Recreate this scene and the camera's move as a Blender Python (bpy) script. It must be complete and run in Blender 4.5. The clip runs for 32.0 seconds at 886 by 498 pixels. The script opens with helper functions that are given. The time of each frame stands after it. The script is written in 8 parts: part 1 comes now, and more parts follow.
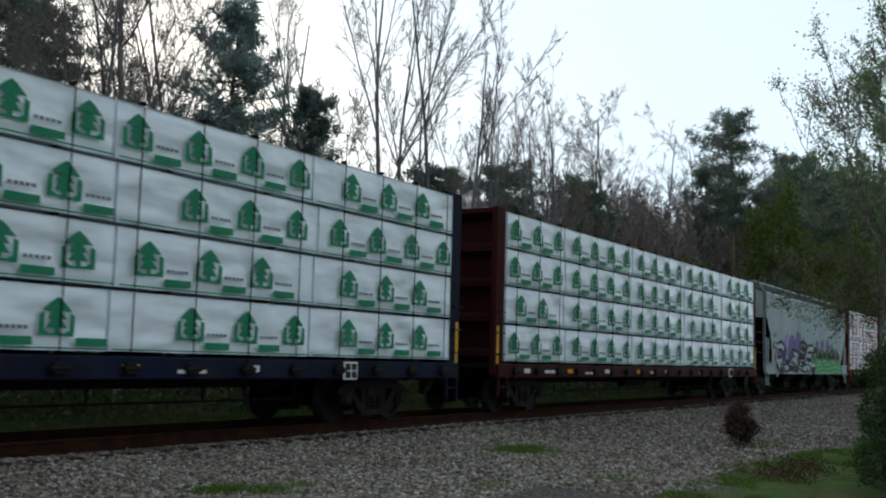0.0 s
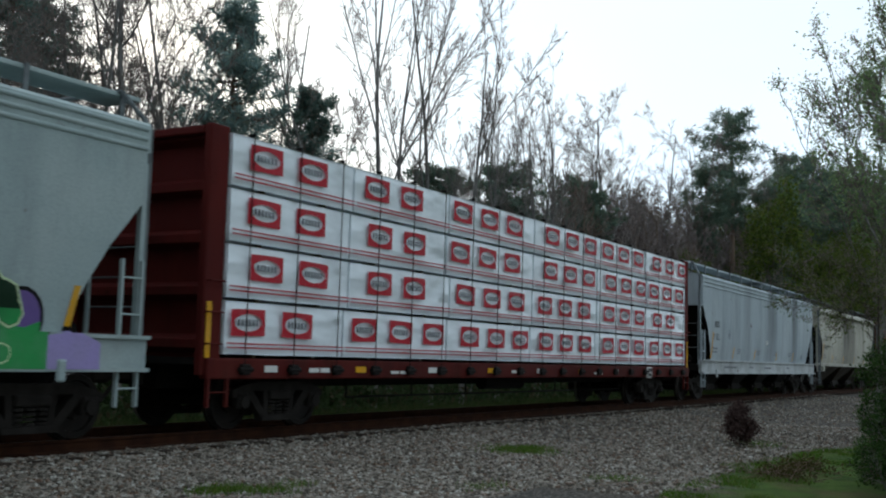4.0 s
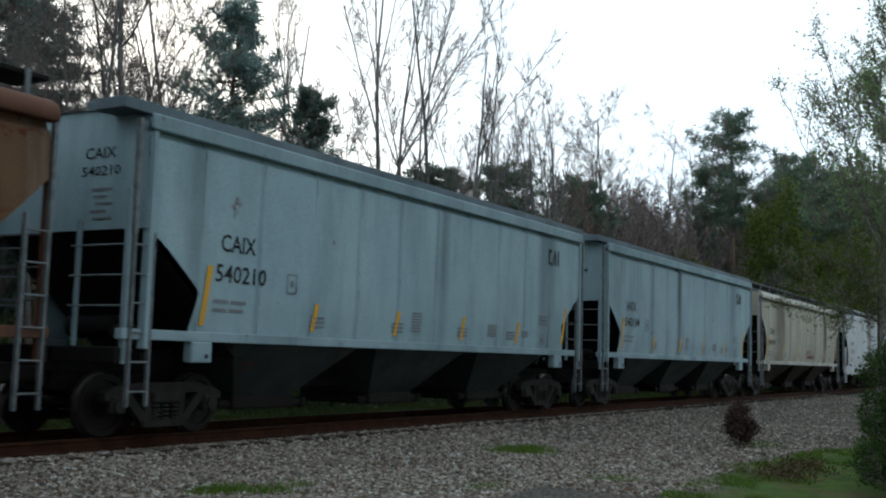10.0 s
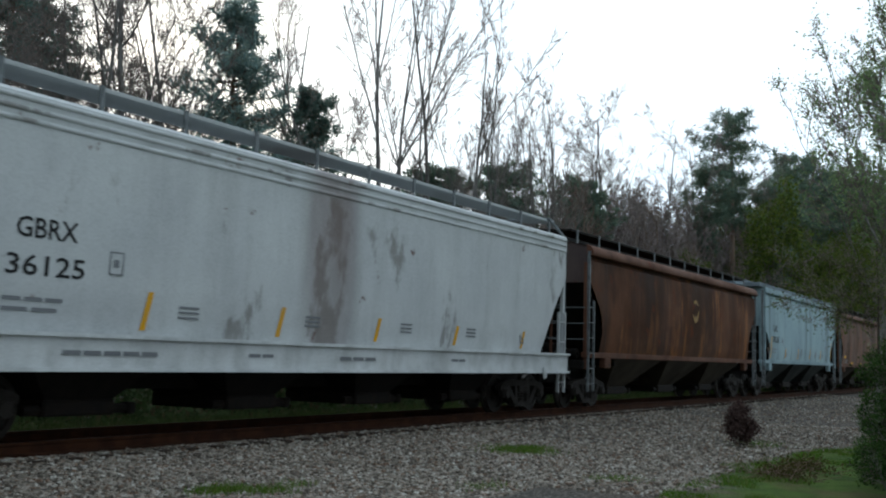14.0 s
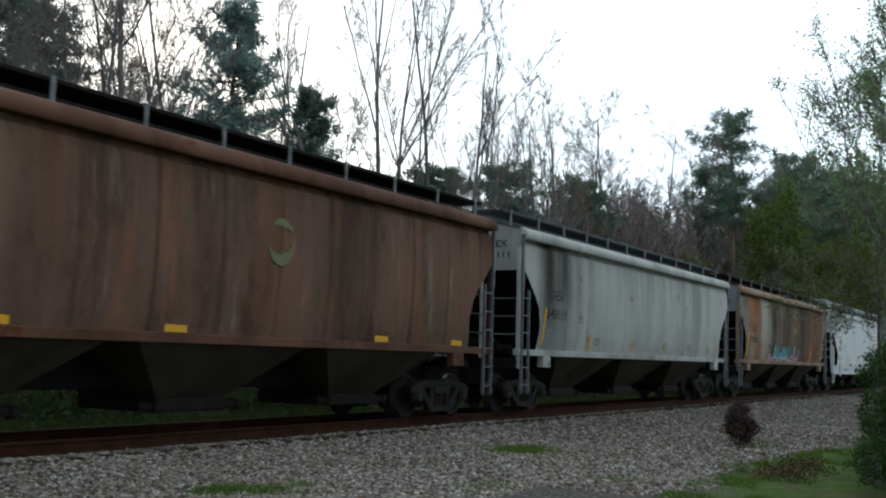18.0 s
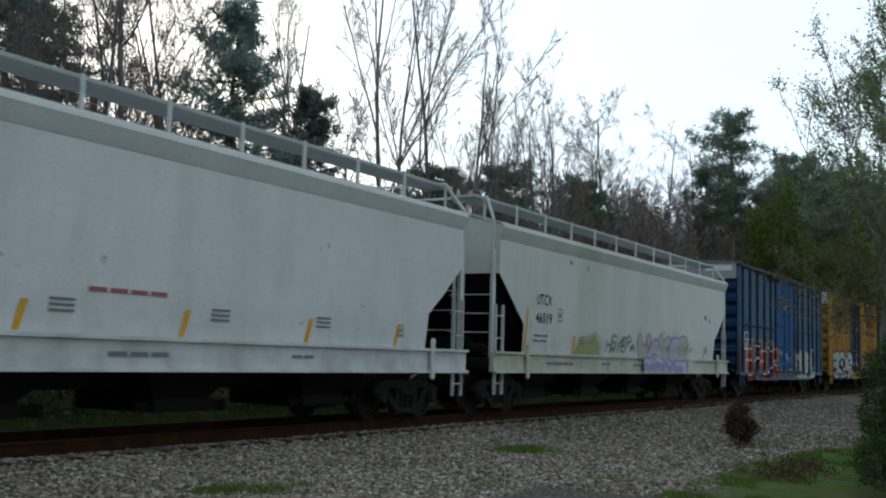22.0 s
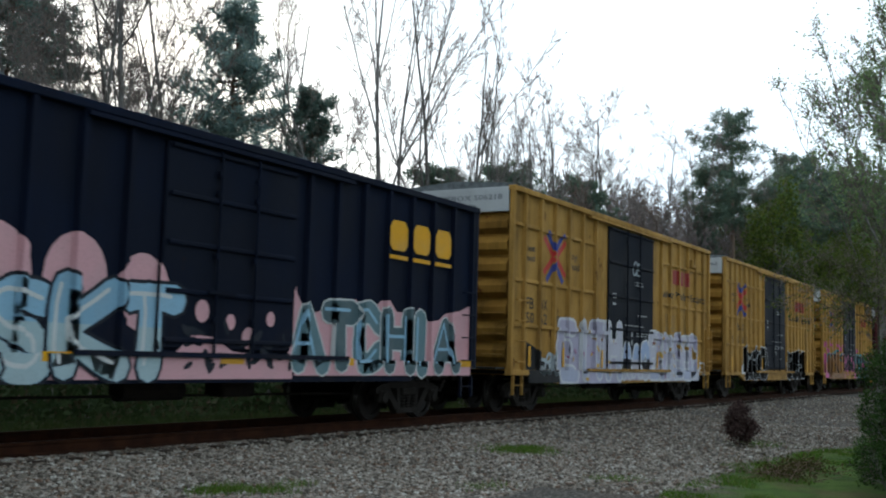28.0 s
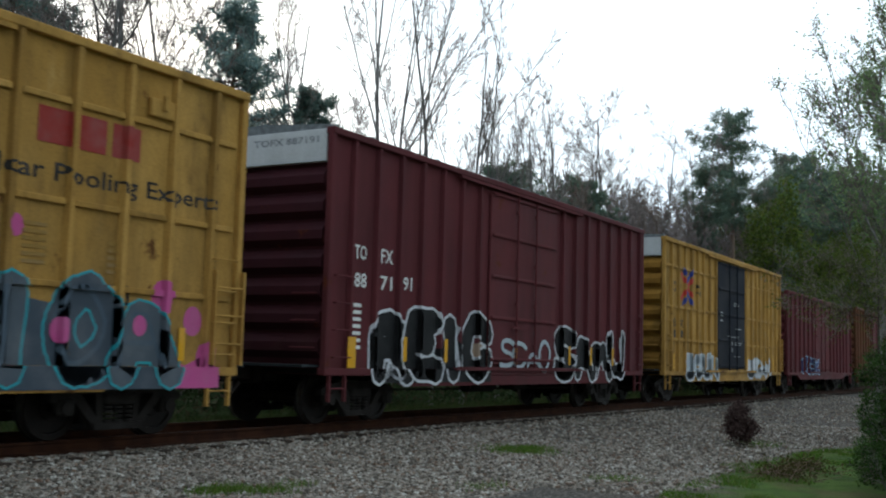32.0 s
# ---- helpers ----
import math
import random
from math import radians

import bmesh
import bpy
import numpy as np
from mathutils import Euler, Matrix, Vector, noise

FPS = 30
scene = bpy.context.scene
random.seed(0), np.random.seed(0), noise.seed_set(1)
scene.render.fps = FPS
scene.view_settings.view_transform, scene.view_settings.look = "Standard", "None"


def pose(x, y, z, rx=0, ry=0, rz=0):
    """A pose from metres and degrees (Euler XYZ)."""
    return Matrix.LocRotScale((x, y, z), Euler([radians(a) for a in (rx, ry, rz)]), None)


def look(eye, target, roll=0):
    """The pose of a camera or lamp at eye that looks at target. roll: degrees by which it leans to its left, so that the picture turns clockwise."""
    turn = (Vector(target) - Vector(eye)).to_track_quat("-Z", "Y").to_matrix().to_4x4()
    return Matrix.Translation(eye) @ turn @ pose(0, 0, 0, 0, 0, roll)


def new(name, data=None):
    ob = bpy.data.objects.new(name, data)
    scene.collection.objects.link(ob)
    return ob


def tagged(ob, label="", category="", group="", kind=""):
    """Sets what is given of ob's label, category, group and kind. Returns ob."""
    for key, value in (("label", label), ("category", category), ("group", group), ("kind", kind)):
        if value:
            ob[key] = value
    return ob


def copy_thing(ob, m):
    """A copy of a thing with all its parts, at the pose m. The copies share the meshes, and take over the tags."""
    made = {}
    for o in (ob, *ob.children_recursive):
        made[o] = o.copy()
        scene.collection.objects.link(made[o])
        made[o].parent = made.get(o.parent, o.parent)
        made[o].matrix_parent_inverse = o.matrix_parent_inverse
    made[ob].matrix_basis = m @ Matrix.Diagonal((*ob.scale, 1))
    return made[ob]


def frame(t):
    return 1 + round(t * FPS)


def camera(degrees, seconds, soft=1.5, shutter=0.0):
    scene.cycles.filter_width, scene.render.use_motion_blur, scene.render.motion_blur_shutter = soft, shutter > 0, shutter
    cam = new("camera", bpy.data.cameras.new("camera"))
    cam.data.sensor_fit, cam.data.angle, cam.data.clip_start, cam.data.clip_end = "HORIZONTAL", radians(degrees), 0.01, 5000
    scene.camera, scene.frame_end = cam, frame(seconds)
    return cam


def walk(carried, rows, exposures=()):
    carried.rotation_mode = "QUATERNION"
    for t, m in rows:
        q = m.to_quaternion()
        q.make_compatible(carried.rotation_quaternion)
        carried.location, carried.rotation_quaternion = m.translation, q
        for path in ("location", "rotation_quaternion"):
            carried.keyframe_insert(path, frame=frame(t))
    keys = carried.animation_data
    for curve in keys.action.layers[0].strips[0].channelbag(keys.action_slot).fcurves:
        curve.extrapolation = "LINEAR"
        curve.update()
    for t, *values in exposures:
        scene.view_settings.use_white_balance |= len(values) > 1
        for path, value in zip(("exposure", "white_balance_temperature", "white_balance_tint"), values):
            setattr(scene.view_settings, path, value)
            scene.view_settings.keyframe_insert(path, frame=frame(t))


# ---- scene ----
# The shot: a camera that stands still beside a single railway track while a long freight train passes.
# World: x along the track, y across it, z = 0 at the top of the rails.
cam = camera(44.8, 32.0, soft=2.1, shutter=0.11)
EYE = (0.0, 0.0, 1.2)
AIM = look(EYE, (8.583, 5.032, 2.2018), roll=1.607)
walk(cam, [(0.0, AIM), (32.0, AIM)],
     exposures=[(0.0, -0.02), (1.0, 0.06), (2.0, 0.02), (3.0, 0.14), (6.0, -0.02), (7.0, 0.1), (8.0, 0.24), (9.0, 0.4), (10.0, 0.3), (11.0, 0.26), (13.0, 0.26), (14.0, 0.34), (17.0, 0.36), (18.0, 0.46), (20.0, 0.38), (21.0, 0.3), (22.0, 0.12),
                (23.0, 0.12), (24.0, 0.16), (24.5, 0.34), (25.0, 0.4), (26.5, 0.5), (28.0, 0.5), (29.0, 0.55), (30.0, 0.38), (31.0, 0.46), (32.0, 0.52)])

# ---- world and sun ----
SUN_EL, SUN_AZ = radians(14), radians(45)
world = bpy.data.worlds.new("sky")
scene.world = world
world.use_nodes = True
wn, wl = world.node_tree.nodes, world.node_tree.links
wn.clear()
w_out = wn.new("ShaderNodeOutputWorld")
w_bg = wn.new("ShaderNodeBackground")
w_sky = wn.new("ShaderNodeTexSky")
w_sky.sky_type = "NISHITA"
w_sky.sun_disc = False
w_sky.sun_elevation, w_sky.sun_rotation = SUN_EL, SUN_AZ
w_sky.air_density, w_sky.dust_density, w_sky.ozone_density = 1.0, 2.0, 1.0
w_co = wn.new("ShaderNodeTexCoord")
w_noise = wn.new("ShaderNodeTexNoise")
w_noise.inputs["Scale"].default_value = 2.2
w_noise.inputs["Detail"].default_value = 6
w_map = wn.new("ShaderNodeMapping")
w_map.inputs["Scale"].default_value = (1, 1, 2.6)
w_ramp = wn.new("ShaderNodeValToRGB")
w_ramp.color_ramp.elements[0].position, w_ramp.color_ramp.elements[1].position = 0.34, 0.62
w_ramp.color_ramp.elements[0].color = (0.8, 0.8, 0.8, 1)
w_mix = wn.new("ShaderNodeMix")
w_mix.data_type = "RGBA"
w_mix.inputs["B"].default_value = (10.3, 12.3, 13.9, 1)
# high thin cloud: brighter round the low sun, duller on the far side of the sky
w_dot = wn.new("ShaderNodeVectorMath")
w_dot.operation = "DOT_PRODUCT"
w_dot.inputs[1].default_value = (math.sin(SUN_AZ) * math.cos(SUN_EL), math.cos(SUN_AZ) * math.cos(SUN_EL), math.sin(SUN_EL))
w_fall = wn.new("ShaderNodeMapRange")
w_fall.interpolation_type = "SMOOTHSTEP"
for k, v in (("From Min", -0.7), ("From Max", 0.95), ("To Min", 0.58), ("To Max", 0.88)):
    w_fall.inputs[k].default_value = v
w_mul = wn.new("ShaderNodeVectorMath")
w_mul.operation = "SCALE"
wl.new(w_co.outputs["Generated"], w_dot.inputs[0])
wl.new(w_dot.outputs["Value"], w_fall.inputs["Value"])
wl.new(w_fall.outputs["Result"], w_mul.inputs["Scale"])
wl.new(w_co.outputs["Generated"], w_map.inputs["Vector"])
wl.new(w_map.outputs["Vector"], w_noise.inputs["Vector"])
wl.new(w_noise.outputs["Fac"], w_ramp.inputs["Fac"])
wl.new(w_ramp.outputs["Color"], w_mix.inputs["Factor"])
wl.new(w_sky.outputs["Color"], w_mix.inputs["A"])
wl.new(w_mix.outputs["Result"], w_mul.inputs[0])
wl.new(w_mul.outputs["Vector"], w_bg.inputs["Color"])
w_bg.inputs["Strength"].default_value = 0.10
wl.new(w_bg.outputs["Background"], w_out.inputs["Surface"])

sun_data = bpy.data.lights.new("sun", "SUN")
sun_data.energy, sun_data.angle, sun_data.color = 0.6, radians(12), (1.0, 0.9, 0.78)
sun = new("sun", sun_data)
sun_way = Vector((math.sin(SUN_AZ) * math.cos(SUN_EL), math.cos(SUN_AZ) * math.cos(SUN_EL), math.sin(SUN_EL)))
sun.matrix_world = look(sun_way * 200, (0, 0, 0))


# ---- materials ----
def lin(c):
    """Linear colour from a hex string or a grey value."""
    if isinstance(c, (int, float)):
        return (c, c, c, 1)
    if isinstance(c, str):
        v = [int(c[i:i + 2], 16) / 255 for i in (0, 2, 4)]
        return tuple(x / 12.92 if x < 0.04045 else ((x + 0.055) / 1.055) ** 2.4 for x in v) + (1,)
    return tuple(c) + (1,) * (4 - len(c))


class Nodes:
    """A short way to write a node material."""

    def __init__(self, name, rough=0.6, metal=0.0):
        self.mat = bpy.data.materials.new(name)
        self.mat.use_nodes = True
        self.n, self.l = self.mat.node_tree.nodes, self.mat.node_tree.links
        self.bsdf = self.n["Principled BSDF"]
        self.bsdf.inputs["Roughness"].default_value, self.bsdf.inputs["Metallic"].default_value = rough, metal
        self.bsdf.inputs["Specular IOR Level"].default_value = 0.15
        self.co = self.n.new("ShaderNodeTexCoord").outputs["Object"]

    def link(self, a, b):
        self.l.new(a, b)

    def scaled(self, s):
        m = self.n.new("ShaderNodeMapping")
        m.inputs["Scale"].default_value = s
        self.link(self.co, m.inputs["Vector"])
        return m.outputs["Vector"]

    def noise(self, scale, detail=5, vec=None, rough=0.55):
        t = self.n.new("ShaderNodeTexNoise")
        t.inputs["Scale"].default_value, t.inputs["Detail"].default_value, t.inputs["Roughness"].default_value = scale, detail, rough
        self.link(vec or self.co, t.inputs["Vector"])
        return t.outputs["Fac"]

    def ramp(self, fac, a, b, lo=0.0, hi=1.0):
        r = self.n.new("ShaderNodeMapRange")
        r.interpolation_type = "SMOOTHSTEP"
        for k, v in (("From Min", a), ("From Max", b), ("To Min", lo), ("To Max", hi)):
            r.inputs[k].default_value = v
        self.link(fac, r.inputs["Value"])
        return r.outputs["Result"]

    def math(self, op, a, b):
        m = self.n.new("ShaderNodeMath")
        m.operation = op
        for k, v in enumerate((a, b)):
            if isinstance(v, (int, float)):
                m.inputs[k].default_value = v
            else:
                self.link(v, m.inputs[k])
        return m.outputs["Value"]

    def mix(self, fac, a, b, blend="MIX"):
        m = self.n.new("ShaderNodeMix")
        m.data_type, m.blend_type = "RGBA", blend
        for k, v in (("Factor", fac), ("A", a), ("B", b)):
            sock = m.inputs[k] if k == "Factor" else [s for s in m.inputs if s.name == k and s.type == "RGBA"][0]
            if isinstance(v, (int, float)) and k == "Factor":
                sock.default_value = v
            elif isinstance(v, (int, float, str, tuple)):
                sock.default_value = lin(v)
            else:
                self.link(v, sock)
        return [s for s in m.outputs if s.type == "RGBA"][0]

    def axis(self, name):
        s = self.n.new("ShaderNodeSeparateXYZ")
        self.link(self.co, s.inputs["Vector"])
        return s.outputs[name]

    def random(self):
        return self.n.new("ShaderNodeObjectInfo").outputs["Random"]

    def island(self):
        return self.n.new("ShaderNodeNewGeometry").outputs["Random Per Island"]

    def bump(self, height, strength, dist=0.01):
        b = self.n.new("ShaderNodeBump")
        b.inputs["Strength"].default_value, b.inputs["Distance"].default_value = strength, dist
        self.link(height, b.inputs["Height"])
        self.link(b.outputs["Normal"], self.bsdf.inputs["Normal"])

    def done(self, colour, rough=None):
        self.link(colour, self.bsdf.inputs["Base Color"])
        if rough is not None:
            self.link(rough, self.bsdf.inputs["Roughness"])
        return self.mat


MATS = {}


def paint(name, base, second=None, streak=None, amount=0.35, rust=0.0, rust_colour="5a2c18", bands=(), rough=0.7, grime=0.3, patch=0.0, patch_colour="888888", seams=0.0, seam_colour="3a342c", top_soot=0.0, mottle=()):
    """Weathered wagon paint: two tones, streaks that run down, rust spots, stained bands at given lengths along the wagon."""
    if name in MATS:
        return MATS[name]
    m = Nodes(name, rough)
    x = m.axis("X")
    z = m.axis("Z")
    # every wagon gets its own patches
    shift = m.n.new("ShaderNodeVectorMath")
    shift.operation = "ADD"
    rnd = m.math("MULTIPLY", m.random(), 60.0)
    m.link(m.co, shift.inputs[0])
    m.link(rnd, shift.inputs[1])
    m.co = shift.outputs["Vector"]
    big = m.noise(0.55, 6)
    c = m.mix(m.ramp(big, 0.35, 0.7), base, second or base)
    if patch:
        c = m.mix(m.ramp(m.noise(0.9, 8, m.scaled((1, 1, 0.45)), 0.62), 0.62 - patch * 0.3, 0.68 - patch * 0.25), c, patch_colour)
    for k, (col, lo, hi) in enumerate(mottle):
        c = m.mix(m.ramp(m.noise(1.0 + 0.17 * k, 9, m.scaled((0.85 + 0.3 * k, 0.85 + 0.3 * k, 0.3 - 0.06 * k)), 0.68), lo, hi), c, col)
    run = m.noise(1.0, 7, m.scaled((1.25, 1.25, 0.2)), 0.62)
    fine = m.noise(1.0, 5, m.scaled((6, 6, 0.7)), 0.65)
    if streak:
        c = m.mix(m.math("MULTIPLY", m.ramp(run, 0.42, 0.72), amount), c, streak)
        c = m.mix(m.math("MULTIPLY", m.ramp(fine, 0.5, 0.8), amount * 0.35), c, streak)
    if seams:
        saw = m.math("ABSOLUTE", m.math("SUBTRACT", m.math("FRACT", m.math("DIVIDE", m.math("ADD", x, m.math("MULTIPLY", m.math("SUBTRACT", m.noise(0.8, 3), 0.5), 0.06)), 1.3), 0.0), 0.5), 0.0)
        near = m.math("MULTIPLY", m.ramp(saw, 0.43, 0.5), m.ramp(m.noise(1.0, 5, m.scaled((1.2, 1.2, 0.35))), 0.35, 0.65, 0.1, 1.0))
        c = m.mix(m.math("MULTIPLY", near, seams), c, seam_colour)
    if top_soot:
        c = m.mix(m.math("MULTIPLY", m.ramp(z, 2.6, 4.1, 0.0, top_soot), m.ramp(run, 0.35, 0.7, 0.1, 1.0)), c, seam_colour)
    for a, b, col, k in bands:
        w = max(0.25, (b - a) * 0.3)
        f = m.math("MULTIPLY", m.ramp(x, a - w * 0.5, a + w), m.ramp(x, b - w, b + w * 0.5, 1, 0))
        f = m.math("MULTIPLY", f, m.ramp(run, 0.25, 0.6, 0.65, 1.0))
        f = m.math("MULTIPLY", f, m.ramp(z, 1.3, 3.3, 0.55, 1.0))
        c = m.mix(m.math("MULTIPLY", f, k), c, col)
    if rust:
        r = m.ramp(m.noise(1.6, 9, None, 0.65), 0.66 - rust * 0.2, 0.74 - rust * 0.15)
        c = m.mix(r, c, rust_colour)
    blotch = m.ramp(m.noise(4.0, 8, m.scaled((1, 1, 0.6)), 0.68), 0.45, 0.75, 0.0, grime * (0.4 if not mottle else 1.1))
    c = m.mix(blotch, c, m.mix(0.5, c, "2c2620"))
    grain = m.noise(38, 4)
    c = m.mix(m.math("MULTIPLY", m.ramp(grain, 0.35, 0.75), grime), c, 0.5, "MULTIPLY")
    # uneven dark brown that grows towards the foot of the side
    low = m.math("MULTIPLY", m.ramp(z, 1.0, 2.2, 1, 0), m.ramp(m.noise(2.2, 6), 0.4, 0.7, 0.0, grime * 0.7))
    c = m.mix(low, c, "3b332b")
    m.bump(m.noise(7, 5), 0.12, 0.02)
    m.bsdf.inputs["Specular IOR Level"].default_value = 0.07
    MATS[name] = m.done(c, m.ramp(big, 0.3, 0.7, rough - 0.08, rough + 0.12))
    return MATS[name]


def plain(name, base, rough=0.6, metal=0.0, second=None, scale=9.0, bump=0.15):
    """A simple surface with grain at two scales."""
    if name in MATS:
        return MATS[name]
    m = Nodes(name, rough, metal)
    c = m.mix(m.ramp(m.noise(scale, 6), 0.3, 0.72), base, second or m.mix(0.35, base, 0.02))
    c = m.mix(m.math("MULTIPLY", m.ramp(m.noise(scale * 7, 3), 0.4, 0.75), 0.3), c, m.mix(0.5, c, 0.015))
    m.bump(m.noise(scale * 4, 4), bump, 0.01)
    MATS[name] = m.done(c)
    return MATS[name]


def spray(name, base, fade=0.28):
    """Sprayed or printed paint: nearly even, slightly faded."""
    if name in MATS:
        return MATS[name]
    m = Nodes(name, 0.6)
    c = m.mix(m.ramp(m.noise(2.4, 6), 0.35, 0.75, 0.0, 0.45), base, m.mix(0.4, base, fade))
    c = m.mix(m.ramp(m.noise(30, 3), 0.45, 0.8, 0.0, 0.3), c, m.mix(0.6, c, 0.05))
    MATS[name] = m.done(c)
    return MATS[name]


# dark_steel also gives the hoppers' slope sheets their painted-in shade
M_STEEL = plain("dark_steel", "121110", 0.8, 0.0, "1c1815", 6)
M_TRUCK = plain("greasy_cast_iron", "161413", 0.8, 0.0, "221b16", 5)
M_FRAME = plain("dusty_cast_steel", "2b2825", 0.8, 0.0, "201c19", 5)
M_WHEEL = plain("wheel_steel", "161412", 0.6, 0.3, "211b17", 5)
M_TREAD = plain("polished_tread", "8a8886", 0.3, 0.9, "6a6662", 12, 0.05)
M_RAIL_SIDE = plain("rusty_rail", "2a160c", 0.95, 0.0, "3c2213", 4)
M_RAIL_TOP = plain("polished_rail", "2f2c2a", 0.62, 0.45, "241f1c", 3, 0.03)
M_TIE = plain("creosoted_timber", "2b221b", 0.9, 0, "3a3028", 7, 0.5)
M_GALV = plain("galvanised_steel", "74797b", 0.6, 0.3, "585d5f", 9)
M_GRATE = plain("dark_grating", "3a4144", 0.6, 0.3, "2b2f31", 9)
M_YELLOW = spray("reflective_yellow", "d39a12")
M_WHITE = spray("white_marking", "d8d8d4")
M_PALE = spray("pale_stencil", "a9acac")
M_BLACK = spray("black_marking", "17191c", 0.1)
M_GREY = spray("grey_marking", "6d7074")


# ---- mesh helpers ----
class Mb:
    """Vertices and faces of one mesh, put together from simple solids."""

    def __init__(self):
        self.v, self.f = [], []

    def add(self, verts, faces):
        o = len(self.v)
        self.v += [tuple(p) for p in verts]
        self.f += [tuple(i + o for i in fc) for fc in faces]
        return self

    def box(self, x0, x1, y0, y1, z0, z1, c=0.0):
        """A box, with chamfered edges if c is given."""
        if c <= 0:
            v = [(x, y, z) for x in (x0, x1) for y in (y0, y1) for z in (z0, z1)]
            return self.add(v, [(0, 1, 3, 2), (4, 6, 7, 5), (0, 4, 5, 1), (2, 3, 7, 6), (0, 2, 6, 4), (1, 5, 7, 3)])
        c = min(c, (x1 - x0) * 0.45, (y1 - y0) * 0.45, (z1 - z0) * 0.45)
        ring = lambda z, d: [(x0 + d, y0 + c + d * 0, z), (x0 + d + c, y0 + d, z), (x1 - d - c, y0 + d, z), (x1 - d, y0 + c, z),
                             (x1 - d, y1 - c, z), (x1 - d - c, y1 - d, z), (x0 + d + c, y1 - d, z), (x0 + d, y1 - c, z)]
        r = [ring(z0, c * 0.6), ring(z0 + c, 0), ring(z1 - c, 0), ring(z1, c * 0.6)]
        return self.loft(r)

    def loft(self, rings, cap=True, close=True):
        n = len(rings[0])
        v = [p for r in rings for p in r]
        f = []
        for i in range(len(rings) - 1):
            for j in range(n if close else n - 1):
                k = (j + 1) % n
                f.append((i * n + j, i * n + k, (i + 1) * n + k, (i + 1) * n + j))
        if cap:
            f.append(tuple(reversed(range(n))))
            f.append(tuple(range((len(rings) - 1) * n, len(rings) * n)))
        return self.add(v, f)

    def tube(self, a, b, r0, r1=None, n=6):
        a, b = Vector(a), Vector(b)
        r1 = r0 if r1 is None else r1
        d = (b - a).normalized()
        s = d.cross(Vector((0, 0, 1)) if abs(d.z) < 0.9 else Vector((1, 0, 0))).normalized()
        u = s.cross(d)
        ring = lambda p, r: [p + s * (r * math.cos(2 * math.pi * k / n)) + u * (r * math.sin(2 * math.pi * k / n)) for k in range(n)]
        return self.loft([ring(a, r0), ring(b, r1)])

    def prism_y(self, pts, y0, y1):
        """A polygon in x, z drawn out along y."""
        return self.loft([[(x, y0, z) for x, z in pts], [(x, y1, z) for x, z in pts]])

    def prism_x(self, pts, x0, x1):
        """A polygon in y, z drawn out along x."""
        return self.loft([[(x0, y, z) for y, z in pts], [(x1, y, z) for y, z in pts]])

    def lathe_y(self, prof, n=24):
        """A profile of (y, r) turned about the y axis."""
        return self.loft([[(r * math.cos(2 * math.pi * k / n), y, r * math.sin(2 * math.pi * k / n)) for k in range(n)] for y, r in prof])

    def mesh(self, name, mat, smooth=0):
        me = bpy.data.meshes.new(name)
        me.from_pydata([tuple(p) for p in self.v], [], self.f)
        if mat:
            me.materials.append(mat)
        if smooth:
            me.shade_smooth()
            me.set_sharp_from_angle(angle=radians(smooth))
        return me


def part(name, mb, mat, parent, label="", smooth=0, at=None):
    """One mesh object under a thing or a part."""
    me = mb if isinstance(mb, bpy.types.Mesh) else mb.mesh(name, mat, smooth)
    ob = new(name, me)
    ob.parent = parent
    if at is not None:
        ob.matrix_basis = at
    if label:
        ob["label"] = label
    return ob


def empty(name, label, category, group="", kind=""):
    ob = new(name)
    ob.empty_display_size = 0.2
    return tagged(ob, label, category, group, kind)


def text_polys(words, x0, x1, z0, z1):
    """The same lettering as flat triangles in x, z."""
    me = text_mesh(words, x0, x1, z0, z1, 0.0, None)
    me.calc_loop_triangles()
    out = [[(me.vertices[i].co.x, me.vertices[i].co.z) for i in t.vertices] for t in me.loop_triangles]
    bpy.data.meshes.remove(me)
    return out


def text_mesh(words, x0, x1, z0, z1, y, mat):
    """Lettering fitted into a rectangle on a wall that faces -y."""
    cu = bpy.data.curves.new("letters", "FONT")
    cu.body, cu.align_x, cu.resolution_u, cu.offset = words, "LEFT", 2, 0.012
    tmp = bpy.data.objects.new("letters", cu)
    me = bpy.data.meshes.new_from_object(tmp)
    bpy.data.objects.remove(tmp)
    n = len(me.vertices)
    co = np.zeros(n * 3)
    me.vertices.foreach_get("co", co)
    co = co.reshape(-1, 3)
    lo, hi = co.min(0), co.max(0)
    out = np.empty_like(co)
    out[:, 0] = x0 + (co[:, 0] - lo[0]) / (hi[0] - lo[0]) * (x1 - x0)
    out[:, 2] = z0 + (co[:, 1] - lo[1]) / (hi[1] - lo[1]) * (z1 - z0)
    out[:, 1] = y if not callable(y) else [y(z) for z in out[:, 2]]
    me.vertices.foreach_set("co", out.ravel())
    me.materials.clear()
    if mat:
        me.materials.append(mat)
    me.update()
    return me


# ---- the train: shared running gear ----
TRACK_Y = 12.1
CARS = []      # (thing, place along the track at the start)
WHEELS = []    # wheelsets


def travelled(t):
    """Metres that the train has gone at t seconds: it gains speed slightly."""
    s = t / 32.0
    return t * (12.4162 + 2.4377 * s - 1.8039 * s * s + 0.6595 * s ** 3)


WHEEL_R = 0.43


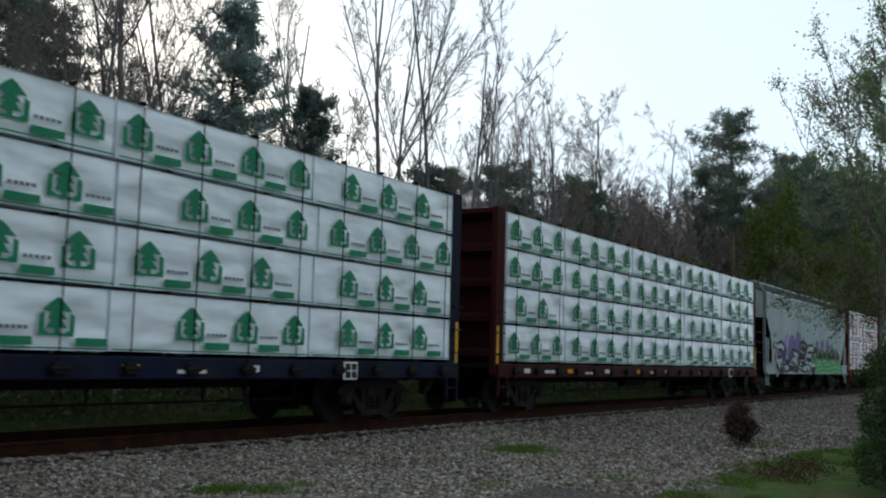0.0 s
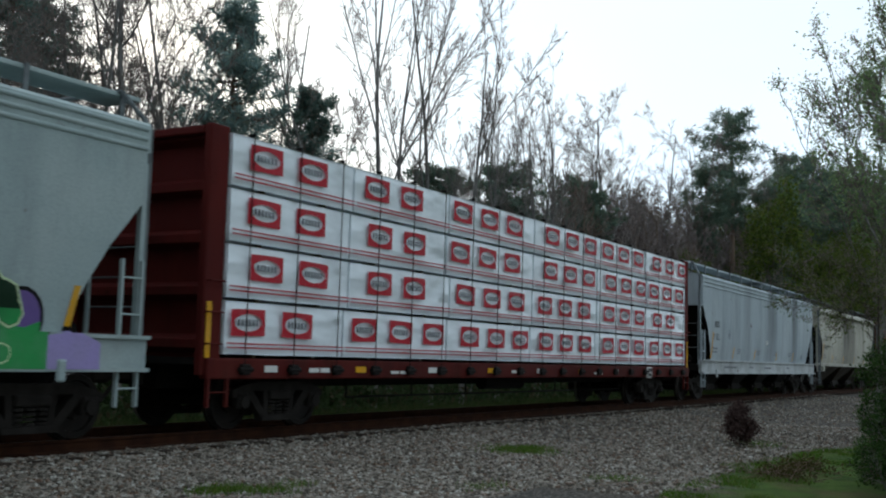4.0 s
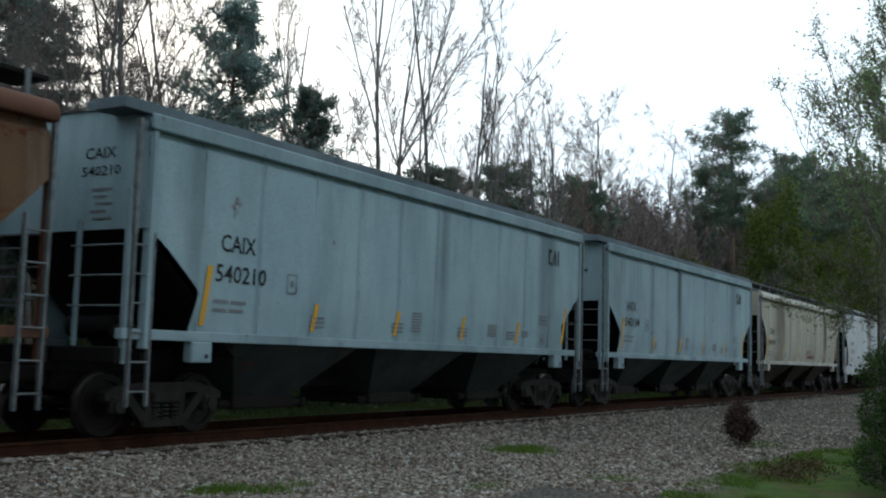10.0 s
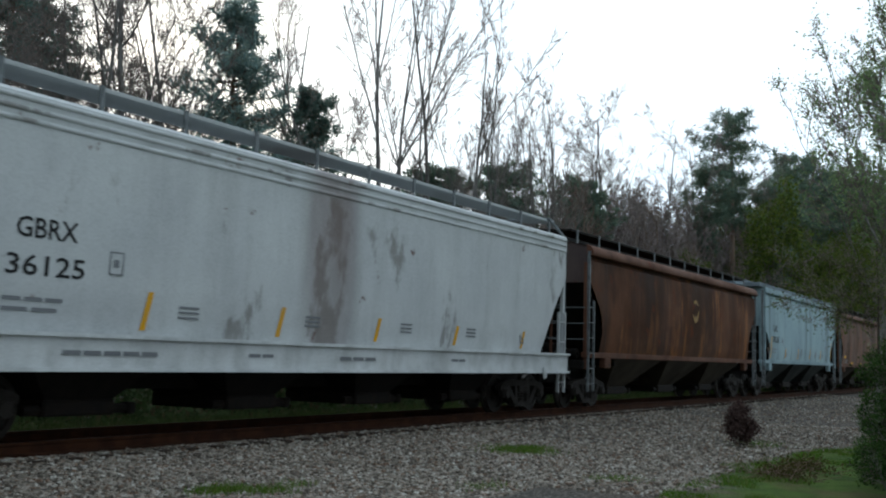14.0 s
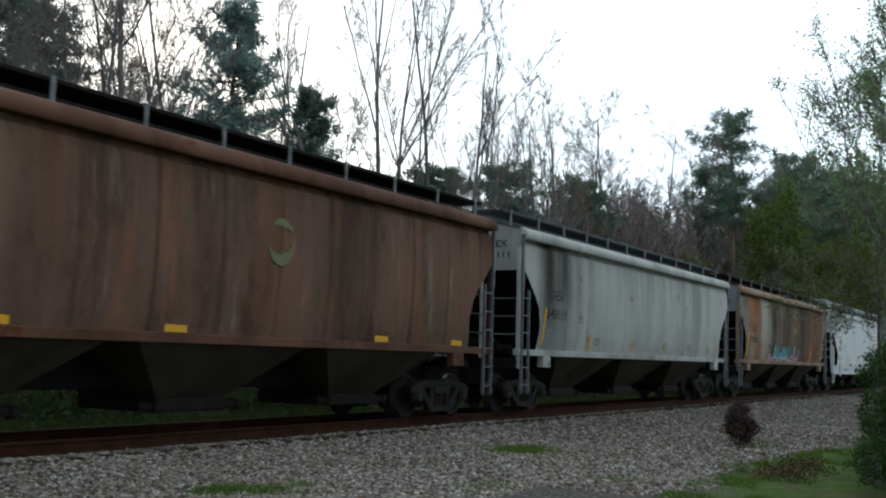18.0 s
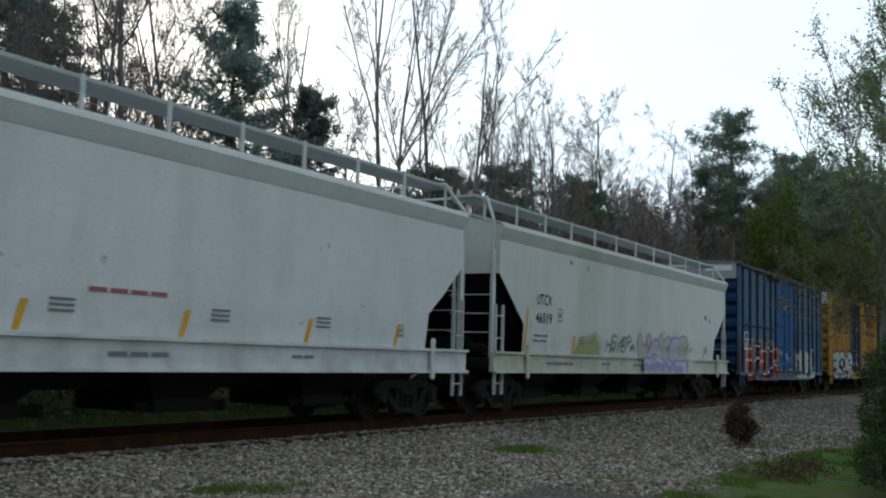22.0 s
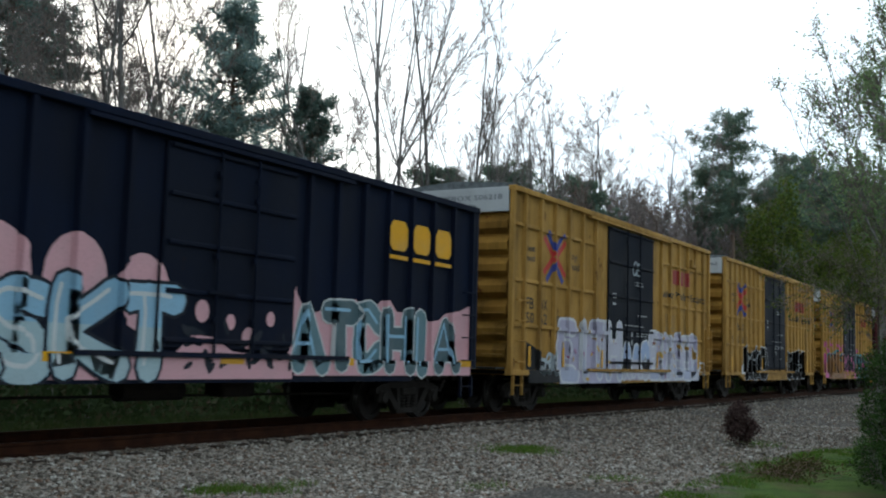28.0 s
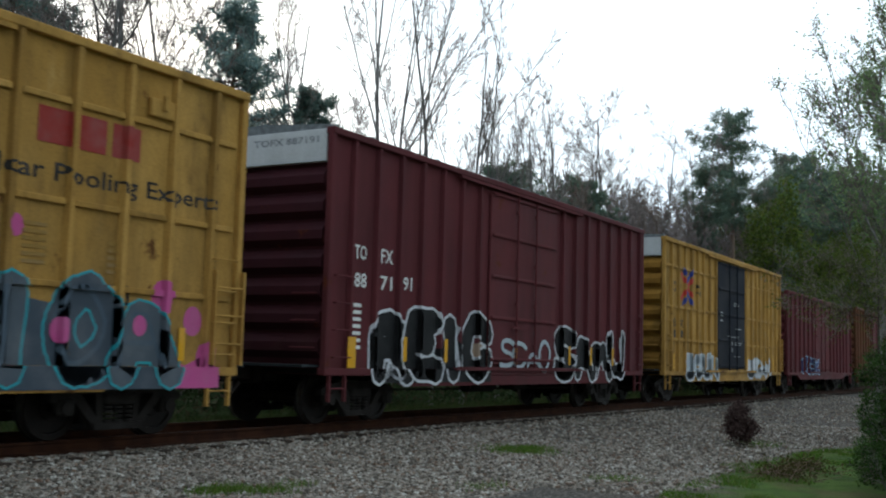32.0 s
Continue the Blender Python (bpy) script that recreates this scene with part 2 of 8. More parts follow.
def make_wheelset():
    prof = [(-1.08, 0.05), (-1.08, 0.10), (-0.98, 0.11), (-0.95, 0.075), (-0.83, 0.08), (-0.83, 0.16), (-0.80, 0.17), (-0.80, 0.33), (-0.83, 0.34),
            (-0.83, 0.42), (-0.815, 0.43), (-0.73, 0.432), (-0.715, 0.46), (-0.685, 0.46), (-0.685, 0.34), (-0.72, 0.32), (-0.72, 0.17), (-0.66, 0.15), (-0.6, 0.085), (0, 0.08)]
    full = prof + [(-y, r) for y, r in reversed(prof[:-1])]
    mb = Mb().lathe_y(full, 28)
    me = mb.mesh("wheelset", M_WHEEL, 40)
    me.materials.append(M_TREAD)
    n = 28
    for i, k in ((10, 1), (len(full) - 2 - 10, 1)):
        for p in range(i * n, (i + 1) * n):
            me.polygons[p].material_index = k
    return me


ME_WHEELSET = make_wheelset()


def make_side_frame():
    mb = Mb()
    # top chord, with the ends dipping to the axle boxes
    mb.prism_y([(-1.12, 0.5), (-0.98, 0.5), (-0.6, 0.6), (0.6, 0.6), (0.98, 0.5), (1.12, 0.5), (1.12, 0.6), (0.98, 0.66), (0.55, 0.74), (-0.55, 0.74), (-0.98, 0.66), (-1.12, 0.6)], -1.09, -0.95)
    # bottom chord and the slanting arms up to the boxes
    mb.prism_y([(-0.42, 0.13), (0.42, 0.13), (0.42, 0.22), (-0.42, 0.22)], -1.1, -0.94)
    for m in (-1, 1):
        arm = [(m * 0.4, 0.13), (m * 0.46, 0.22), (m * 0.74, 0.5), (m * 0.8, 0.58), (m * 0.64, 0.6), (m * 0.3, 0.23)]
        mb.prism_y(arm if m > 0 else arm[::-1], -1.085, -0.955)
        mb.prism_y([(m * 0.3 - 0.05, 0.2), (m * 0.3 + 0.05, 0.2), (m * 0.34 + 0.05, 0.62), (m * 0.34 - 0.05, 0.62)], -1.08, -0.96)
        mb.box(m * 0.89 - 0.14, m * 0.89 + 0.14, -1.13, -0.98, 0.33, 0.56, 0.03)
        mb.tube((m * 0.89, -1.16, 0.43), (m * 0.89, -1.12, 0.43), 0.1, 0.11, 12)
    # bolster end over the spring nest
    mb.box(-0.27, 0.27, -1.13, -0.98, 0.46, 0.6, 0.03)
    for x in (-0.18, 0.0, 0.18):
        for k in range(4):
            mb.tube((x, -1.04, 0.225 + k * 0.06), (x, -1.04, 0.262 + k * 0.06), 0.08, 0.08, 8)
    return mb.mesh("side_frame", M_FRAME)


ME_FRAME = make_side_frame()
ME_BOLSTER = Mb().box(-0.25, 0.25, -1.0, 1.0, 0.45, 0.72, 0.04).box(-0.2, 0.2, -0.3, 0.3, 0.72, 0.86, 0.03).box(-0.7, 0.7, -0.08, 0.08, 0.3, 0.36).mesh("truck", M_TRUCK)
ME_BRAKE = Mb().box(-0.05, 0.05, -0.8, 0.8, 0.32, 0.42).box(-0.06, 0.06, -0.86, -0.66, 0.2, 0.55, 0.02).box(-0.06, 0.06, 0.66, 0.86, 0.2, 0.55, 0.02).mesh("brake_beam", M_TRUCK)
FLIP = Matrix.Rotation(math.pi, 4, "Z")


def truck(car, u):
    b = part("truck", ME_BOLSTER, None, car, "greasy cast-iron truck", at=pose(u, 0, 0))
    part("side_frame", ME_FRAME, None, b)
    part("side_frame", ME_FRAME, None, b, at=FLIP)
    for x in (-0.42, 0.42):
        part("brake_beam", ME_BRAKE, None, b, at=pose(x, 0, 0))
    for x in (-0.89, 0.89):
        w = part("wheelset", ME_WHEELSET, None, b, "steel wheels on one axle", at=pose(x, 0, WHEEL_R))
        WHEELS.append((w, x))


ME_COUPLER = (Mb().box(-0.75, -0.28, -0.09, 0.09, 0.74, 0.94, 0.03).box(-0.32, 0.0, -0.14, 0.14, 0.70, 0.98, 0.05)
              .box(-0.9, -0.7, -0.2, 0.2, 0.68, 1.0, 0.03).tube((-0.3, -0.16, 0.95), (-0.25, -0.9, 1.0), 0.018, n=5).tube((-0.3, 0.2, 0.7), (0.0, 0.25, 0.45), 0.03, n=6)).mesh("coupler", M_TRUCK)


def couplers(car, length, gap=0.75):
    part("coupler", ME_COUPLER, None, car, at=pose(length + gap, 0, 0))
    part("coupler", ME_COUPLER, None, car, at=pose(-gap, 0, 0) @ FLIP)


def start_car(label, category, place, group):
    car = empty("freight_car", label, category, group)
    car.location = (place, TRACK_Y, 0)
    CARS.append((car, place))
    return car


def ladder(car, x0, x1, z0, z1, n, y, mat, name="ladder", r=0.022):
    mb = Mb()
    mb.box(x0 - r, x0 + r, y - 0.03, y + 0.03, z0, z1).box(x1 - r, x1 + r, y - 0.03, y + 0.03, z0, z1)
    for k in range(n):
        z = z0 + (z1 - z0) * (k + 0.5) / n
        mb.tube((x0, y - 0.02, z), (x1, y - 0.02, z), 0.014, n=5)
    return part(name, mb, mat, car)


def grab_irons(car, x0, x1, zs, y, mat):
    for z in zs:
        mb = Mb().tube((x0, y - 0.07, z), (x1, y - 0.07, z), 0.014, n=5).tube((x0, y, z), (x0, y - 0.07, z), 0.014, n=5).tube((x1, y, z), (x1, y - 0.07, z), 0.014, n=5)
        part("grab_iron", mb, mat, car)


def lerp(table, z):
    if z <= table[0][0]:
        return table[0][1]
    for (a, p), (b, q) in zip(table, table[1:]):
        if z <= b:
            return p + (q - p) * (z - a) / (b - a)
    return table[-1][1]


def marks(car, rows, mat, y):
    """Lines of small lettering too fine to read: plain bars."""
    for x0, x1, z, h in rows:
        n = max(1, round((x1 - x0) / 0.34))
        mb = Mb()
        for k in range(n):
            a = x0 + (x1 - x0) * k / n
            b = x0 + (x1 - x0) * (k + 0.86) / n
            yy = y(z) if callable(y) else y
            mb.box(a, b, yy - 0.004, yy, z, z + h)
        part("small_lettering", mb, mat, car)


def letters(car, words, x0, x1, z0, z1, y, mat, label=""):
    part("lettering", text_mesh(words, x0, x1, z0, z1, y, mat), mat, car, label)


def end_letters(car, words, y0, y1, z0, z1, x, mat):
    """Lettering on an end wall that faces -x; y0 is its left edge as one reads it."""
    me = text_mesh(words, 0.0, 1.0, z0, z1, 0.0, mat)
    for v in me.vertices:
        v.co = (x, y0 + (y1 - y0) * v.co.x, v.co.z)
    part("lettering", me, mat, car)


def frame_mark(car, x0, x1, z0, z1, y, mat, w=0.02):
    """A stencilled box with a smaller mark in it."""
    yy = (y((z0 + z1) / 2) if callable(y) else y) - 0.003
    mb = Mb().box(x0, x1, yy, yy + 0.002, z0, z0 + w).box(x0, x1, yy, yy + 0.002, z1 - w, z1).box(x0, x0 + w, yy, yy + 0.002, z0 + w, z1 - w).box(x1 - w, x1, yy, yy + 0.002, z0 + w, z1 - w)
    mb.box((x0 * 2 + x1) / 3, (x0 + x1 * 2) / 3, yy, yy + 0.002, (z0 * 2 + z1) / 3, (z0 + z1 * 2) / 3)
    part("stencil_box", mb, mat, car)


def emblem(car, x, z, r, y, mat, thick=0.07):
    """A faded round emblem: a ring with a curved bar."""
    mb = Mb()
    n = 22
    yy = y(z) - 0.004
    # rust has eaten the middle: a thin arc above, a thick crescent below
    arc = lambda a0, a1, w0, w1: [[(x + q * math.cos(a), y(z + q * 1.15 * math.sin(a)) - 0.005, z + q * 1.15 * math.sin(a)) for q in (r, r - w)] for a, w in ((a0 + (a1 - a0) * k / n, (w0 + (w1 - w0) * math.sin(math.pi * k / n)) * (0.85 + 0.3 * math.sin(k * 2.3))) for k in range(n + 1))]
    mb.loft(arc(-2.9, 0.25, 0.05 * r, 0.62 * r), cap=False, close=False)
    mb.loft(arc(0.5, 2.4, 0.06 * r, 0.4 * r), cap=False, close=False)
    part("emblem", mb, mat, car, "faded round emblem")


# ---- covered hoppers ----
SHAPES = {
    "round": dict(side=[(1.31, 1.47), (1.7, 1.54), (2.3, 1.59), (3.0, 1.6), (3.6, 1.57), (3.77, 1.55), (3.81, 1.49), (3.89, 1.48)], cut=[(1.31, 0.98), (1.56, 1.02), (1.95, 1.08), (2.37, 0.97), (2.6, 0.78), (2.83, 0.54), (3.2, 0.17), (4.3, 0.17)],
                  low=1.31, eave=3.89, roof=[(1.48, 3.89), (1.57, 3.895), (1.58, 3.98), (1.56, 4.06), (1.48, 4.14), (1.0, 4.26), (0.5, 4.34), (0, 4.36)], top=3.2),
    "deep": dict(side=[(1.34, 1.51), (1.9, 1.57), (2.6, 1.6), (3.4, 1.6), (3.78, 1.6)], cut=[(1.34, 1.33), (1.45, 1.30), (2.0, 1.02), (2.51, 0.69), (3.15, 0.15), (4.3, 0.15)],
                 low=1.34, eave=3.78, roof=[(1.6, 3.78), (1.6, 4.14), (1.55, 4.19), (1.0, 4.3), (0.5, 4.38), (0, 4.4)], top=3.15),
    "smooth": dict(side=[(1.33, 1.53), (1.9, 1.58), (2.6, 1.6), (3.4, 1.6), (3.75, 1.6)], cut=[(1.33, 1.47), (1.99, 1.45), (2.03, 1.41), (2.44, 0.88), (2.5, 0.82), (3.02, 0.19), (4.3, 0.19)],
                   low=1.33, eave=3.75, roof=[(1.59, 3.75), (1.61, 3.78), (1.67, 3.97), (1.69, 4.01), (1.67, 4.09), (1.55, 4.13), (1.3, 4.16), (1.0, 4.26), (0.5, 4.36), (0, 4.38)], top=3.02),
    "angular": dict(side=[(1.34, 1.53), (1.9, 1.58), (2.4, 1.6), (4.02, 1.6), (4.05, 1.53), (4.12, 1.52)], cut=[(1.34, 1.2), (1.5, 1.22), (2.0, 1.36), (2.05, 1.33), (2.55, 0.69), (2.62, 0.6), (2.80, 0.3), (4.3, 0.3)],
                    low=1.34, eave=4.12, roof=[(1.52, 4.12), (1.6, 4.26), (1.5, 4.3), (1.0, 4.4), (0.5, 4.46), (0, 4.48)], top=2.8),
}


M_SEAM = spray("seam_grime", "83827a")


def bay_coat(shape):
    # the bays are much darker than the wagon sides above them
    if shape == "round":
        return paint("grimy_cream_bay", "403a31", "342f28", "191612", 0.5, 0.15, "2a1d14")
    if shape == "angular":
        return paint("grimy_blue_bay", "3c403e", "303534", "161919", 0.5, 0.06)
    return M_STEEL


def hopper(place, length, shape, coat, label, trim=None, end_coat=None, walk_mat=None, sill_mat=None, group="covered hopper wagons", rails=None, post_mat=None, seam_mat=None):
    """A covered hopper wagon. coat: its side paint."""
    sh = SHAPES[shape]
    trim, end_coat, walk_mat = trim or coat, end_coat or coat, walk_mat or M_GRATE
    sill_mat = sill_mat or trim
    ladder_mat = post_mat or (M_GALV if shape in ("round", "angular") else end_coat)
    post_mat = post_mat or M_GALV
    car = start_car(label, "hopper wagon", place, group)
    low, eave = sh["low"], sh["eave"]
    zs = sorted({low, eave, *(z for z, _ in sh["side"]), *(z for z, _ in sh["cut"] if low < z < eave), *[low + (eave - low) * k / 12 for k in range(13)]})
    cols = 96
    pitch = 1.3
    for s, nm in ((-1, "side_sheet"), (1, "side_sheet")):
        mb = Mb()
        rows = []
        for z in zs:
            ue = lerp(sh["cut"], z)
            row = []
            for k in range(cols + 1):
                u = ue + (length - 2 * ue) * k / cols
                dent = 0.016 * abs(math.sin((u - 0.05) * math.pi / pitch)) ** 0.5 - 0.016 if shape in ("round", "angular") else 0.0
                row.append((u, s * (lerp(sh["side"], z) + dent * math.sin(math.pi * (z - low) / (eave - low))), z))
            rows.append(row if s < 0 else list(reversed(row)))
        mb.loft(rows, cap=False, close=False)
        part(nm, mb, coat, car, smooth=30)
    # welded panel seams
    if shape in ("round", "angular"):
        k = 1
        while 0.05 + pitch * k < length - 0.9:
            u = 0.05 + pitch * k
            k += 1
            zz = [z for z in zs if lerp(sh["cut"], z) < u - 0.05 and lerp(sh["cut"], z) < length - u - 0.05]
            if len(zz) > 2:
                bead = [[(u - 0.011, -lerp(sh["side"], z) - 0.001, z), (u, -lerp(sh["side"], z) + 0.003, z), (u + 0.011, -lerp(sh["side"], z) - 0.001, z)] for z in zz]
                bead = [[(a, b + 0.016 * math.sin(math.pi * (z - low) / (eave - low)) - 0.003, z) for a, b, z in r] for r in bead]
                part("panel_seam", Mb().loft(bead, cap=False, close=False), seam_mat or M_SEAM, car)
    # roof with its hatch trough
    mb = Mb()
    half = sh["roof"]
    prof = [(-y, z) for y, z in half] + [(y, z) for y, z in reversed(half[:-1])]
    ue = sh["cut"][-1][1]
    mb.loft([[(u, y, z) for y, z in prof] for u in (ue - 0.04, length - ue + 0.04)], cap=False, close=False)
    part("roof", mb, trim, car, smooth=40)
    part("hatch_trough", Mb().box(ue + 0.5, length - ue - 0.5, -0.32, 0.32, half[-1][1] - 0.05, half[-1][1] + (0.32 if shape in ("round", "angular") else 0.12), 0.05), walk_mat, car)
    # ends
    top = sh["top"]
    for a, b in ((ue, ue + 0.05), (length - ue - 0.05, length - ue)):
        pts = [(-lerp(sh["side"], top) + 0.004, top), (lerp(sh["side"], top) - 0.004, top)] + [(y - 0.01 * (1 if y > 0 else 0), z) for y, z in half] + [(-y + 0.01, z) for y, z in reversed(half[:-1])]
        part("end_sheet", Mb().prism_x(pts, a, b), end_coat, car)
    for m in (1, -1):
        fx = (lambda u: u) if m == 1 else (lambda u: length - u)
        y1 = 1.42
        # slope sheet: recess shade is put into its near-black colour, over dirt
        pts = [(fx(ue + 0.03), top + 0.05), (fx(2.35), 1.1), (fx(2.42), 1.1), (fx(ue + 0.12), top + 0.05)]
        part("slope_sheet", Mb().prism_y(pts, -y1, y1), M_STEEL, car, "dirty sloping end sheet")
        # end platform, corner posts, ladder
        a, b = sorted((fx(-0.05), fx(2.2)))
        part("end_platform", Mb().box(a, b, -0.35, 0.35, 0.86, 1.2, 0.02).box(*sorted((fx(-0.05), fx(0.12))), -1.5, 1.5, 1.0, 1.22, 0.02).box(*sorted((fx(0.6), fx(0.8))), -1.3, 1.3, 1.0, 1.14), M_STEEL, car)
        for sy in (-1, 1):
            part("corner_post", Mb().box(*sorted((fx(0.05), fx(0.15))), sy * 1.5 - 0.04, sy * 1.5 + 0.04, 1.0, top + 0.5), trim, car)
            part("end_brace", Mb().tube((fx(0.1), sy * 0.55, 1.2), (fx(0.1), sy * 0.55, top + 0.1), 0.04, n=6), trim, car)
            x0, x1 = sorted((fx(0.12), fx(0.46)))
            tall = shape in ("round", "angular")
            rungs = ladder(car, x0, x1, 0.45, 2.75 if tall else 2.35, 6 if tall else 4, sy * 1.57, ladder_mat, r=0.018)
            if tall:
                part("ladder_rail", Mb().box(*sorted((fx(0.085), fx(0.145))), sy * 1.57 - 0.035, sy * 1.57 + 0.035, 2.7, eave + 0.1), ladder_mat, rungs)
            for z in (1.75, 2.15, 2.55):
                part("grab_iron", Mb().tube((fx(0.02), sy * 0.5, z), (fx(0.02), sy * 1.5, z), 0.014, n=5), post_mat, car)
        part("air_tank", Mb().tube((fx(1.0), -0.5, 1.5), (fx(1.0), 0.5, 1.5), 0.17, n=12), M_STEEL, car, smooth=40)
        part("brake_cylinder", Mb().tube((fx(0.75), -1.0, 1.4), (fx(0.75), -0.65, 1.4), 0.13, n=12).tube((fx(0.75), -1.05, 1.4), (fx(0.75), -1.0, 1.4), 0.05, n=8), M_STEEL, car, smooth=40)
        truck(car, fx(1.33))
    # side sills
    for s in (-1, 1):
        if shape in ("deep", "smooth"):
            y0, y1 = sorted((s * 1.62, s * 1.5))
            yy, yz = sorted((s * 1.68, s * 1.62))
            part("side_sill", Mb().box(0.0, length, y0, y1, 0.92, low + 0.02, 0.015).box(0, length, yy, yz, 0.9, 0.95).box(0, length, yy, yz, low - 0.02, low + 0.03), sill_mat, car)
        else:
            y0, y1 = sorted((s * 1.56, s * 1.42))
            part("side_sill", Mb().box(0.0, length, y0, y1, low - 0.02, low + 0.12, 0.012), sill_mat, car)
            for u in (1.28, length - 1.69):
                ya, yb = sorted((s * 1.57, s * 1.4))
                pad = part("jacking_pad", Mb().box(u, u + 0.42, ya, yb, 1.03, low - 0.02, 0.02), sill_mat, car)
                part("jacking_hole", Mb().tube((u + 0.3, s * 1.56, 1.12), (u + 0.3, s * 1.578, 1.12), 0.035, n=10), M_BLACK, pad)
    if shape in ("deep", "smooth"):
        for u in (1.42, length - 1.5):
            part("lifting_lug", Mb().box(u, u + 0.14, -1.72, -1.66, 0.78, 1.05 if shape == "deep" else 1.55, 0.05), sill_mat, car)
    # eave trim
    if shape == "deep":
        for s in (-1, 1):
            for z in (3.80, 3.93, 4.06):
                y0, y1 = sorted((s * 1.625, s * 1.58))
                part("eave_rib", Mb().box(ue, length - ue, y0, y1, z, z + 0.06, 0.02), trim, car)
    elif shape == "round":
        for s in (-1, 1):
            pts = [(s * 1.5, 3.885), (s * 1.66, 3.885), (s * 1.68, 3.91), (s * 1.67, 4.0), (s * 1.62, 4.1), (s * 1.48, 4.17)]
            part("eave_rail", Mb().prism_x(pts if s < 0 else pts[::-1], ue - 0.03, length - ue + 0.03), trim, car, smooth=50)
    elif shape == "angular":
        for s in (-1, 1):
            y0, y1 = sorted((s * 1.66, s * 1.58))
            part("eave_rail", Mb().box(ue - 0.02, length - ue + 0.02, y0, y1, 4.115, 4.33, 0.02), trim, car)
            for u in (ue + 0.02, length - ue - 0.1):
                y0, y1 = sorted((s * 1.64, s * 1.5))
                part("corner_stake", Mb().box(u, u + 0.08, y0, y1, 1.2, 4.1, 0.01), trim, car)
    # running boards with their brackets
    zb = {"round": 4.555, "deep": 4.62, "smooth": 4.70, "angular": 4.50}[shape]
    for s in (-1, 1):
        y0, y1 = sorted((s * 1.15, s * 0.5)) if shape != "angular" else sorted((s * 1.5, s * 0.9))
        mb = Mb().box(-0.1, length + 0.1, y0, y1, zb - (0.06 if shape != "angular" else 0.15), zb, 0.01)
        board = part("running_board", mb, walk_mat, car)
        n = int(length / 1.5) if shape != "angular" else -1
        for k in range(n + 1):
            u = 0.25 + (length - 0.5) * k / n
            ya = s * 1.16
            part("bracket", Mb().box(u - 0.035, u + 0.035, min(ya, ya + s * 0.03), max(ya, ya + s * 0.03), lerp([(-y, z) for y, z in half][::1], -1.16) - 0.02 + 0.0, zb + 0.01), post_mat, board)
    if shape in ("deep", "smooth"):
        for fx in ((lambda u: u), (lambda u: length - u)):
            rail = Mb().tube((fx(0.04), -1.52, 1.3), (fx(0.04), -1.52, 4.15), 0.035, n=6).tube((fx(0.04), -1.52, 4.15), (fx(0.3), -1.2, zb), 0.035, n=6).tube((fx(0.3), -1.2, zb), (fx(0.3), 1.2, zb), 0.03, n=6)
            part("end_hand_rail", rail, post_mat, car, smooth=40)
    # hopper bays below
    nb = 3 if length < 17.2 else 4
    span = (length - 3.84) / nb
    for k in range(nb):
        c = 1.92 + span * (k + 0.5)
        h, yb = span * 0.5 - 0.29, 1.5 if shape in ("round", "angular") else 1.38
        hb = 0.7 if nb == 3 else 0.55
        rings = [[(c - hb, -0.77, 0.5), (c + hb, -0.77, 0.5), (c + hb, 0.77, 0.5), (c - hb, 0.77, 0.5)],
                 [(c - h, -yb, low - 0.03), (c + h, -yb, low - 0.03), (c + h, yb, low - 0.03), (c - h, yb, low - 0.03)]]
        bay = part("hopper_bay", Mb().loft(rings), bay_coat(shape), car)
        part("outlet_gate", Mb().box(c - hb - 0.05, c + hb + 0.05, -0.82, 0.82, 0.3, 0.51, 0.03).tube((c - hb - 0.3, -0.7, 0.38), (c + hb + 0.35, -0.7, 0.38), 0.07, n=8).box(c + hb + 0.3, c + hb + 0.45, -0.8, -0.6, 0.3, 0.46, 0.03), M_TRUCK, bay)
    part("centre_sill", Mb().box(0, length, -0.3, 0.3, 0.62, 1.12), M_STEEL, car)
    # added plate that keeps light out of the gaps between the bays
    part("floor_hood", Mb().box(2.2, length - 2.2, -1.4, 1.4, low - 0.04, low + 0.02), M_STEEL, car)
    couplers(car, length)
    car["_shape"] = shape
    yside = lambda z: -lerp(sh["side"], z) - 0.006
    return car, yside


def yellow_bars(car, rows, y):
    """Slanted reflective strips at the foot of the side."""
    for u, z0, z1 in rows:
        w = 0.1
        mb = Mb()
        n = 4
        ring = []
        for k in range(n + 1):
            z = z0 + (z1 - z0) * k / n
            d = 0.09 * k / n
            ring.append([(u + d, y(z) - 0.003, z), (u + d + w, y(z) - 0.003, z)])
        mb.loft(ring, cap=False, close=False)
        part("reflector_strip", mb, M_YELLOW, car)


